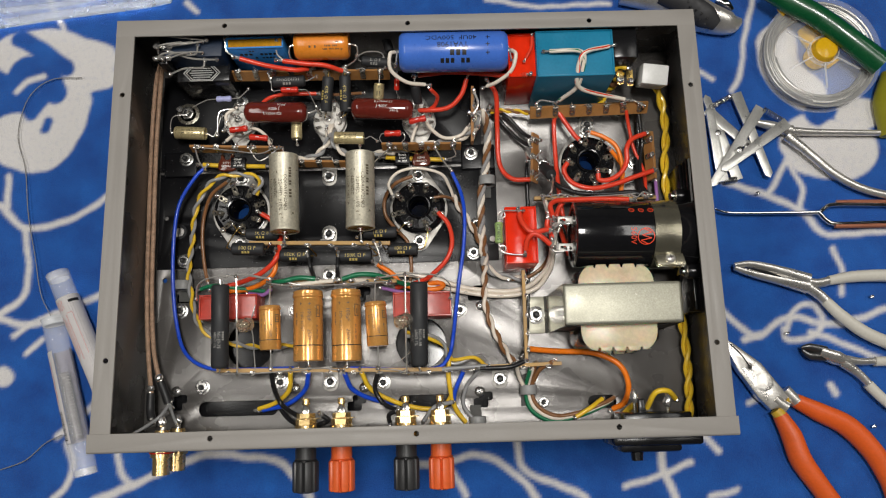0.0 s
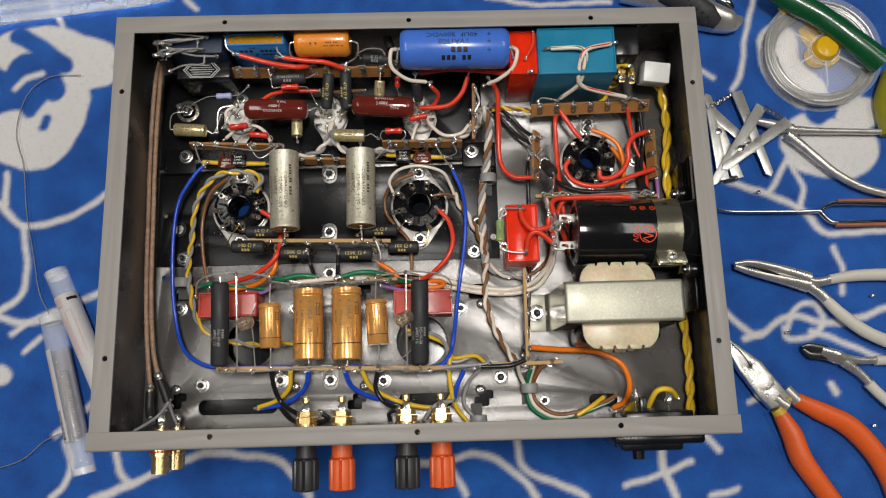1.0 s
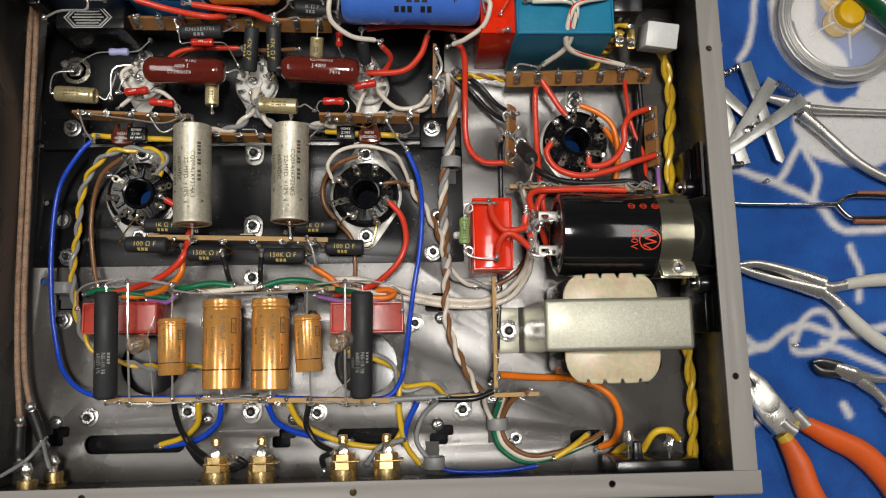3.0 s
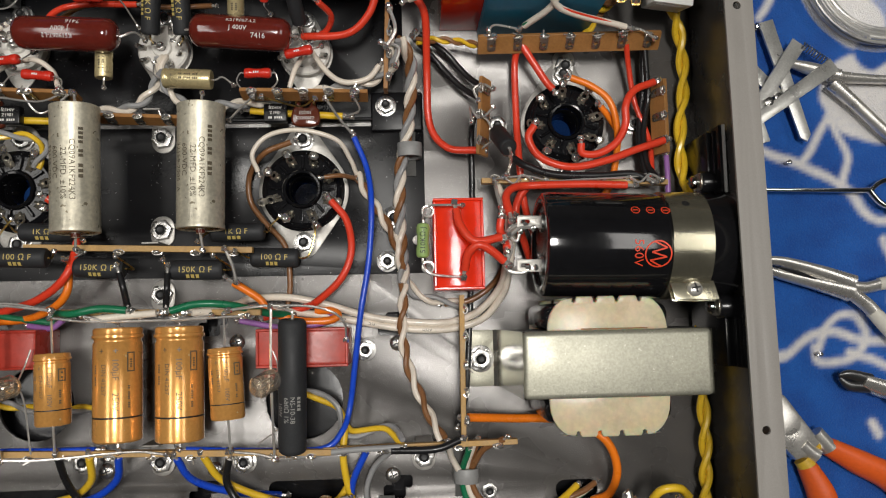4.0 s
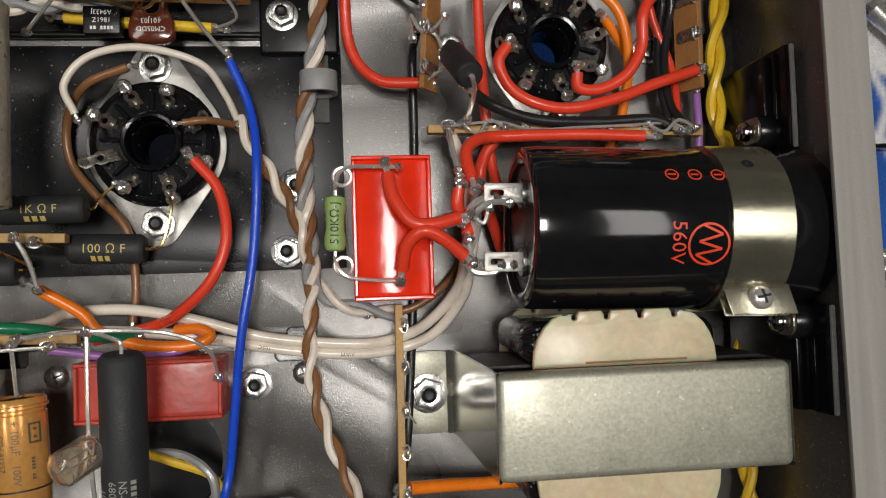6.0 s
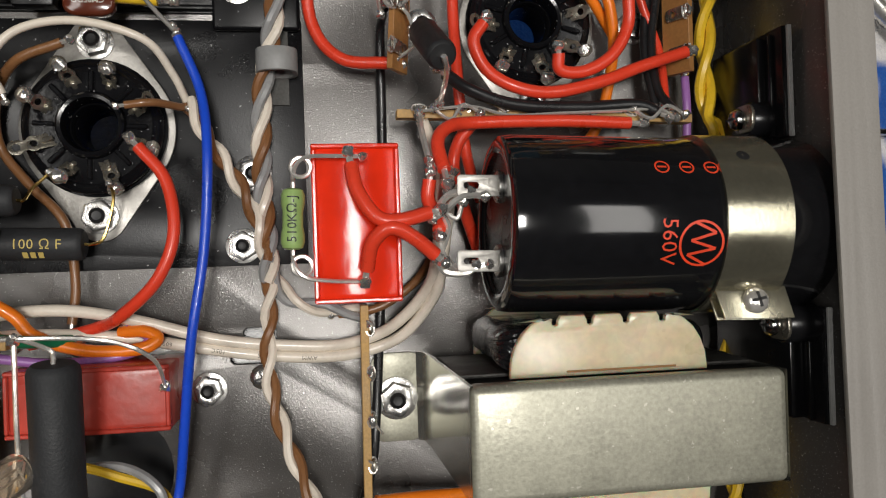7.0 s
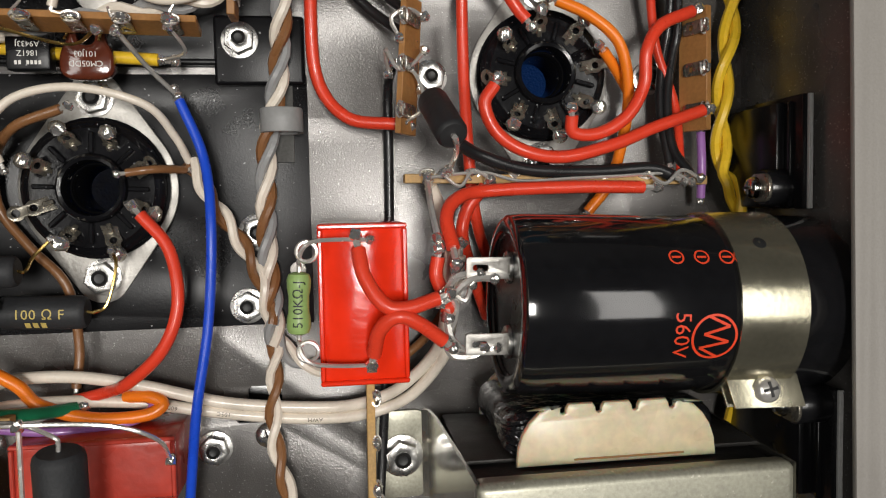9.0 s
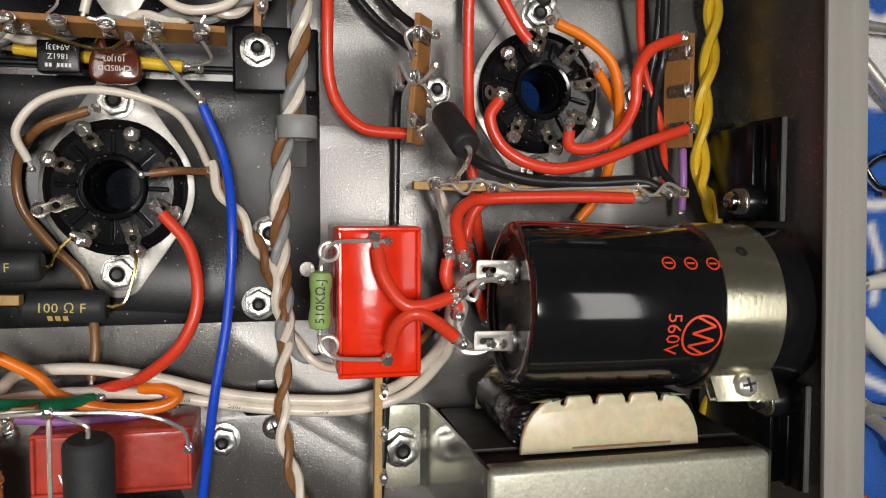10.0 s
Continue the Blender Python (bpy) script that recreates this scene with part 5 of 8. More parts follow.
red_resistor((-106.3, 187.0, 26), (-94.2, 185.8, 26), (((-112.7, 185.9, 24), (-115.8, 183.6, 22)), ((-91.7, 184.5, 24), (-92.9, 182.1, 22))))
red_resistor((-119.5, 192.7, 24), (-107.6, 193.1, 26), (((-124.6, 194.6, 18),), ((-106.0, 198.7, 18),)))
red_resistor((-18.7, 186.2, 27), (-7.8, 186.2, 27), (((-21.8, 183.2, 26), (-19.8, 180.0, 24)), ((-5.7, 182.7, 26), (-9.6, 179.6, 24))))
red_resistor((-2.7, 194.8, 24), (8.5, 196.4, 26), (((-5.9, 195.5, 18),), ((11.3, 200.5, 18),)))
red_resistor((-85.3, 216.8, 30), (-73.9, 216.8, 30), (((-91.3, 217.8, 28), (-91.2, 223.9, 32)), ((-68.4, 217.1, 26), (-64.5, 209.9, 16))))
red_resistor((-9.6, 220.5, 34), (-10.0, 214.4, 30), (((-9.6, 225.1, 34),), ((-9.2, 213.7, 20),)), 1.8)

axial("film_resistor", "lilac-bodied film resistor on tinned leads", "resistor", (-129.5, 215.2, 22), (-119.5, 215.3, 22), 2.0, RES_LILAC, "bone", (((-136.9, 215.4, 20), (-145.6, 213.3, 16), (-153.2, 212.6, 8)), ((-113.9, 216.3, 22), (-107.9, 220.8, 24))), 0.35)
green = axial("film_resistor", "green dipped resistor beside a red capacitor", "resistor", (51.8, 122.6, 40), (51.4, 109.3, 40), 2.6, RES_GREEN, "bone", (((51.9, 125.1, 41), (52.9, 127.8, 42), (55.3, 129.2, 42), (60.5, 129.4, 41), (67.0, 129.2, 41)), ((51.4, 107.5, 41), (52.2, 105.0, 42), (54.5, 103.1, 42), (59.7, 102.2, 41), (66.4, 101.8, 40))), 0.5)
lettering("510K\u03a9-J", 2.9, lambda u, v: on_barrel(2.6, 0, 0)(-u, -v), green, INK_BLACK)
for q in ((53.6, 127.0, 41), (53.3, 105.7, 41)):
    back = green.matrix_basis.inverted() @ (Vector(q) * MM)
    ring = [back / MM + Vector((2.1 * math.cos(a), 2.1 * math.sin(a), 0.05 * a)) for a in [0.35 * i for i in range(19)]]
    part("loop", sweep(ring, 0.5, 6), TIN, green)


def beige_capacitor(p0, p1, r, leads, label="small beige metal-cased electrolytic capacitor"):
    t = axial("tantalum_capacitor", label, "capacitor", p0, p1, r, CAP_BEIGE, "can", leads, 0.4, None, "beige capacitors")
    L = (Vector(p1) - Vector(p0)).length
    lettering("+", 2.6, on_barrel(r, -L * 0.3, 0), t, INK_GREY)
    bars([(1, 0.9, L * 0.4, 0.7), (1, -0.7, L * 0.4, 0.7)], on_barrel(r, 0, 0), t, INK_GREY)


beige_capacitor((-137.9, 193.7, 16), (-157.8, 195.1, 16), 4.2, (((-131.9, 192.4, 16), (-127.7, 206.0, 16)), ((-161.3, 196.4, 16), (-161.6, 207.4, 12), (-153.9, 210.6, 8))))
beige_capacitor((-51.3, 185.5, 24), (-32.2, 184.6, 24), 4.0, (((-56.0, 187.9, 22), (-57.7, 194.7, 16)), ((-27.8, 185.6, 24), (-23.4, 182.4, 24))))
beige_capacitor((-76.8, 200.2, 20), (-76.7, 186.9, 20), 3.5, (((-78.0, 206.4, 16),), ((-75.9, 182.4, 22),)))
beige_capacitor((-21.3, 219.4, 30), (-22.2, 211.0, 26), 3.4, (((-20.7, 225.6, 32),), ((-22.7, 209.0, 20),)))


def transistor(at, label="black flat-sided transistor with white print", turn=0):
    t = thing("transistor", at, label, "transistor", "", pose(0, 0, 0, 0, 0, turn))
    part("body", box((9.5, 7.5, 4.2), (0, 0, 2.1), 0.5), BLACK_PLATE, t)
    bars([(0, 1.9, 6, 0.9)], lambda u, v: (-u, -v - 0.2, 4.25), t, INK_WHITE)
    lettering("1861Z", 1.8, lambda u, v: (-u, -v, 4.25), t, INK_WHITE)
    lettering("A9433J", 1.8, lambda u, v: (-u, -v + 2.1, 4.25), t, INK_WHITE)


def mica_capacitor(at, leads):
    t = thing("mica_capacitor", at, "glossy brown dipped mica capacitor with pale print", "capacitor", "mica capacitors")
    # a dipped slab that runs up the two leads in horns
    half = spline([Vector(q) for q in ((0, -4.4, 0), (3.2, -4.3, 0), (4.9, -3.2, 0), (5.0, -0.4, 0), (4.3, 1.8, 0), (3.5, 3.4, 0), (3.4, 5.4, 0))], 4)
    neck = spline([Vector(q) for q in ((3.1, 5.4, 0), (2.7, 3.4, 0), (1.6, 2.1, 0), (0, 1.7, 0))], 4)
    right = [(q[0], q[1]) for q in half[1:]] + [(q[0], q[1]) for q in neck]
    ring = [(0, -4.4)] + right + [(-px, py) for px, py in right[-2::-1]]
    part("body", plate([ring], 3.6, 0.9, -1.8), MICA, t, sharp=75)
    lettering("CM05DD", 1.9, lambda u, v: (-u, -v - 1.7, 1.87), t, INK_WHITE)
    lettering("101J03", 1.9, lambda u, v: (-u, -v + 0.5, 1.87), t, INK_WHITE)
    for s, q in zip((-1, 1), leads):
        part("lead", sweep(spline([Vector((s * 3.2, 4.6, 0)), Vector((s * 3.2, 6.6, 0.4)), Vector(q) - Vector(at)], 5), 0.35, 6), GOLD_LEAD, t)


transistor((-7.8, 172.4, 14))
mica_capacitor((4.5, 171.9, 16), ((0.8, 175.3, 20), (8.2, 175.0, 20)))
transistor((-115.5, 172.6, 14))
mica_capacitor((-122.8, 172.3, 16), ((-124.7, 176.8, 20), (-118.4, 176.7, 20)))
wire([(-140.1, 173.6, 12), (-124.8, 172.1, 13), (-98.6, 170.9, 13)], 1.5, W_YELLOW, "short straight yellow wire along the black plate", 4)
wire([(-19.0, 174.9, 12), (-5.2, 173.4, 13), (19.4, 171.9, 13)], 1.5, W_YELLOW, "short straight yellow wire along the black plate", 4)


def neon_lamp(p0, p1, leads):
    turn, L = axis_frame(p0, p1)
    mid = (Vector(p0) + Vector(p1)) / 2
    t = thing("neon_lamp", mid, "small glass neon lamp with its wire leads", "lamp", "neon lamps", turn)
    h = L / 2
    part("glass_bulb", lathe([(-h - 0.6, 0), (-h - 0.2, 0.9), (-h + 0.6, 2.9), (-h + 2.0, 4.2), (h - 0.6, 4.2), (h + 0.6, 3.2), (h + 0.6, 2.7), (h - 0.7, 3.7), (-h + 2.1, 3.7), (-h + 0.9, 2.5), (-h + 0.3, 0)], 22), GLASS, t)
    base = mat("grey_electrodes", (0.42, 0.38, 0.32), 0.35, 0.8)
    for s in (-1, 1):
        part("electrode", box((L - 3.4, 0.5, 2.2), (0.6, s * 0.9, 0), 0.15, 1), base, t)
    back = (Matrix.Translation(mid) @ turn).inverted()
    for s, line in zip((0.9, -0.9), leads):
        part("lead", sweep(spline([Vector((h, s, 0))] + [back @ Vector(q) for q in line], 5), 0.35, 6), TIN, t)


neon_lamp((-105.1, 62.9, 44), (-101.5, 65.2, 36), (((-100.9, 59.9, 30), (-100.6, 46.3, 26), (-100.3, 37.8, 24)), ((-101.9, 70.5, 28), (-100.4, 77.7, 26))))
neon_lamp((-11.2, 61.7, 46), (-5.2, 65.3, 38), (((-4.0, 57.1, 30), (-4.1, 47.0, 26), (-14.1, 38.8, 24)), ((-5.6, 69.4, 28), (-7.7, 75.0, 26))))

# upright tinned bars beside the wire-wound resistors
bare([(-109.4, 93.9, 38), (-109.1, 66.5, 36), (-110.8, 35.6, 26)], 0.55)
bare([(-6.4, 92.2, 38), (-6.7, 63.5, 36), (-7.1, 33.4, 26)], 0.55)
bare([(-137.5, 82.3, 26), (-134.1, 89.9, 34), (-125.3, 93.6, 38), (-108.8, 94.9, 38), (-89.6, 92.5, 34)], 0.5)
bare([(20.8, 78.6, 24), (20.3, 86.5, 34), (11.9, 91.3, 38), (-5.3, 92.5, 38), (-22.9, 91.2, 34)], 0.5)
bare([(-110.8, 36.0, 26), (-93.5, 35.8, 26), (-62.6, 37.7, 25), (-48.7, 36.3, 25)], 0.5)
bare([(-89.6, 89.7, 34), (-75.2, 88.0, 33), (-47.4, 87.9, 33), (-16.0, 88.9, 34)], 0.45)
bare([(-6.4, 33.4, 26), (-14.1, 35.3, 25), (-25.1, 36.7, 25)], 0.5)
bare([(-125.7, 194.6, 18), (-122.7, 200.4, 20), (-118.9, 205.0, 18)], 0.4)
bare([(-130.0, 192.3, 16), (-128.0, 206.5, 20), (-118.2, 210.1, 18)], 0.4)
bare([(-135.5, 180.3, 27), (-112.7, 176.3, 30), (-98.9, 175.4, 27), (-89.5, 178.9, 27)], 0.4)
bare([(-106.3, 179.4, 27), (-99.6, 171.4, 24), (-86.6, 178.8, 27)], 0.4)
bare([(-141.0, 180.5, 27), (-139.8, 173.2, 22), (-137.3, 168.6, 18)], 0.5)
bare([(-11.6, 176.4, 27), (2.8, 173.2, 24), (9.5, 175.8, 27)], 0.4, "brassy bare wire bent between two lugs", GOLD_LEAD)
bare([(-15.2, 176.5, 27), (-22.5, 172.9, 20), (-27.3, 169.7, 16)], 0.5)
bare([(13.8, 175.6, 27), (18.9, 168.6, 21), (24.2, 163.0, 16)], 0.55)
bare([(24.8, 176.8, 27), (26.9, 172.5, 20), (20.2, 171.9, 13)], 0.45)
bare([(-61.5, 231.9, 34), (-46.8, 229.4, 34), (-42.7, 231.0, 32)], 0.4)
bare([(-34.6, 235.0, 38), (-27.8, 237.0, 40), (-18.6, 236.4, 38), (-16.8, 228.5, 34)], 0.45)
bare([(81.0, 204.6, 24), (83.8, 206.1, 26), (93.8, 204.6, 25)], 0.5)
bare([(136.1, 203.2, 25), (143.3, 204.2, 26), (150.9, 200.8, 24)], 0.5)
bare([(82.3, 142.7, 20), (81.9, 136.6, 28), (82.6, 129.0, 34)], 0.8, "thick tinned bus wire between board and capacitor")
bare([(83.1, 116.6, 38), (86.0, 120.5, 40), (90.9, 121.1, 41)], 0.9, "thick tinned bus wire to a capacitor lug")
bare([(83.6, 111.5, 38), (84.6, 106.6, 39), (88.2, 103.5, 40), (91.6, 104.7, 41)], 0.9, "thick tinned bus wire to a capacitor lug")
bare([(81.8, 115.1, 43), (84.5, 116.8, 42.5), (87.7, 119.4, 42), (90.8, 120.2, 41.8), (93.9, 119.9, 41.6)], 0.8, "lumpy soldered wires bridging red leads and capacitor lug")
bare([(82.6, 106.3, 42), (84.4, 103.4, 41.5), (88.7, 102.9, 41), (91.6, 104.3, 41.2), (94.4, 104.8, 41.4)], 0.85, "lumpy soldered wires bridging red leads and capacitor lug")
bare([(84.5, 116.4, 39), (86.0, 113.4, 38), (85.2, 110.1, 38), (83.4, 106.5, 39)], 0.7, "lumpy soldered wires bridging red leads and capacitor lug")
bare([(86.4, 121.5, 36), (84.6, 117.6, 40), (87.6, 115.2, 40), (88.9, 118.9, 41)], 0.6, "thin tinned wire wrapped round a joint")
bare([(82.2, 142.8, 21), (95.3, 143.9, 21), (105.1, 141.7, 21), (117.9, 142.1, 21), (131.0, 142.5, 21), (144.3, 143.0, 21), (149.5, 140.7, 21)], 0.42, "bare tinned wire threaded along the tan lug board")
bare([(86.0, 143.6, 20), (90.0, 140.6, 22), (93.4, 144.4, 21), (97.6, 142.3, 21)], 0.45)
bare([(138.0, 143.5, 20), (142.0, 140.4, 22.5), (146.6, 143.7, 22), (152.0, 141.6, 21)], 0.5)
bare([(74.0, 168.5, 15), (73.0, 173.4, 20), (75.6, 168.8, 21), (79.1, 169.8, 20), (82.4, 173.4, 19)], 0.55)
bare([(77.3, 156.5, 17), (81.9, 159.8, 20), (80.7, 166.2, 20), (78.6, 169.4, 19)], 0.5)
bare([(76.4, 176.0, 20), (74.4, 180.6, 21), (78.6, 183.0, 20), (82.6, 181.6, 18)], 0.55)
bare([(-26.0, 115.4, 28), (-23.6, 109.3, 26), (-22.3, 102.3, 24)], 0.6)


def black_sleeved():
    t = axial("sleeved_resistor", "resistor in black heatshrink leaning over the floor", "resistor", (82.6, 160.4, 29), (85.3, 151.0, 42), 3.6, HEATSHRINK, "plain", (((82.5, 161.9, 24), (81.7, 164.4, 16)), ((87.0, 148.1, 36), (87.4, 144.7, 22))), 0.7)


black_sleeved()
# short dark links on the lower board
wire([(37.8, 34.9, 24), (55.1, 35.1, 25), (65.0, 38.3, 24)], 1.5, W_BLACK, "black heatshrink link along a lug board", 2)
wire([(-0.4, 33.3, 22), (20.5, 35.4, 23), (41.3, 36.2, 24)], 1.2, W_GREY, "grey wire along a lug board", 2)

# ---- front-wall fittings ----
def volume_control():
    a = (-135.5, 231.8, 52)
    t = thing("volume_potentiometer", (-136, 236, 4), "dark blue stereo volume control with soldered pins", "potentiometer")
    part("body", box((36, 16, 40), (0, 4, 27), 1.0), POT_BLUE, t)
    part("rear_section", box((34, 12, 30), (2, -8, 17), 0.8), BLACK_PLASTIC, t)
    part("side_panel", box((6, 20, 43), (-19, 2, 25), 0.8), BLACK_PLASTIC, t)
    m = Matrix.Translation((1, -8.4, 32.1)) @ pose(0, 0, 0, 0, 0, 0)
    hexa = [(-12, 0), (-7, 5.5), (7, 5.5), (12, 0), (7, -5.5), (-7, -5.5)]
    plate_grey = mat("pale_nameplate_lines", (0.42, 0.42, 0.40), 0.4, 0.3)
    for grow, wide in ((1.0, 0.8), (0.86, 0.7)):
        outer, inner = [[(x * g, y * g) for x, y in hexa] for g in (grow, grow - wide / 12)]
        part("nameplate_edge", moved(plate([outer, inner], 0.3, 0.05), m), plate_grey, t)
    bm = bmesh.new()
    for k in range(5):
        box((15.5 - abs(k - 2) * 2.2, 0.75, 0.2), (0, 3.0 - 1.5 * k, 0.25), 0, 1, bm)
    part("nameplate_lines", moved(bm, m), plate_grey, t)
    for k in range(3):
        for j in range(2):
            q = Vector((-8 + 7 * k, -2 + 7 * j, 47))
            part("pin", sweep(spline([q, q + Vector((1, -1, 4)), q + Vector((-8, -2 - j, 6)), q + Vector((-14 - 3 * k, -4 + j, 3))], 5), 0.55, 6), TIN, t)
            bm = bmesh.new()
            blob(bm, q + Vector((-14 - 3 * k, -4 + j, 3)), 1.7, (1.2, 1, 1))
            blob(bm, q + Vector((0, 0, 1)), 1.3)
            part("solder_joint", bm, SOLDER, t)


volume_control()
bare([(-155.2, 246.1, 52), (-138.7, 242.1, 56), (-126.6, 241.2, 54)], 0.6, "tinned wire bridging the pins of the volume control")
bare([(-154.9, 237.9, 50), (-142.6, 232.6, 54), (-133.1, 231.9, 55), (-132.2, 238.3, 54)], 0.6, "tinned wire bridging the pins of the volume control")
bare([(-151.9, 236.3, 50), (-135.1, 228.9, 55), (-120.2, 228.6, 53)], 0.6, "tinned wire bridging the pins of the volume control")
bare([(-151.5, 222.9, 46), (-141.9, 224.6, 50), (-129.6, 224.1, 52), (-128.0, 228.9, 53)], 0.6, "tinned wire bridging the pins of the volume control")
bare([(-158.0, 243.6, 48), (-159.9, 238.4, 46), (-156.2, 233.7, 46)], 0.8, "tinned wire bridging the pins of the volume control")


def power_switch():
    t = thing("toggle_switch", (134, 233, 20), "black toggle switch body on the front wall with brass lugs", "switch")
    part("body", box((16, 22, 32), (0, 0, 17), 1.5), BLACK_PLASTIC, t)
    part("bezel", box((18, 3, 34), (0, 9.6, 17), 0.8), BLACK_PLASTIC, t)
    for k, x in enumerate((-3, 4)):
        part("lug", moved(plate([rounded(-2, -10, 2, 2, 1.2, 3), circle(0, -7.5, 1, 10)], 0.7, 0.1), Matrix.Translation((x + 3, -11, 14 - 3 * k))), GOLD_LEAD, t)
        bm = bmesh.new()
        blob(bm, (x + 3, -18, 15 - 3 * k), 2.2, (1.1, 1.2, 1))
        part("solder_joint", bm, SOLDER, t)
    t = thing("connector_shell", (156.6, 221.1, 22), "white plastic connector shell hanging on yellow wires", "connector", "", pose(0, 0, 0, 12, 4, -6))
    part("shell", box((17, 13, 16), (0, 0, 4), 0.8), WHITE_PLASTIC, t)
    # The mouth's greyer plastic puts the shade inside the shell into the colour.
    part("mouth", box((13, 1.2, 11), (0, -6.2, 4), 0.3), mat("shaded_white_plastic", (0.62, 0.61, 0.58), 0.45), t)


power_switch()

# ---- wires: front part ----
wire([(-108.1, 232.2, 46), (-92.5, 228.9, 42), (-74.9, 226.1, 40), (-66.6, 228.4, 36)], 1.6, W_RED, "thick red wire between film capacitor and lug strip", 4)
wire([(-81.3, 230.7, 44), (-67.3, 229.2, 42), (-55.0, 228.6, 40), (-44.6, 227.0, 34)], 1.6, W_RED, "thick red wire between film capacitor and lug strip", 4)
bare([(-116.5, 243.6, 50), (-115.5, 236.1, 48), (-108.7, 233.5, 44)], 0.6)
bare([(-83.7, 241.7, 50), (-84.5, 234.9, 46), (-80.6, 231.1, 44)], 0.6)
wire([(-107.4, 203.6, 10), (-95.2, 215.7, 14), (-79.7, 220.4, 16), (-53.5, 219.2, 14), (-34.3, 218.9, 16)], 1.1, W_BROWN, "brown wire along the front wall", 2)
wire([(-104.0, 207.2, 16), (-97.5, 214.2, 20), (-85.9, 217.0, 22), (-63.8, 217.9, 20)], 1.3, W_RED, "red wire beneath the lug strip", 2)
wire([(3.1, 205.4, 16), (21.9, 204.9, 20), (31.4, 211.6, 24), (35.7, 221.6, 28)], 1.6, W_RED, "thick red wire rising to a terminal strip", 3)
wire([(12.0, 212.8, 34), (16.2, 210.5, 26), (13.8, 207.5, 18), (7.6, 205.3, 14)], 1.3, W_RED, "short red wire to a valve socket", 2)
wire([(4.1, 224.1, 30), (26.2, 224.9, 32), (51.6, 221.6, 34), (64.6, 216.2, 42), (72.4, 214.4, 49)], 1.6, W_RED, "red wire crossing to the tall red capacitor", 3)
wire([(76.7, 238.8, 50), (76.0, 232.0, 50), (72.1, 224.5, 50)], 1.1, W_RED, "thin red wire on the tall red capacitor", 2)
wire([(50.3, 218.0, 28), (54.7, 210.9, 24), (55.4, 191.8, 12), (56.2, 169.6, 8), (63.5, 158.6, 10), (76.0, 156.3, 14)], 1.6, W_RED, "red wire bent in a wide loop to a small strip", 3)
wire([(52.3, 207.8, 12), (63.6, 201.0, 8), (72.6, 190.7, 8), (79.6, 183.3, 14)], 1.3, W_BLACK, "black wire across the grey floor", 2)
wire([(50.7, 205.5, 12), (59.7, 197.4, 7), (68.7, 186.9, 8), (78.6, 177.9, 14)], 1.3, W_BLACK, "black wire across the grey floor", 2)
wire([(74.8, 170.2, 14), (74.3, 165.7, 6), (74.3, 143.1, 3), (73.7, 116.3, 3), (72.1, 90.0, 3), (70.6, 67.9, 3), (68.9, 53.2, 6), (65.1, 42.9, 14)], 1.3, W_BLACK, "long black wire passing under the red capacitor", 2)
twisted([(51.2, 203.9, 14), (59.6, 204.4, 14), (70.8, 203.3, 14), (80.1, 201.4, 14)], 0.9, (W_YELLOW, W_BROWN), "thin yellow and brown twisted wires to a strip", 12)
wire([(-113.9, 192.4, 20), (-120.9, 197.2, 18), (-124.1, 205.1, 18), (-116.7, 210.8, 18)], 1.1, W_WHITE, "white wire curled round a ceramic socket", 2)
wire([(-123.1, 186.8, 20), (-116.4, 193.1, 18), (-104.7, 194.8, 20), (-97.2, 189.9, 20), (-93.2, 182.6, 24)], 1.1, W_WHITE, "white wire curled round a ceramic socket", 2)
wire([(6.0, 200.6, 14), (14.0, 189.1, 18), (21.3, 184.3, 20), (30.6, 185.9, 20), (35.6, 190.9, 22)], 1.2, W_WHITE, "white wire from socket to lug strip", 2)
wire([(-1.6, 182.3, 20), (0.7, 189.9, 20), (3.7, 199.0, 14)], 1.1, W_WHITE, "short white wire at a ceramic socket", 2)
twisted([(-56.9, 198.5, 12), (-57.0, 186.1, 16), (-64.4, 176.6, 16), (-75.6, 174.3, 16), (-84.9, 175.3, 16)], 1.2, (W_WHITE, W_GREY), "white and grey twisted heater wires", 16)
twisted([(-55.3, 198.5, 12), (-52.5, 184.0, 16), (-42.1, 175.9, 16), (-27.2, 176.6, 16), (-12.3, 177.7, 16), (10.0, 182.7, 14), (30.7, 185.3, 16), (39.3, 191.4, 20), (42.5, 198.4, 22)], 1.2, (W_WHITE, W_GREY), "white and grey twisted heater wires", 16)
twisted([(39.6, 201.6, 24), (42.2, 193.8, 24), (39.2, 187.6, 20)], 1.2, (W_WHITE, W_GREY), "white and grey twisted wires at a strip", 12)
bare([(39.8, 212.8, 30), (42.4, 203.1, 30), (38.4, 195.5, 30)], 0.8)
bare([(36.4, 198.3, 28), (43.6, 196.1, 28), (41.9, 188.5, 28)], 0.7)
twisted([(44.0, 201.5, 24), (48.5, 192.6, 16), (47.1, 169.2, 10), (43.5, 150.8, 7), (42.7, 127.8, 7), (43.6, 112.7, 7), (43.9, 101.4, 7)], 1.3, (W_WHITE, W_GREY, W_BROWN), "white, grey and brown twisted wires along the plate edge", 20, spread=1.15)
twisted([(43.9, 101.4, 7), (43.0, 79.2, 8), (46.0, 64.3, 10), (51.3, 51.4, 14), (58.2, 38.5, 22)], 1.2, (W_WHITE, W_BROWN), "white and brown twisted wires below a capacitor", 19)
twisted([(43.4, 107.1, 7), (46.1, 100.8, 6), (49.6, 96.2, 6), (57.3, 93.9, 5), (68.3, 92.1, 5)], 1.2, (W_GREY, W_WHITE), "grey and white twisted wires turning under a capacitor", 22)
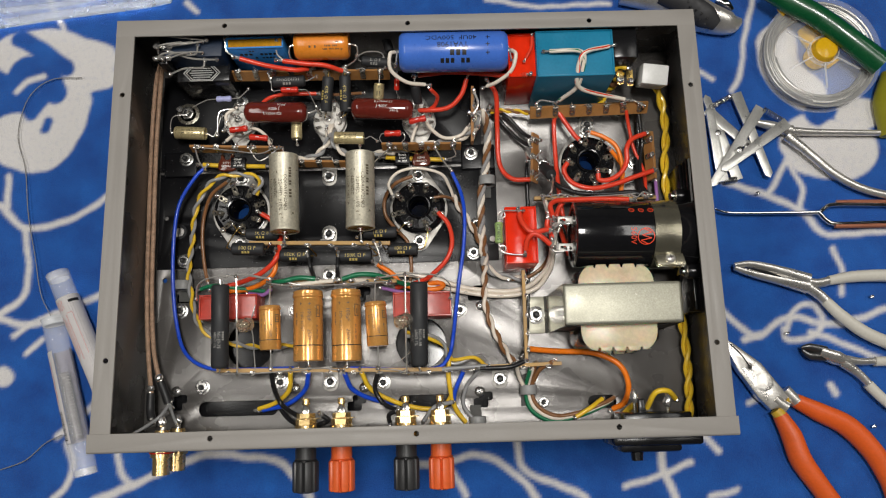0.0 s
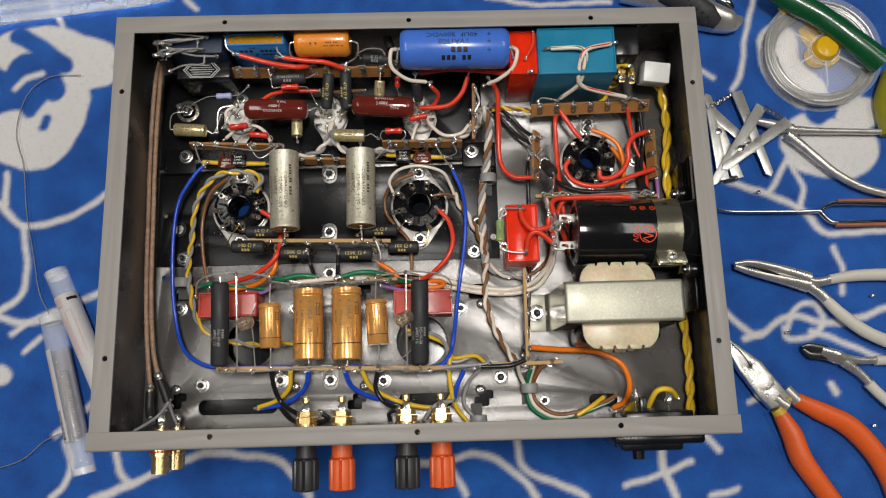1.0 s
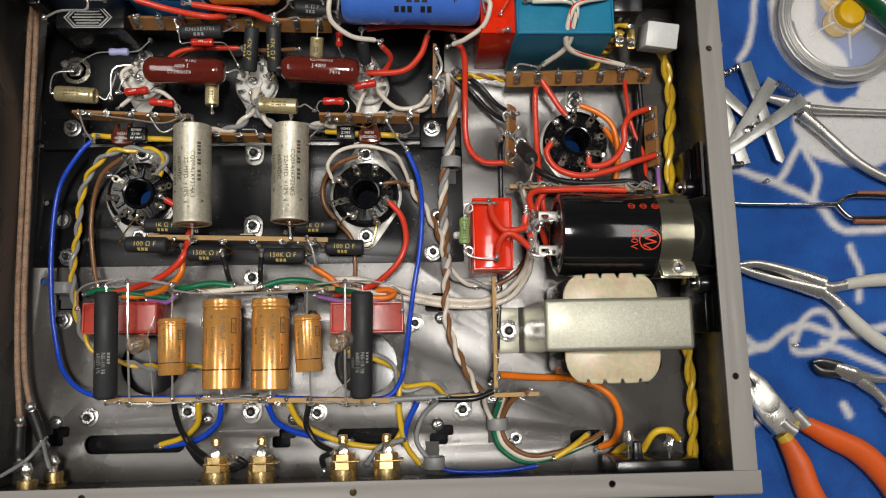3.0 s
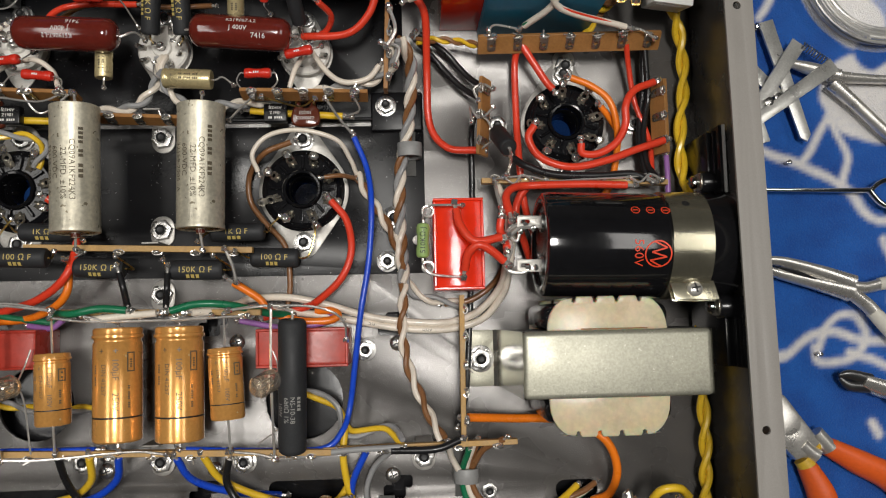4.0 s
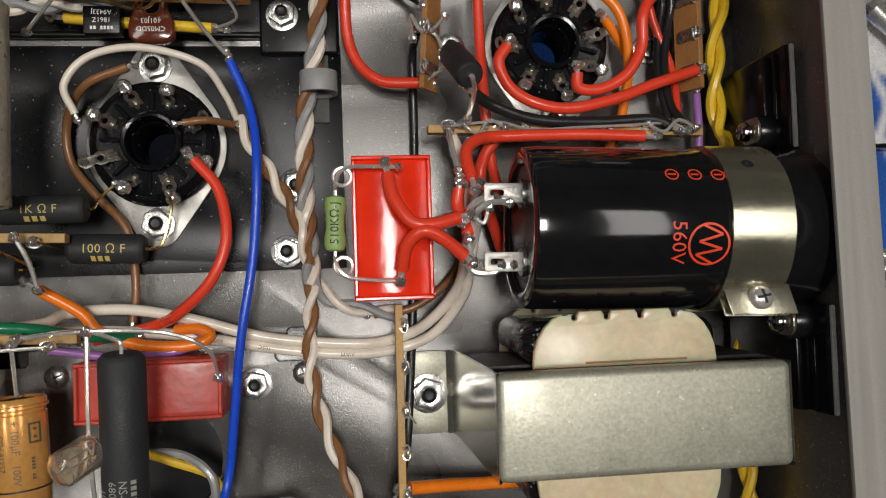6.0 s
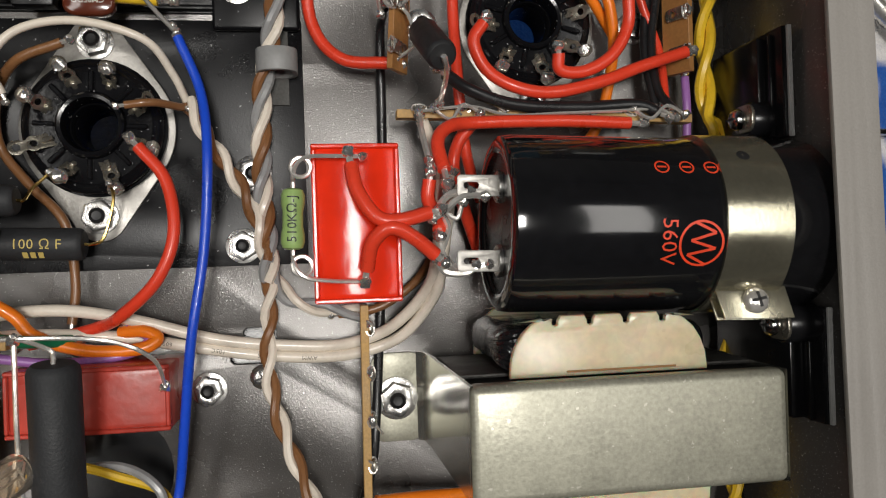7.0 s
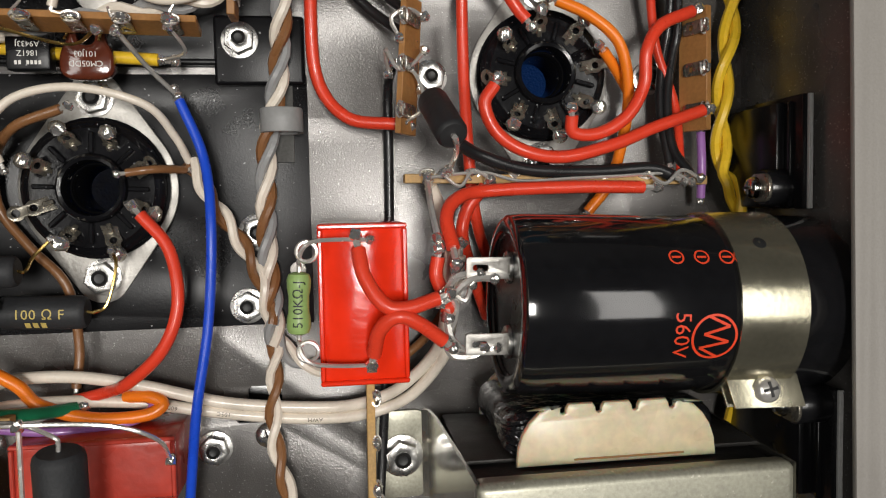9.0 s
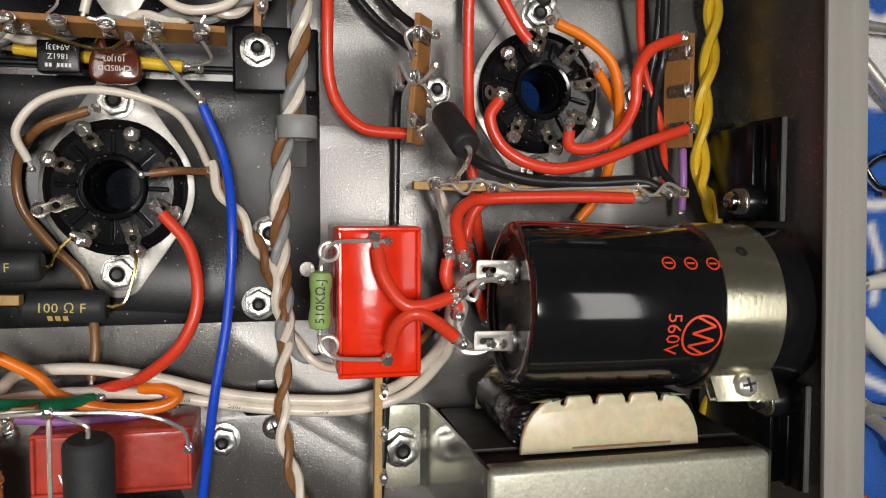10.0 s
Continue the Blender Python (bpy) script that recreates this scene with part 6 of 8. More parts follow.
wire([(61.0, 92.1, 4), (72.1, 93.6, 4), (82.3, 100.6, 5), (87.8, 110.4, 12)], 1.2, W_BROWN, "brown wire under the red capacitor", 2)

# heater wires of the output sockets
twisted([(-103.7, 150.5, 18), (-99.7, 159.3, 20), (-107.3, 162.7, 22), (-123.8, 162.5, 22), (-134.7, 157.1, 18), (-144.0, 143.7, 12), (-147.2, 121.9, 8), (-148.8, 103.2, 8), (-146.2, 88.1, 10), (-141.9, 69.9, 8), (-131.4, 59.5, 8), (-116.1, 54.8, 8), (-98.0, 52.4, 8), (-80.0, 53.7, 8), (-65.5, 55.5, 8)], 1.05, (W_YELLOW, W_GREY), "yellow and grey twisted heater wires", 19)
wire([(-121.7, 159.2, 20), (-133.3, 152.4, 14), (-139.6, 140.7, 8), (-141.3, 126.0, 6), (-139.6, 107.2, 5), (-137.0, 95.9, 5)], 1.2, W_BROWN, "brown wire curving from an octal socket", 2)
wire([(-1.5, 159.9, 18), (-12.7, 155.8, 16), (-20.1, 148.6, 8), (-20.4, 137.6, 6), (-13.9, 127.8, 6), (-5.9, 118.1, 6), (-4.0, 103.2, 5), (-4.9, 92.6, 6)], 1.2, W_BROWN, "brown wire curving from an octal socket", 2)
wire([(-14.9, 147.8, 18), (-16.8, 154.8, 20), (-10.5, 162.2, 20), (2.4, 164.5, 20), (17.0, 160.8, 18), (22.3, 153.9, 12), (24.7, 148.0, 8)], 1.02, W_WHITE, "white wire arched round an octal socket", 2)
twisted([(24.7, 148.0, 8), (29.3, 139.4, 8), (37.4, 125.9, 8), (41.5, 116.3, 8), (43.3, 106.9, 8)], 1.2, (W_WHITE, W_BROWN), "white and brown twisted wires", 17)
wire([(12.1, 145.1, 18), (18.4, 145.9, 17), (23.9, 146.0, 10)], 1.0, W_BROWN, "brown wire end at an octal socket", 2)
twisted([(-7.6, 58.0, 10), (5.0, 56.5, 10), (15.6, 50.9, 10), (20.7, 40.1, 10), (35.7, 42.4, 12), (42.3, 37.3, 20)], 1.2, (W_YELLOW, W_GREY), "yellow and grey wires near the round hole", 40)

# ---- wires: middle ----
wire([(24.4, 162.0, 16), (29.6, 148.2, 17), (31.4, 132.3, 22), (30.0, 110.3, 22), (26.4, 88.7, 22), (23.6, 67.8, 18), (21.0, 50.5, 14), (17.9, 41.6, 18), (10.1, 35.8, 20), (-14.4, 35.8, 20), (-42.3, 37.3, 21)], 1.22, W_BLUE, "long blue wire down the middle of the chassis", 3)
wire([(-137.3, 169.4, 18), (-143.4, 163.1, 18), (-153.5, 146.8, 16), (-157.1, 124.8, 14), (-157.4, 95.5, 12), (-155.0, 70.1, 10), (-147.9, 50.1, 12), (-130.7, 39.9, 18), (-105.5, 38.4, 20), (-77.2, 38.3, 21)], 1.22, W_BLUE, "long blue wire curving round the capacitors", 3)
wire([(14.6, 135.4, 17), (21.0, 127.0, 18), (22.9, 114.5, 20), (19.0, 103.7, 20), (10.1, 95.5, 16), (2.2, 91.8, 10), (-14.4, 88.2, 8)], 1.5, W_RED, "thick red wire from octal socket to the lower boards", 3)
wire([(-100.3, 138.4, 16), (-94.1, 134.2, 14), (-88.5, 126.5, 14), (-88.3, 108.3, 22), (-99.9, 98.4, 18), (-115.9, 93.5, 12), (-131.0, 90.6, 10)], 1.6, W_RED, "thick red wire below the silver capacitors", 3)
wire([(-90.0, 109.1, 18), (-90.6, 100.0, 18), (-96.7, 93.9, 16), (-108.5, 89.7, 12), (-121.8, 88.9, 10)], 1.6, W_ORANGE, "orange wire below the lug board", 4)
wire([(-25.1, 102.6, 17), (-15.4, 96.1, 15), (-10.8, 90.7, 14), (0.6, 86.6, 13), (12.3, 86.3, 12), (16.6, 88.6, 11), (13.0, 90.5, 10), (7.1, 90.2, 8)], 1.6, W_ORANGE, "orange wire below the lug board", 4)
wire([(-68.2, 107.4, 24), (-66.8, 100.4, 22), (-63.9, 93.6, 26)], 1.3, W_BLACK, "short black wire between lug boards", 3)
wire([(-49.3, 106.8, 24), (-50.0, 99.9, 22), (-49.1, 93.2, 26)], 1.3, W_BLACK, "short black wire between lug boards", 3)
wire([(-91.5, 91.6, 26), (-82.4, 91.2, 32), (-71.8, 92.8, 33), (-62.2, 92.0, 32)], 1.5, W_GREEN, "green wire along a lug board", 2)
wire([(-45.4, 91.5, 32), (-35.2, 93.8, 33), (-23.3, 93.2, 30), (-11.7, 90.1, 20), (-3.2, 89.1, 12)], 1.5, W_GREEN, "green wire along a lug board", 2)
wire([(-140.7, 91.1, 8), (-131.0, 92.8, 10), (-112.1, 89.8, 12), (-97.6, 87.9, 12)], 1.3, W_GREEN, "green wire beside a red capacitor", 2)
wire([(-109.0, 87.0, 10), (-99.4, 85.7, 12), (-93.5, 89.0, 14)], 1.2, W_PURPLE, "purple wire beside a red capacitor", 1)
wire([(-22.3, 87.1, 18), (-6.0, 84.0, 14), (9.6, 85.2, 12), (14.2, 88.6, 10), (8.9, 91.5, 8)], 1.2, W_PURPLE, "purple wire beside a red capacitor", 1)
wire([(-40.8, 92.3, 30), (-24.0, 93.5, 20), (-19.9, 95.9, 10.0), (-4.6, 96.3, 10.0), (11.9, 92.9, 9.0), (31.5, 87.0, 7.0), (53.9, 84.3, 6.0), (65.4, 85.0, 7.0), (74.9, 88.8, 9.0), (82.8, 97.2, 14.0), (85.3, 106.0, 22.0), (86.8, 125.3, 26)], 1.55, W_WHITE, "cream wire sweeping round to the can capacitor", 3)
CREAM_RUN = [(-38.0, 90.8, 30), (-14.0, 91.0, 14), (6.8, 89.0, 8.0), (24.6, 85.6, 7.0), (38.2, 83.0, 6.0), (53.8, 81.4, 6.0), (66.1, 82.1, 7.0), (77.4, 86.1, 8.0), (84.7, 95.4, 14.0), (86.5, 103.0, 20.0), (88.9, 124.1, 26)]
cream = wire(CREAM_RUN, 1.55, W_WHITE, "printed cream wire sweeping round to the can capacitor", 3)


def wire_print(text, size, points, middle, r, parent):
    """Small print along the top of a wire, its foot towards the front wall; middle: how far along, in millimetres."""
    base = Vector(points[0])
    line = spline([Vector(p) - base for p in points], 24)
    run = [0.0]
    for p, q in zip(line, line[1:]):
        run.append(run[-1] + (q - p).length)

    def place(u, v):
        d = middle - u
        k = max(j for j in range(len(run) - 1) if run[j] <= d)
        f = (d - run[k]) / max(run[k + 1] - run[k], 1e-6)
        way = (line[k + 1] - line[k]).normalized()
        side = Vector((0, 0, 1)).cross(way).normalized()
        a = -v / r
        return line[k].lerp(line[k + 1], f) + (side * math.sin(a) + Vector((0, 0, 1)) * math.cos(a)) * (r + 0.04)
    lettering(text, size, place, parent, INK_GREY, gap=1.1)


for text, at in (("600V", 62), ("105C", 75), ("A/S", 86), ("AWM", 98)):
    wire_print(text, 1.5, CREAM_RUN, at, 1.55, cream)
wire([(-51.2, 90.7, 31), (-61.6, 90.0, 31), (-75.8, 88.8, 30)], 1.4, W_WHITE, "cream wire lying along a lug board", 2)

# ---- wires: power-supply corner ----
wire([(64.4, 127.4, 42), (65.5, 121.6, 44), (69.4, 115.7, 46), (74.1, 114.8, 46), (81.0, 116.4, 44)], 1.62, W_RED, "thick red lead on top of the red capacitor", 3)
wire([(67.2, 104.5, 42), (68.4, 110.2, 45), (72.2, 113.3, 47), (77.0, 111.2, 46), (82.0, 107.2, 44)], 1.62, W_RED, "thick red lead on top of the red capacitor", 3)
wire([(137.2, 139.6, 20), (119.1, 139.9, 22), (95.9, 139.3, 24), (88.3, 137.6, 28), (85.0, 133.4, 32), (85.8, 126.5, 36)], 1.62, W_RED, "thick red wire along the lug board", 4)
wire([(96.5, 140.5, 20), (92.1, 135.1, 20), (90.6, 128.2, 20), (93.9, 119.2, 14), (98.9, 106.5, 8)], 1.6, W_RED, "thick red wire dipping below the can capacitor", 2)
wire([(94.6, 200.6, 17), (93.2, 194.0, 12), (93.4, 171.0, 10), (93.9, 150.8, 12), (95.4, 136.4, 10), (97.5, 127.5, 8), (100.0, 121.3, 6)], 1.5, W_RED, "long red wire across the grey floor", 2)
wire([(82.6, 124.5, 34), (82.1, 120.0, 34), (84.0, 115.1, 36), (83.9, 112.8, 38)], 1.6, W_RED, "short red sleeve over a joint", 2)
wire([(99.4, 165.2, 20), (96.8, 160.4, 20), (99.8, 153.5, 20), (106.6, 148.9, 21), (116.6, 147.4, 21), (130.5, 150.6, 19), (141.9, 154.9, 17), (155.5, 159.3, 16)], 1.62, W_RED, "thick red wire looping below the rectifier socket", 2)
wire([(118.8, 157.6, 20), (119.5, 153.5, 19), (126.1, 153.3, 19), (133.6, 157.6, 19), (138.1, 165.4, 19), (138.4, 173.6, 20), (142.6, 180.2, 19), (151.9, 184.3, 17)], 1.62, W_RED, "thick red wire looping from socket to strip", 2)
wire([(108.6, 181.8, 16), (104.8, 186.6, 16), (94.7, 202.2, 18)], 1.6, W_RED, "red wire from strip to rectifier socket", 2)
wire([(140.4, 200.7, 18), (142.7, 193.0, 12), (146.0, 177.5, 8), (151.5, 161.1, 8), (150.2, 144.1, 14)], 1.2, W_RED, "thin red wire down to the lug board", 2)
wire([(116.4, 186.8, 16), (125.2, 183.0, 16), (132.6, 176.5, 16), (135.9, 166.1, 14), (136.4, 154.9, 10), (133.9, 141.7, 6), (127.8, 133.4, 5)], 1.5, W_ORANGE, "orange wire curving beside the rectifier socket", 2)
wire([(129.3, 174.7, 14), (133.0, 170.8, 12), (137.2, 165.3, 10)], 1.4, W_ORANGE, "short orange wire at the rectifier socket", 2)
wire([(149.5, 200.0, 14), (151.7, 182.0, 9), (150.7, 174.6, 8), (148.7, 162.4, 9), (148.8, 150.2, 12), (151.6, 143.3, 16)], 1.3, W_BLACK, "black wire down to the lug board", 2)
wire([(149.4, 202.3, 12), (149.8, 184.3, 8), (148.3, 173.2, 7), (147.2, 161.1, 8), (148.0, 145.7, 12)], 1.3, W_BLACK, "black wire down to the lug board", 2)
wire([(88.6, 151.3, 24), (95.3, 148.0, 21), (106.8, 144.5, 20), (124.2, 143.7, 20), (139.1, 144.3, 20), (145.4, 142.2, 20)], 1.6, W_BLACK, "black wire along the lug board", 3)
wire([(158.8, 154.2, 8), (158.6, 145.8, 9), (158.8, 136.6, 8)], 1.2, W_PURPLE, "purple wire beside the twisted yellow pair", 1)
wire([(83.3, 140.8, 18), (85.3, 136.6, 16), (88.2, 127.8, 10), (89.7, 112.9, 8)], 1.6, W_WHITE, "cream wire rising to the lug board", 2)
twisted([(161.8, 218.7, 16), (167.1, 205.3, 9), (168.7, 186.4, 6), (166.3, 166.8, 6), (166.1, 145.4, 6), (168.3, 138.0, 9), (172.0, 116.2, 8), (170.2, 86.5, 8), (168.3, 64.6, 8), (169.2, 50.2, 8), (169.5, 28.9, 8), (167.9, 1.7, 8)], 1.5, (W_YELLOW, W_YELLOW), "yellow twisted mains wires along the side wall", 27)
twisted([(134.6, 220.5, 34), (133.2, 217.4, 26), (130.0, 216.5, 14), (125.0, 209.1, 8)], 1.4, (W_YELLOW, W_BROWN), "yellow and brown twisted wires behind the capacitor", 14)
wire([(129.5, 220.9, 36), (132.8, 222.7, 38), (137.4, 221.7, 38)], 1.8, W_YELLOW, "yellow wire end at the switch", 2)
# striped pair on the teal capacitor
for a, b, c in (((86.3, 226.2, 56), (106.4, 213.5, 52), (95.3, 204.9, 28)), ((123.4, 228.3, 56), (103.6, 212.9, 52), (137.3, 204.3, 28))):
    m1 = ((106.0, 224.2, 58) if a[0] < 90 else (107.4, 223.4, 58))
    m2 = ((104.2, 207.7, 42) if a[0] < 90 else (107.7, 206.5, 42))
    w = wire([a, m1, b, m2, c], 1.35, W_WHITE, "white striped wire from the teal capacitor to the strip", 3.5)
    line = spline([Vector(p) - Vector(a) for p in (a, m1, b, m2, c)], 12)
    part("stripe", sweep([p + Vector((0.9 * math.sin(i * 0.35), 0, 0.95)) for i, p in enumerate(line)], 0.5, 6), W_GREEN if a[0] < 90 else W_RED, w)
# lower right harness
wire([(68.8, 46.1, 18), (86.7, 44.5, 12), (110.2, 42.8, 10), (125.3, 35.3, 12), (130.9, 22.9, 10), (128.5, 11.8, 6), (122.1, 7.7, 1)], 1.8, W_ORANGE, "orange wire looping from the lug board into the floor hole", 3)
for k, (m, lab, off) in enumerate(((W_GREEN, "green", 0), (W_WHITE, "white", 4), (W_BROWN, "brown", 8))):
    dx = (0, 1.8, 3.4)[k]
    p = [(69.0, 33.2, 16), (66.6, 21.2, 6), (69.8, 8.8, 4), (82.0, 1.5, 3), (98.2, 3.5, 3), (112.8, 8.7, 3), (120.1, 11.9, 0)]
    wire([(x + dx, y + dx * 0.9, z + 0.4 * k) for x, y, z in p], 1.3, m, lab + " wire of the mains harness along the back wall", 2)
wire([(97.7, 3.6, 6), (106.9, 8.9, 6), (115.7, 14.2, 1)], 1.5, W_YELLOW, "yellow wire coming out of the floor hole", 1)
wire([(60.6, 36.7, 22), (62.0, 30.0, 14), (66.4, 21.2, 8)], 1.3, W_WHITE, "white wire from the board down to the harness", 2)
wire([(82.6, 37.8, 22), (75.0, 33.1, 16), (70.9, 24.6, 8)], 1.3, W_BROWN, "brown wire from the board down to the harness", 2)
wire([(138.4, 8.3, 22), (142.2, 17.3, 30), (149.7, 18.1, 30), (155.4, 13.6, 24)], 1.7, W_YELLOW, "yellow wire arched over the mains inlet", 2)
wire([(125.6, 2.9, 8), (129.9, 8.4, 14), (133.5, 11.8, 22)], 1.9, W_YELLOW, "yellow wire at the mains inlet", 2)
wire([(127.3, 1.4, 8), (132.0, 6.2, 12), (134.5, 9.7, 20)], 1.4, W_WHITE, "white wire at the mains inlet", 2)
# speaker wires
wire([(-91.0, 35.9, 22), (-90.1, 25.6, 16), (-85.9, 15.8, 12), (-73.0, 8.9, 24)], 1.5, W_BLACK, "black wire from board to binding post", 3)
wire([(-89.9, 14.3, 2), (-81.4, 6.2, 8), (-68.5, 2.9, 20), (-55.8, 6.0, 24), (-58.9, 9.5, 26)], 1.5, W_BLACK, "black wire looped round the binding posts", 2)
wire([(-79.1, 35.5, 22), (-81.4, 25.3, 14), (-90.8, 17.9, 6), (-103.7, 13.9, 0)], 1.5, W_YELLOW, "yellow wire going down into the slot", 3)
wire([(-67.9, 35.2, 22), (-71.5, 25.1, 14), (-83.7, 16.6, 6), (-101.1, 13.1, 0)], 1.5, W_BLUE, "blue wire going down into the slot", 3)
wire([(-45.6, 33.9, 22), (-41.5, 24.2, 14), (-28.2, 17.5, 6), (-9.0, 14.1, 0)], 1.5, W_BLUE, "blue wire going down into the slot", 3)
wire([(-35.2, 34.3, 22), (-29.1, 23.2, 14), (-8.5, 13.5, 8), (12.7, 11.5, 6), (22.0, 22.5, 8)], 1.5, W_YELLOW, "yellow wire sweeping past the binding posts", 3)
wire([(-25.4, 34.0, 22), (-27.3, 23.8, 18), (-21.9, 15.1, 18), (-11.7, 10.6, 26)], 1.5, W_BLACK, "black wire from board to binding post", 3)
wire([(-18.2, 3.9, 22), (-18.7, 8.4, 24), (-14.4, 10.6, 26)], 1.4, W_BLACK, "black wire looped round a binding post", 2)
wire([(19.0, 42.8, 14), (18.3, 29.5, 14), (21.6, 12.0, 8), (28.4, 2.0, 6)], 1.5, W_YELLOW, "yellow wire down to the back wall", 2)
wire([(27.5, 33.4, 16), (22.3, 22.4, 12), (20.6, 13.8, 8)], 1.4, W_BLUE, "blue wire down from the lug board", 2)
wire([(38.0, 34.1, 18), (30.2, 25.7, 10), (27.0, 13.6, 6), (33.8, 2.9, 5)], 1.2, W_GREY, "grey wire down from the lug board", 2)
wire([(2.2, 4.2, 16), (9.4, 12.5, 18), (19.9, 14.9, 14)], 1.3, W_GREY, "grey wire curled beside a binding post", 1)
# shielded input leads along the side wall
for off in (0, 8):
    wire([(x + dx * off, y, z) for (x, y, z), dx in zip(((-159.9, 235.0, 40), (-168.4, 225.0, 26), (-175.2, 187.2, 12), (-175.5, 133.7, 10), (-174.7, 88.9, 10), (-171.6, 52.5, 12), (-167.5, 24.3, 14) if not off else (-162.1, 31.1, 14)), (0.15, 0.4, 0.42, 0.42, 0.4, 0.45, 0))], 1.45, W_BRAID, "tan braided screened input lead", 1, solder=False)
wire([(-167.9, 25.7, 14), (-167.9, 15.7, 14), (-166.2, 9.8, 16)], 2.6, HEATSHRINK, "black heatshrink sleeve on a screened lead", 3)
wire([(-162.2, 32.5, 14), (-159.1, 25.4, 14), (-156.7, 18.8, 14)], 2.6, HEATSHRINK, "black heatshrink sleeve on a screened lead", 3)
wire([(-155.3, 18.4, 16), (-159.7, 10.5, 22), (-170.6, 4.0, 20), (-174.0, 2.4, 20)], 1.0, W_GREY, "grey earth wire at the input sockets", 2)
wire([(-155.3, 18.4, 16), (-150.8, 12.0, 22), (-147.1, 7.0, 26)], 0.9, W_GREY, "grey wire to an input socket", 2)


FOAM = mat("dark_foam_pad", (0.09, 0.09, 0.085), 0.9, 0.0, 0.25, 300, 1500, 0.4)


def wire_clip(at, turn=0, size=(7, 6)):
    t = thing("cable_clip", at, "grey nylon adhesive cable clip on the chassis floor", "cable clip", "cable clips", pose(0, 0, 0, 0, 0, turn))
    part("pad", box((size[0], size[1] + 14, 1.0), (-0.8, 0, 0.6), 0.2), FOAM, t)
    band = plate([rounded(-5.0, 0.4, 5.0, 12.0, 4.2), rounded(-4.1, 1.3, 4.1, 11.1, 3.4)[::-1]], size[1], 0.25, -size[1] / 2)
    part("loop", moved(band, pose(0, 0, 0, 90, 0, 0)), CLIP_GREY, t)


wire_clip((47.4, 157.9, 1.4))
wire_clip((68.3, 21.2, 0))
wire_clip((-152.7, 94.1, 0))
wire_clip((35.8, 2.6, 0))

# ---- back-wall sockets ----
POST_BLACK = mat("satin_black_cap", (0.03, 0.03, 0.031), 0.42, 0.0, 0.15, 80, 700, 0.1)


def binding_post(x, red):
    cap = mat("orange_red_plastic_cap", (0.74, 0.125, 0.03), 0.42, 0, 0.1, 80, 600, 0.08) if red else POST_BLACK
    t = thing("binding_post", (x, Y0, 30), ("red" if red else "black") + " plastic-capped gold speaker binding post", "binding post", "speaker posts")
    body = part("cap", lathe([(-2, 0), (-2, 6.0), (-4.5, 6.2), (-10, 6.2), (-10.6, 6.9), (-11, 6.0), (-29, 5.6), (-29.6, 3.4), (-27, 3.0), (-27, 0)], 24, axis="Y"), cap, t, sharp=30)
    for k in range(8):
        a = radians(45 * k + 22.5)
        m = Matrix.Translation((5.6 * math.cos(a), -20, 5.6 * math.sin(a))) @ pose(0, 0, 0, 0, -math.degrees(a), 0)
        part("grip", moved(box((4.2, 18, 4.6), (0, 0, 0), 1.2, 2), m), cap, body)
    part("bush", box((20.6, 3, 16), (0, -1.5, 0), 0.8), BLACK_PLASTIC, t)
    part("washer", lathe([(1.6, 3), (1.6, 6.6), (9.4, 6.6), (9.4, 3)], 20, axis="Y"), GOLD, t)
    part("nut", lathe([(9.6, 0), (9.6, 6.2), (12.8, 6.2), (12.8, 0)], 6, axis="Y"), GOLD, t)
    part("second_nut", lathe([(13.6, 0), (13.6, 5.6), (16.4, 5.6), (16.4, 0)], 6, axis="Y"), GOLD, t)
    part("solder_tag", box((13, 0.6, 8), (1.5, 13.2, 0), 0.2, 1), GOLD, t)
    part("stud", lathe([(0, 0), (0, 2.2), (20.0, 2.2), (20.5, 1.4), (21.0, 1.4), (21.6, 2.3), (24.6, 2.3), (25.2, 1.6), (25.2, 0)], 14, axis="Y"), GOLD, t)
    bm = bmesh.new()
    blob(bm, (0, 18, 2.0), 2.3, (1.1, 1.2, 0.8))
    part("solder_joint", bm, SOLDER, t)


for q, red in (((-67.9, -26.0, 30), False), ((-46.5, -26.6, 30), True), ((-8.1, -26.7, 30), False), ((12.6, -27.2, 30), True)):
    binding_post(q[0], red)


def phono_socket(x, z):
    t = thing("phono_socket", (x, Y0, z), "gold-plated phono input socket with a soldered pin", "socket", "phono sockets")
    part("barrel", lathe([(0, 0), (0, 7.4), (-3, 7.4), (-3.2, 6.4), (-6, 6.4), (-6.2, 5.2), (-16, 5.0), (-16, 4.0), (-3, 4.0), (-3, 0)], 22, axis="Y"), GOLD, t)
    part("colour_ring", lathe([(-3.1, 6.3), (-3.1, 7.0), (-3.9, 7.0), (-3.9, 6.3)], 22, axis="Y"), RES_RED if z > 30 else WHITE_PLASTIC, t)
    part("nut", lathe([(1.6, 0), (1.6, 6.2), (4.4, 6.2), (4.4, 0)], 6, axis="Y"), GOLD, t)
    part("thread", lathe([(4.4, 0), (4.4, 4.4), (9, 4.4), (9.3, 4.0), (9.3, 0)], 18, axis="Y"), GOLD, t)
    part("centre_pin", lathe([(9.3, 0), (9.3, 1.5), (16, 1.5), (16.5, 0)], 12, axis="Y"), TIN, t)
    bm = bmesh.new()
    blob(bm, (0, 14, 1), 2.4, (1, 1.4, 1))
    part("solder_joint", bm, SOLDER, t)


q = (-155.2, -22.6, 25)
phono_socket(q[0] + 5, 40)
phono_socket(q[0] + 5, 14)


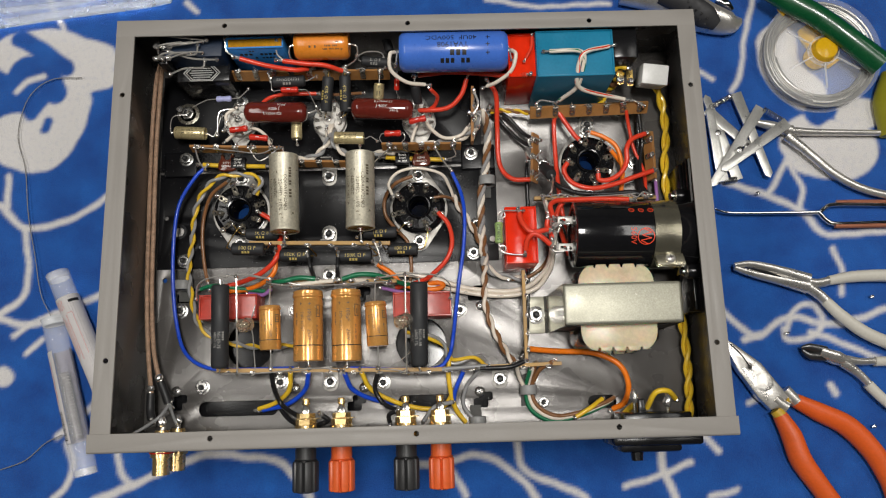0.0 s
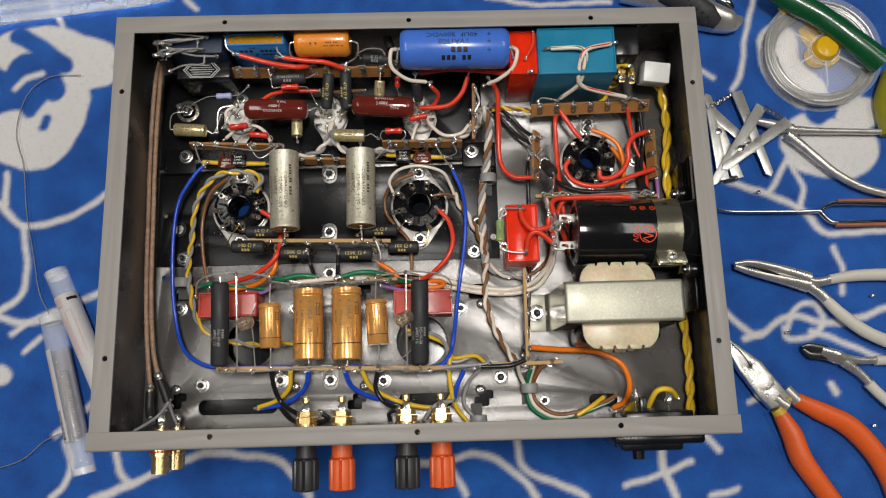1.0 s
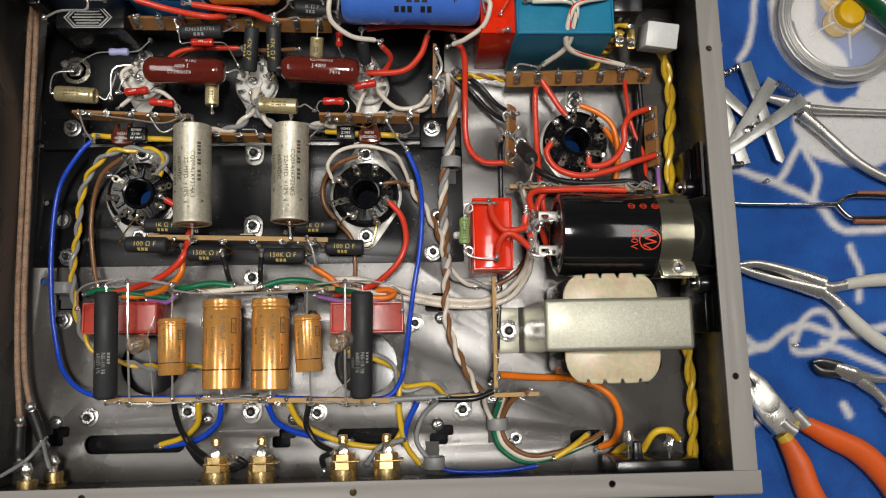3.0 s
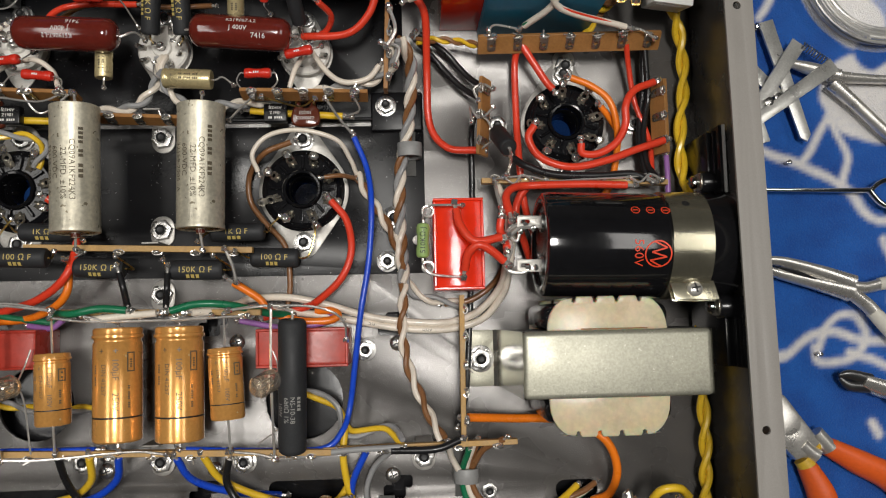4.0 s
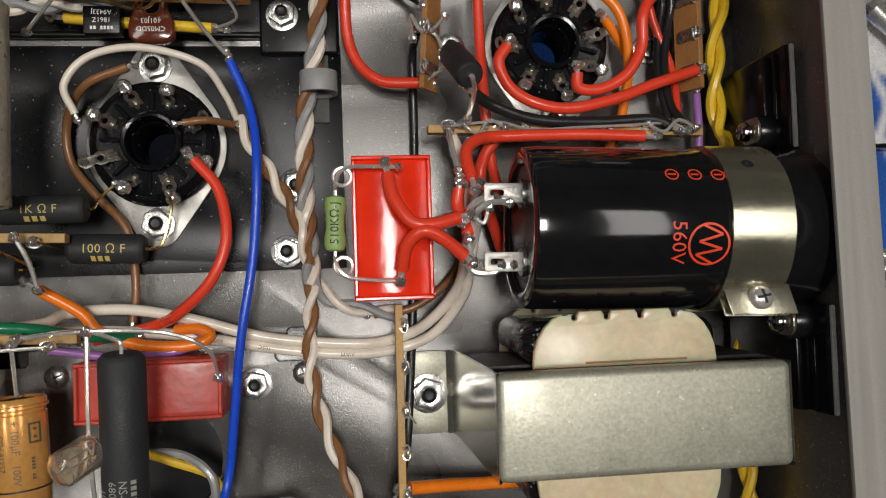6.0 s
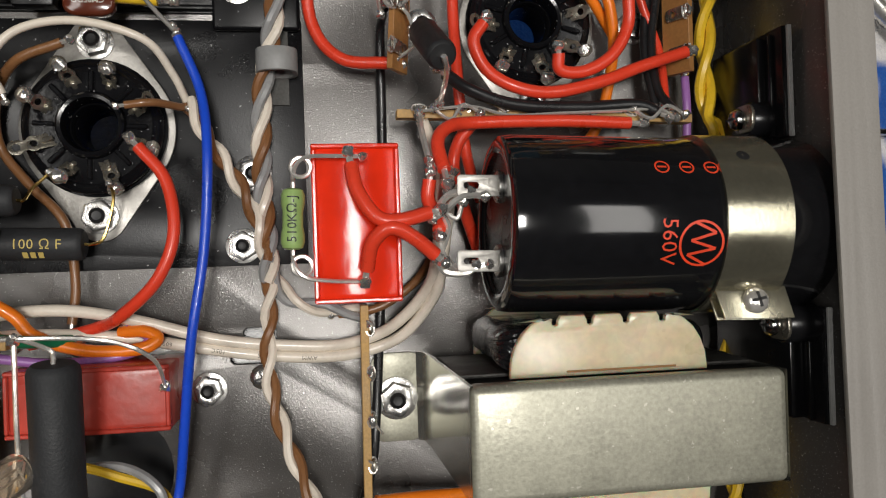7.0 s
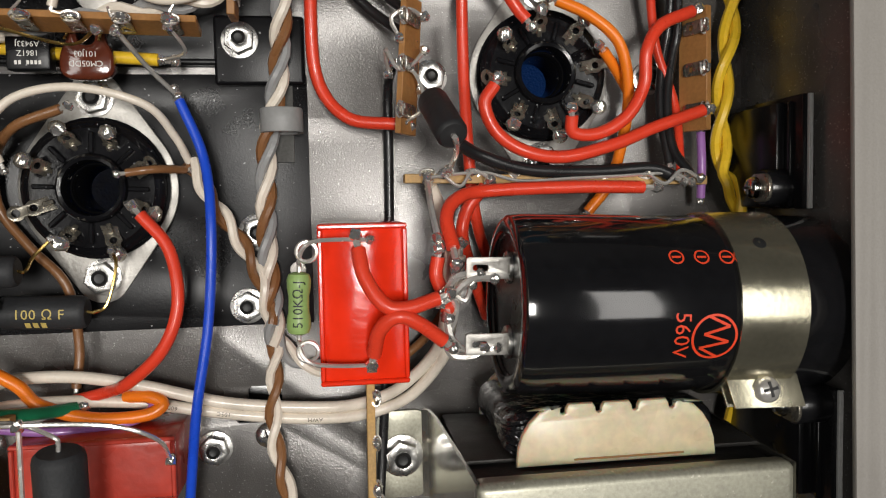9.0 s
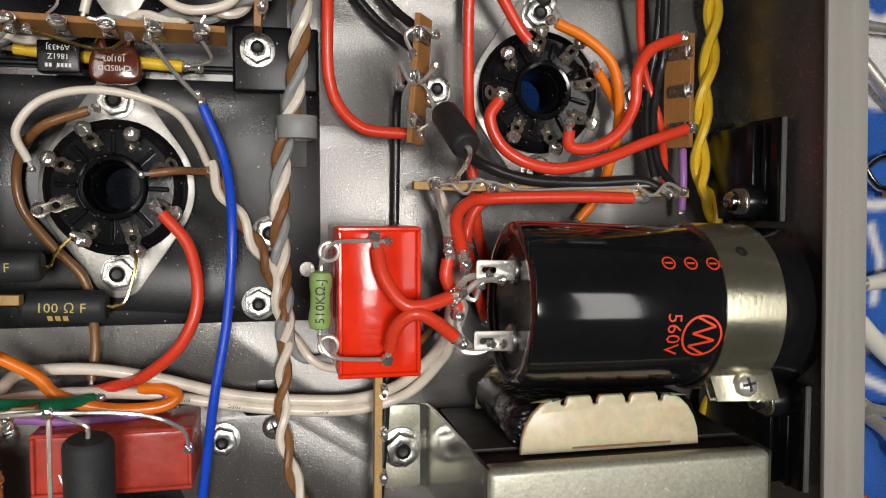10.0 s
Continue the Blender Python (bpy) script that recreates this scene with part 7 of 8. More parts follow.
def mains_inlet():
    q = (141.6, -10.7, 30)
    t = thing("mains_inlet", (138, Y0, 8), "black plastic mains inlet with fuse drawer and tinned blades", "mains inlet")
    part("flange", box((52, 7, 36), (0, -3.5, 20), 2), BLACK_PLASTIC, t)
    part("shroud", box((36, 9, 24), (-3, -6.5, 20), 2), BLACK_PLASTIC, t)
    part("fuse_cap", lathe([(-16, 0), (-16, 3.4), (-10, 3.8), (-10, 0)], 12, axis="Y", at=(-10, 0, 24)), BLACK_PLASTIC, t)
    part("body", box((40, 10, 28), (2, 6.5, 18), 1.2), BLACK_PLASTIC, t)
    for x, h in ((-10, 15), (9.5, 12)):
        part("blade", moved(plate([rounded(-1.7, 0, 1.7, h, 1.0, 3), circle(0, h - 3, 0.8, 10)], 0.8, 0.1), Matrix.Translation((x, 10, 26)) @ pose(0, 0, 0, 0, 55, 0)), LUG, t)
        bm = bmesh.new()
        blob(bm, (x, 10 + h - 4, 27), 2.6, (0.9, 1.5, 0.9))
        part("solder_joint", bm, SOLDER, t)
    part("spade_sleeve", box((4, 9, 5), (-6, 15, 26), 0.6), BLACK_PLASTIC, t)


mains_inlet()

wire([(36.0, 1.9, 4), (43.1, -1.8, 4), (60.1, -2.9, 4), (77.2, -2.1, 4), (88.1, -0.4, 5)], 1.1, W_BLUE, "thin blue wire lying along the front lip", 1)
# ---- tools on the blanket ----
TOOL_STEEL = mat("satin_tool_steel", (0.70, 0.675, 0.63), 0.30, 0.75, 0.18, 60, 900, 0.15)
DIP_WHITE = mat("white_vinyl_grip", (0.66, 0.63, 0.55), 0.35, 0, 0.06, 40, 500, 0.05)
DIP_ORANGE = mat("orange_vinyl_grip", (0.80, 0.125, 0.02), 0.4, 0, 0.08, 40, 500, 0.06)
DIP_YELLOW = mat("yellow_grip_collar", (0.66, 0.42, 0.04), 0.4)
COPPER = mat("copper_grip", (0.42, 0.16, 0.09), 0.4, 0.4)
GREEN_GRIP = mat("green_plastic_grip", (0.006, 0.085, 0.028), 0.3, 0, 0.1, 40, 500, 0.05, coat=0.3)
YELLOW_PLASTIC = mat("yellow_plastic", (0.80, 0.46, 0.01), 0.3, 0, 0.06, 60, 500, 0.04)
OLIVE = mat("olive_plastic", (0.30, 0.28, 0.02), 0.4, 0, 0.08, 60, 500, 0.05)
COIL = mat("dull_solder_wire", (0.56, 0.545, 0.51), 0.42, 0.85, 0.15, 300, 900, 0.1)
ALU = mat("bright_aluminium", (0.70, 0.69, 0.65), 0.34, 0.7, 0.16, 80, 900, 0.25)
RUBBER = mat("black_rubber_grip", (0.03, 0.03, 0.032), 0.6, 0, 0.2, 90, 700, 0.3)


def rel(base, *pts):
    return [Vector(p) - Vector(base) for p in pts]


def limb(t, name, pts, r, m, flat=0.6, base=(0, 0, 0), label=""):
    return part(name, sweep(spline(rel(base, *pts), 8), r, 14, flat=flat), m, t, label)


def taper(*rs):
    def f(t):
        k = t * (len(rs) - 1)
        i = min(int(k), len(rs) - 2)
        return rs[i] + (rs[i + 1] - rs[i]) * (k - i)
    return f


def flat_piece(t, name, base, ring, z, h, m, bevel=1.0):
    return part(name, plate([[(p[0] - base[0], p[1] - base[1]) for p in ring]], h, bevel, z - base[2]), m, t)


def needle_pliers():
    b = (265.0, 20.4, -115)
    t = thing("needle_nose_pliers", b, "needle-nose pliers with orange grips and yellow collars, lying shut", "pliers")
    ring = [(237.6, 53.2, -104), (241.3, 50.5, -104), (260.0, 35.6, -104), (274.4, 15.7, -104), (278.2, 10.5, -104), (271.0, 3.9, -104), (265.6, 2.3, -104), (257.4, 11.1, -104), (244.2, 31.7, -104), (237.8, 46.2, -104)]
    bm = plate([[(p[0] - b[0], p[1] - b[1]) for p in ring][::-1], circle(((252.3, 33.6, -104))[0] - b[0], ((252.3, 33.6, -104))[1] - b[1], 2.6, 14)], 9, 1.6, 2)
    part("jaw", bm, TOOL_STEEL, t)
    p = (261.6, 22.1, -104)
    part("pivot", lathe([(0, 0), (0, 7.5), (0.6, 7.3), (0.9, 6), (0.9, 0)], 24, axis="Z", at=(p[0] - b[0], p[1] - b[1], 10.4)), TOOL_STEEL, t)
    limb(t, "jaw_split", [(237.8, 52.3, -103.6), (246.1, 43.3, -103.6), (251.4, 34.5, -103.6)], 0.5, NUT_DARK, 0.4, b)
    limb(t, "shank", [(269.3, 9.0, -107), (274.1, 4.6, -107), (278.1, 1.9, -107)], 5, TOOL_STEEL, 0.8, b)
    limb(t, "shank", [(277.9, 15.6, -107), (282.6, 10.3, -107), (286.4, 5.9, -107)], 5, TOOL_STEEL, 0.8, b)
    limb(t, "collar", [(269.7, 0.4, -108), (275.0, -6.6, -108)], taper(4.6, 5.8), DIP_YELLOW, 0.8, b)
    limb(t, "collar", [(279.5, 10.4, -108), (289.5, 5.9, -108)], taper(4.6, 5.8), DIP_YELLOW, 0.8, b)
    limb(t, "grip", [(272.7, -3.5, -108), (279.8, -18.6, -108), (285.4, -37.6, -108), (296.9, -56.6, -108), (307.7, -73.3, -108)], taper(5.8, 8.2, 8.8, 8.2, 8), DIP_ORANGE, 0.75, b)
    limb(t, "grip", [(284.9, 7.7, -108), (303.4, -2.2, -108), (323.7, -13.4, -108), (340.7, -32.9, -108), (350.8, -54.0, -108), (355.0, -70.5, -108)], taper(5.8, 8, 8.8, 8.4, 8, 8), DIP_ORANGE, 0.75, b)


def bent_pliers():
    b = (314.2, 99.7, -115)
    t = thing("bent_nose_pliers", b, "bent-nose pliers with cream grips", "pliers")
    limb(t, "jaw", [(249.0, 114.4, -108), (263.0, 114.9, -108), (284.9, 108.7, -108), (306.5, 100.3, -108)], taper(2.4, 3.2, 4.6, 6.6), TOOL_STEEL, 0.7, b)
    limb(t, "jaw", [(249.6, 112.7, -109), (262.7, 107.7, -109), (284.6, 101.6, -109), (306.4, 95.5, -109)], taper(2.4, 3.2, 4.4, 6.2), TOOL_STEEL, 0.7, b)
    # a dark strip between the jaws paints the shade of their gap
    limb(t, "jaw_gap_shade", [(259.3, 111.7, -105), (272.4, 107.7, -105), (284.0, 103.7, -105)], taper(0.4, 1.6, 0.4), NUT_DARK, 0.3, b)
    limb(t, "shank", [(304.2, 99.9, -108), (313.0, 97.9, -108), (324.4, 99.8, -108)], 4.2, TOOL_STEEL, 0.7, b)
    limb(t, "shank", [(303.9, 96.8, -108), (314.1, 88.8, -108), (320.1, 82.3, -108)], 4.2, TOOL_STEEL, 0.7, b)
    limb(t, "grip", [(322.6, 99.9, -108), (342.7, 102.5, -108), (369.7, 102.6, -108), (391.8, 100.1, -108)], taper(4.2, 5, 5.4, 5.4), DIP_WHITE, 0.8, b)
    limb(t, "grip", [(318.1, 84.2, -108), (329.9, 71.3, -108), (346.0, 58.3, -108), (364.7, 49.0, -108), (383.7, 42.3, -108)], taper(4.2, 5, 5.2, 5.4, 5.4), DIP_WHITE, 0.8, b)


def side_cutters():
    b = (333.5, 36.1, -115)
    t = thing("side_cutters", b, "small side cutters with cream grips and dark jaws", "cutters")
    limb(t, "jaw", [(295.1, 47.4, -108), (301.3, 47.7, -108), (313.3, 44.3, -108)], taper(1.2, 3.6, 4.5), mat("blackened_jaw", (0.12, 0.12, 0.12), 0.35, 0.8), 0.7, b)
    limb(t, "jaw", [(296.2, 45.7, -109), (302.3, 41.1, -109), (314.1, 39.9, -109)], taper(1.2, 3.2, 4.0), bpy.data.materials["blackened_jaw"], 0.7, b)
    limb(t, "joint", [(308.8, 43.5, -108), (321.5, 38.8, -108), (329.8, 35.0, -108)], taper(5.4, 6.4, 4.6), TOOL_STEEL, 0.6, b)
    limb(t, "shank", [(325.7, 37.8, -108), (338.7, 35.6, -108), (352.7, 35.3, -108)], taper(4.4, 3.4, 3), TOOL_STEEL, 0.7, b)
    limb(t, "shank", [(326.3, 35.1, -108), (337.5, 26.1, -108), (345.1, 17.2, -108)], taper(4.4, 3.4, 3), TOOL_STEEL, 0.7, b)
    limb(t, "grip", [(351.0, 35.3, -108), (365.0, 34.9, -108), (382.3, 32.2, -108)], 4.2, DIP_WHITE, 0.8, b)
    limb(t, "grip", [(343.5, 18.1, -108), (351.1, 9.3, -108), (362.2, -1.7, -108)], 4.2, DIP_WHITE, 0.8, b)


def tweezers():
    b = (325.6, 157.4, -115)
    t = thing("cross_lock_tweezers", b, "cross-locking steel tweezers with copper-coloured grips", "tweezers")
    limb(t, "tip", [(238.7, 161.2, -110), (252.1, 157.9, -110), (291.0, 156.7, -110), (323.1, 156.2, -110)], taper(0.7, 1.2, 1.4, 1.8), CHROME, 0.8, b)
    limb(t, "arm", [(323.0, 155.8, -110), (329.6, 160.8, -110), (337.6, 162.4, -110), (360.4, 161.7, -110), (401.4, 159.5, -110)], 1.8, CHROME, 0.8, b)
    limb(t, "arm", [(323.0, 155.8, -110), (328.2, 149.5, -110), (334.7, 146.5, -110), (358.4, 146.2, -110), (399.6, 146.4, -110)], 1.8, CHROME, 0.8, b)
    limb(t, "grip", [(337.8, 164.3, -110), (360.7, 164.1, -110), (401.8, 162.4, -110)], 1.8, COPPER, 0.8, b)
    limb(t, "grip", [(334.4, 144.2, -110), (358.1, 143.9, -110), (399.2, 143.6, -110)], 1.8, COPPER, 0.8, b)


def silver_pliers():
    b = (319.2, 223.5, -115)
    t = thing("long_forceps", b, "polished steel pliers with long bare handles", "pliers")
    limb(t, "nose", [(275.7, 235.0, -109), (289.3, 231.2, -109), (307.4, 225.7, -109)], taper(2.2, 4, 5), TOOL_STEEL, 0.8, b)
    limb(t, "handle", [(305.1, 225.8, -109), (325.9, 224.1, -109), (353.8, 222.8, -109), (400.2, 220.8, -109)], taper(4, 3, 2.6, 2.6), TOOL_STEEL, 0.8, b)
    limb(t, "handle", [(303.3, 221.9, -109), (319.3, 206.8, -109), (340.1, 186.8, -109), (361.5, 174.2, -109), (392.5, 165.2, -109)], taper(4.4, 3.6, 3.4, 3.4, 3.4), TOOL_STEEL, 0.9, b)


def heat_clip(piv, a1, a2, z):
    """A sprung aluminium clip: two crossed flat arms, a rivet and a coil spring."""
    b = (piv[0], piv[1], CLOTH_Z + 0.5)
    t = thing("heat_sink_clip", b, "sprung aluminium heat-sink clip with a coil spring", "clip", "heat-sink clips")
    alu = ALU
    for k, (p, q) in enumerate((a1, a2)):
        p, q = Vector(p[:2]), Vector(q[:2])
        d = (q - p).normalized()
        n = Vector((-d.y, d.x))
        w = 4.2
        ring = [p + n * w, p - n * w, q - n * w * 0.7, q + d * 3, q + n * w * 0.7]
        part("arm", plate([[(v.x - b[0], v.y - b[1]) for v in ring][::-1]], 2.0, 0.4, z - b[2] + 2.3 * k), alu, t)
    part("rivet", lathe([(0, 0), (0, 2.6), (5.2, 2.6), (5.6, 1.6), (5.6, 0)], 16, axis="Z", at=(0, 0, z - b[2])), STEEL, t)
    p, q = Vector((*a1[0][:2], z + 2)), Vector((*a2[0][:2], z + 2))
    p, q = p.lerp(q, 0.1) - Vector(b), q.lerp(p, 0.1) - Vector(b)
    axis = (q - p).normalized()
    u = axis.orthogonal().normalized()
    v = axis.cross(u)
    pts = [p.lerp(q, k / 90) + (u * math.cos(k * 0.75) + v * math.sin(k * 0.75)) * 2.1 for k in range(91)]
    part("spring", sweep(pts, 0.45, 5), STEEL, t)


needle_pliers()
bent_pliers()
side_cutters()
tweezers()
silver_pliers()
heat_clip((261.5, 209.2, -108), ((283.4, 245.8, -108), (238.6, 182.5, -108)), ((303.0, 231.4, -108), (248.0, 194.2, -108)), -108)
heat_clip((270.3, 213.5, -113), ((240.6, 247.6, -113), (277.0, 210.3, -113)), ((265.5, 260.3, -113), (285.6, 189.7, -113)), -113.5)
heat_clip((247.1, 226.0, -113), ((260.6, 186.6, -113), (241.5, 257.5, -113)), ((247.9, 185.0, -113), (242.3, 245.0, -113)), -113.8)


WHITE_HAZE = see_through(mat("hazy_plastic", (0.86, 0.86, 0.85), 0.12, 0.0, 0.02, 60, 400, 0.03), 0.32)


def solder_spool():
    b = (336.4, 290.4, -115)
    t = thing("solder_spool", b, "clear plastic spool holding coils of solder wire", "spool")
    R = 48.5
    for z in (2, 16):
        part("disc", plate([circle(0, 0, R, 64), circle(0, 0, 10.8, 24)], 1.0, 0.2, z), CLEAR, t)
    for k in range(6):
        m = pose(0, 0, 0, 0, 0, 60 * k + 28)
        part("spoke", moved(box((22, 1.3, 1.8), (22, 0, 18.2), 0.4), m), WHITE_HAZE, t)
    part("hub", lathe([(15, 11.2), (15, 12.2), (20, 12.2), (20, 11.2), (15, 11.2)], 30, axis="Z"), WHITE_HAZE, t)
    pts = []
    for k in range(8 * 40):
        a = 2 * math.pi * k / 40
        r = 34 + 12 * abs(math.sin(k * 0.0091)) + 0.5 * math.sin(k * 0.11)
        pts.append(Vector((r * math.cos(a), r * math.sin(a), 4 + 11 * ((k * 0.37) % 40) / 40)))
    part("solder_coil", sweep(pts, 0.9, 6), COIL, t, "dull silver coils of solder wire")
    pts = []
    for k in range(8 * 40):
        a = 2 * math.pi * k / 40 + 0.4
        r = 45.5 - 7.5 * abs(math.sin(k * 0.0133)) + 0.4 * math.sin(k * 0.13)
        pts.append(Vector((r * math.cos(a), r * math.sin(a), 13.5 - 10 * ((k * 0.29) % 40) / 40)))
    part("solder_coil", sweep(pts, 0.9, 6), COIL, t, "dull silver coils of solder wire")
    y = thing("yellow_handle", (b[0], b[1], CLOTH_Z + 1), "yellow plastic screwdriver handle under the spool", "handle")
    limb(y, "handle", [(328.7, 318.1, -112), (338.9, 302.3, -112), (351.0, 284.0, -112)], taper(5, 8, 8, 8, 6), YELLOW_PLASTIC, 0.8, (b[0], b[1], CLOTH_Z + 1))
    part("stud", lathe([(2, 0), (2, 10.2), (20.5, 10.0), (22.6, 8.8), (23.6, 6.0), (24.0, 0)], 28, axis="Z"), YELLOW_PLASTIC, y)


solder_spool()


def green_tool():
    b = (344.7, 301.5, -90)
    t = thing("green_cutters", (b[0], b[1], CLOTH_Z), "pliers with dark green grips lying over the spool", "pliers")
    base = (b[0], b[1], CLOTH_Z)
    limb(t, "grip", [(294.4, 344.7, -92), (310.8, 330.3, -90), (331.4, 315.0, -88), (351.2, 295.4, -86), (375.6, 271.5, -86)], taper(9, 9.5, 9, 9, 10), GREEN_GRIP, 0.7, base)
    limb(t, "spring_ring", [(304.7, 337.4, -98), (306.6, 329.7, -98), (309.9, 324.9, -98)], 4, YELLOW_PLASTIC, 0.8, base)


green_tool()
q = (405.2, 244.5, -112)
o = thing("olive_grip", (q[0], q[1], CLOTH_Z), "olive-yellow plastic tool grip at the spool's side", "tool")
limb(o, "grip", [(396.1, 272.3, -106), (389.0, 247.6, -106), (387.9, 218.2, -106)], taper(9, 12, 9), OLIVE, 0.7, (q[0], q[1], CLOTH_Z))


def wire_stripper():
    b = (249.0, 332.7, -115)
    t = thing("ratchet_tool", b, "silver ratchet tool with a dimpled black grip", "hand tool")
    limb(t, "body", [(174.9, 351.3, -104), (212.7, 342.7, -104), (240.3, 328.3, -104), (263.4, 320.3, -104), (274.0, 322.0, -104)], taper(10, 12, 14, 10, 3), TOOL_STEEL, 0.6, b)
    limb(t, "grip", [(205.9, 344.7, -96), (226.1, 334.3, -95), (240.6, 322.6, -95), (250.1, 315.7, -97)], taper(8, 10, 10, 5), RUBBER, 0.5, b)
    for q in ((227.1, 329.0, -89), (231.5, 325.8, -89), (229.2, 321.4, -89), (235.9, 322.6, -89), (233.5, 317.7, -89), (240.1, 318.5, -89), (237.8, 313.5, -89), (225.6, 333.6, -89)):
        bm = bmesh.new()
        blob(bm, Vector(q) - Vector(b), 0.9, (1, 1, 0.5))
        part("dimple", bm, NUT_DARK, t)
    limb(t, "trim", [(254.9, 342.3, -104), (262.3, 337.4, -103), (267.4, 332.6, -104)], taper(3, 4, 2), CHROME, 0.8, b)


wire_stripper()


TUBE = see_through(mat("tube_plastic", (0.85, 0.87, 0.90), 0.06, 0.0, 0.02, 60, 400, 0.02), 0.16)
FROST = mat("frosted_plug", (0.66, 0.68, 0.70), 0.4, 0, 0.05, 60, 500, 0.05)
PAPER = mat("label_paper", (0.66, 0.63, 0.62), 0.55, 0, 0.06, 60, 500, 0.05)
PAPER_BACK = mat("label_back", (0.30, 0.28, 0.36), 0.6, 0, 0.1, 60, 500, 0.05)


def resistor_tube(p0, p1, label, wrapped):
    """A clear packing tube with end plugs and a printed paper label; wrapped: the label covers the whole upper side."""
    turn, L = axis_frame(p0, p1)
    mid = (Vector(p0) + Vector(p1)) / 2
    t = thing("packing_tube", mid, label, "tube", "packing tubes", turn)
    h, r = L / 2, 8.9
    part("tube", lathe([(-h, r - 0.6), (-h, r), (h, r), (h, r - 0.6), (-h, r - 0.6)], 30), TUBE, t)
    part("end_plug", lathe([(h - 3.5, r - 1.3), (h - 3.5, r - 0.7), (h + 0.4, r - 0.7), (h + 0.8, r), (h + 1.4, r), (h + 1.4, r - 1.3), (h - 3.5, r - 1.3)], 24), WHITE_HAZE, t)
    part("end_plug", lathe([(-h - 1.2, r - 1.6), (-h - 1.2, r), (-h - 0.2, r + 0.2), (-h + 5, r - 0.7), (-h + 5, r - 1.6), (-h - 1.2, r - 1.6)], 24), WHITE_HAZE if wrapped else FROST, t)

    def sheet(x0, x1, w0, w1, rad, m, name):
        bm = bmesh.new()
        n = 14
        cols = [[bm.verts.new((x, rad * math.sin(w), rad * math.cos(w))) for w in [radians(w0 + (w1 - w0) * k / n) for k in range(n + 1)]] for x in (x0, x1)]
        for k in range(n):
            bm.faces.new((cols[0][k], cols[1][k], cols[1][k + 1], cols[0][k + 1]))
        part(name, bm, m, t)
    a0, a1 = -0.29 * L, (0.5 if wrapped else 0.30) * L
    if wrapped:
        sheet(a0, a1, -95, 100, r + 0.05, PAPER, "paper_label")
        bars([(a0 + 5, 2.0, 2.4, 8.6)], on_barrel(r, 0, 34, 0, 0.12), t, INK_BLACK, "maker_mark")
        for k, w in enumerate((-44, -34, -24, -14)):
            bars([(a0 + 6, 0, 9 - k % 2, 0.8), (a0 + 34, 0, 38 - 5 * (k % 3), 0.7)], on_barrel(r, 0, w, 0, 0.12), t, INK_PINK)
        bars([(a0 + 32, 0, 36, 0.35), (a0 + 14, -2.0, 0.35, 4)], on_barrel(r, 0, 18, 0, 0.12), t, INK_PINK)
    else:
        sheet(a0, a1, -112, -14, r + 0.05, PAPER, "paper_label")
        sheet(a0, a1, 80, 240, r - 0.8, PAPER_BACK, "label_inside")
        for k, w in enumerate((-62, -51, -40)):
            bars([(a0 + 26, 0, 36 - 7 * (k % 2), 0.8)], on_barrel(r, 0, w, 0, 0.12), t, INK_PINK)
        bars([(a1 - 3 - 1.35 * k, 0, 0.5 + 0.5 * ((k * 7) % 3 == 0), 5.5) for k in range(17)], on_barrel(r, 0, -46, 0, 0.12), t, INK_BLACK, "bar_marks")
        tape = mat("paper_tape", (0.17, 0.15, 0.15), 0.6, 0, 0.3, 200, 900, 0.2)
        part("contents", lathe([(a0 + 18, 0), (a0 + 18, 3.0), (a1 - 2, 3.0), (a1 - 2, 0)], 12), tape, t)
        rows = bmesh.new()
        for k in range(int((a1 - a0 - 22) / 2.4)):
            sweep([Vector((a0 + 20 + 2.4 * k, -4.5, 2.6)), Vector((a0 + 20 + 2.4 * k, 4.5, 2.6))], 0.5, 6, rows)
        part("taped_leads", rows, TIN, t)
    return t


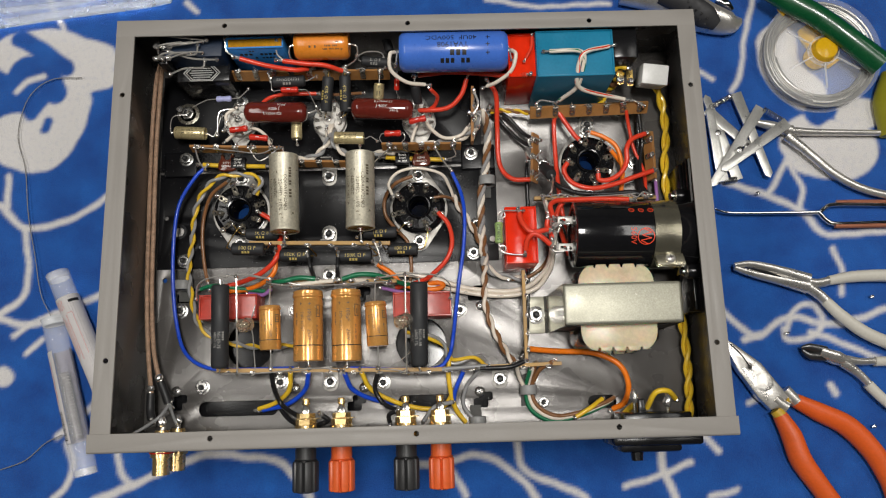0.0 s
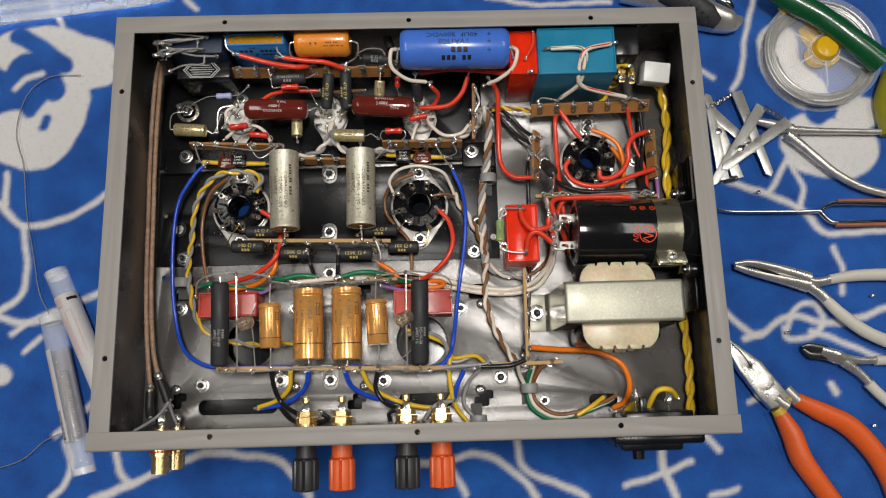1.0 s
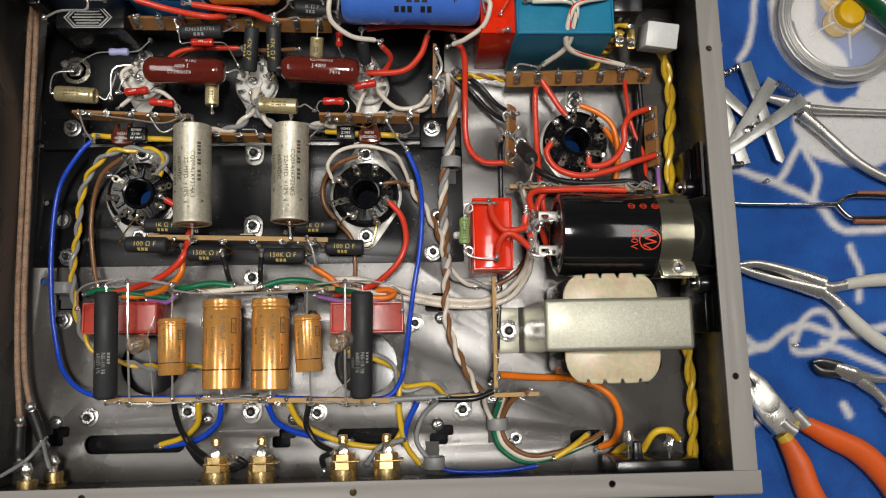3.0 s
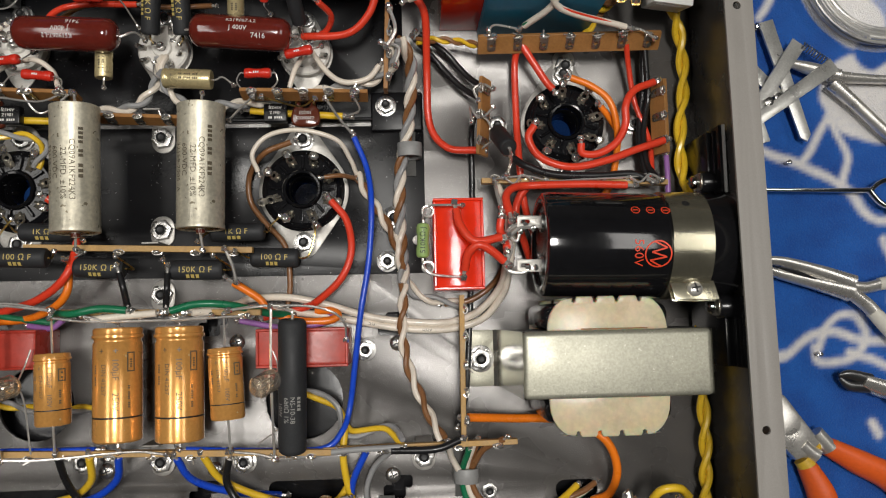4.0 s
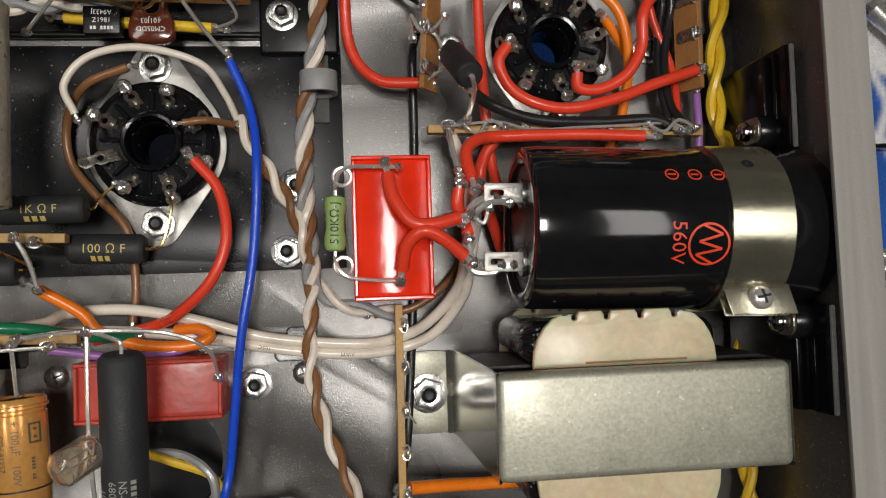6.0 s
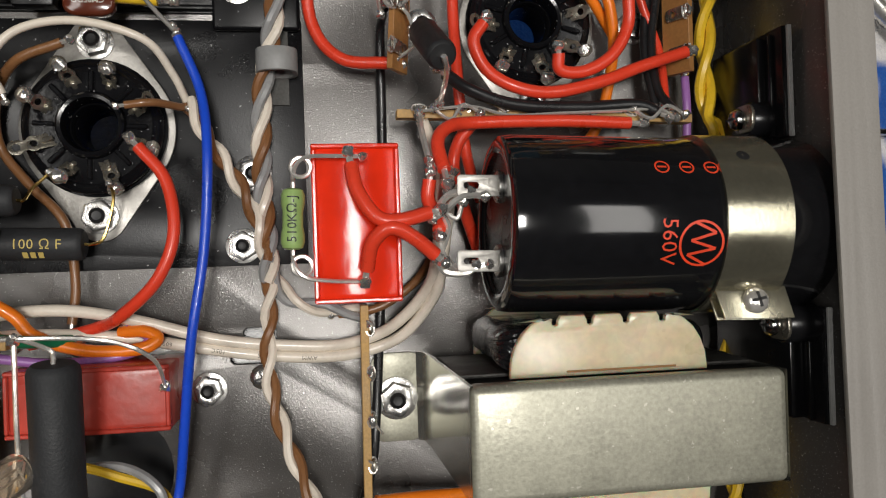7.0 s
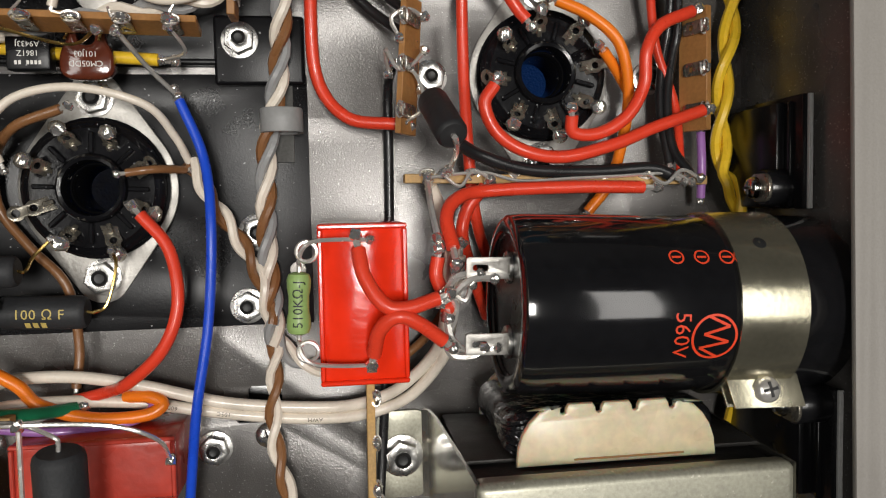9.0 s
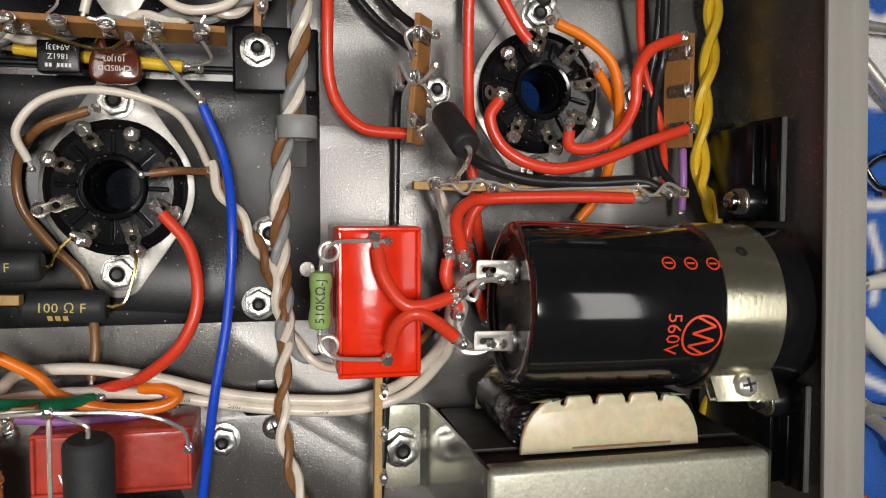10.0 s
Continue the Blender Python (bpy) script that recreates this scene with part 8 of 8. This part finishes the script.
resistor_tube((-293.2, 122.7, -106), (-250.1, 30.5, -106), "clear packing tube wrapped in a white printed label", True)
resistor_tube((-294.0, 86.8, -105), (-261.1, -32.1, -105), "clear packing tube with taped parts inside and a printed label", False)


def storage_lid():
    b = (-294.5, 361.2, -115)
    t = thing("storage_box_lid", b, "translucent plastic storage box corner on the blanket", "box")
    milky = mat("milky_plastic", (0.75, 0.78, 0.82), 0.25, 0, 0.05, 40, 400, 0.05, clear=0.75, ior=1.2)
    ring = [(-384.2, 336.4, -104), (-355.6, 340.1, -104), (-298.1, 347.6, -104), (-235.5, 354.4, -104), (-211.5, 358.8, -104), (-207.1, 373.4, -104), (-388.0, 379.5, -104)]
    flat_piece(t, "panel", b, ring[::-1], -108, 3.0, milky, 1.0)
    limb(t, "edge", [(-384.9, 336.9, -105), (-356.2, 340.6, -105), (-298.6, 348.1, -105), (-235.9, 354.9, -105), (-211.8, 359.4, -105)], 4, milky, 0.9, b)
    limb(t, "edge", [(-384.0, 347.8, -102), (-355.3, 351.0, -102), (-297.6, 356.4, -102), (-269.0, 362.8, -102)], 2.5, milky, 0.9, b)


storage_lid()


def loose_wire(pts, label="thin loose wire offcut lying on the blanket"):
    b = pts[0]
    t = thing("wire_offcut", b, label, "wire", "loose wires")
    part("strand", sweep(spline(rel(b, *pts), 7), 0.38, 6), TIN, t)


loose_wire([(-287.0, 293.2, -113), (-313.0, 291.5, -112), (-331.1, 275.3, -112), (-337.3, 242.9, -112), (-329.0, 213.1, -112), (-323.8, 174.4, -112), (-315.7, 138.7, -112), (-309.0, 108.4, -112), (-297.5, 89.4, -108)])
loose_wire([(-331.2, -28.4, -112), (-312.0, -21.7, -112), (-297.4, -9.3, -112), (-283.1, -3.1, -109)])
for q in ((276.6, 174.6, -113), (288.0, 59.5, -113), (358.7, 86.7, -113), (347.2, -14.3, -113)):
    t = thing("solder_crumb", q, "tiny bright solder crumb on the blanket", "crumb", "solder crumbs")
    bm = bmesh.new()
    blob(bm, (0, 0, 0), 1.3, (1.6, 1, 0.7))
    part("crumb", bm, SOLDER, t)
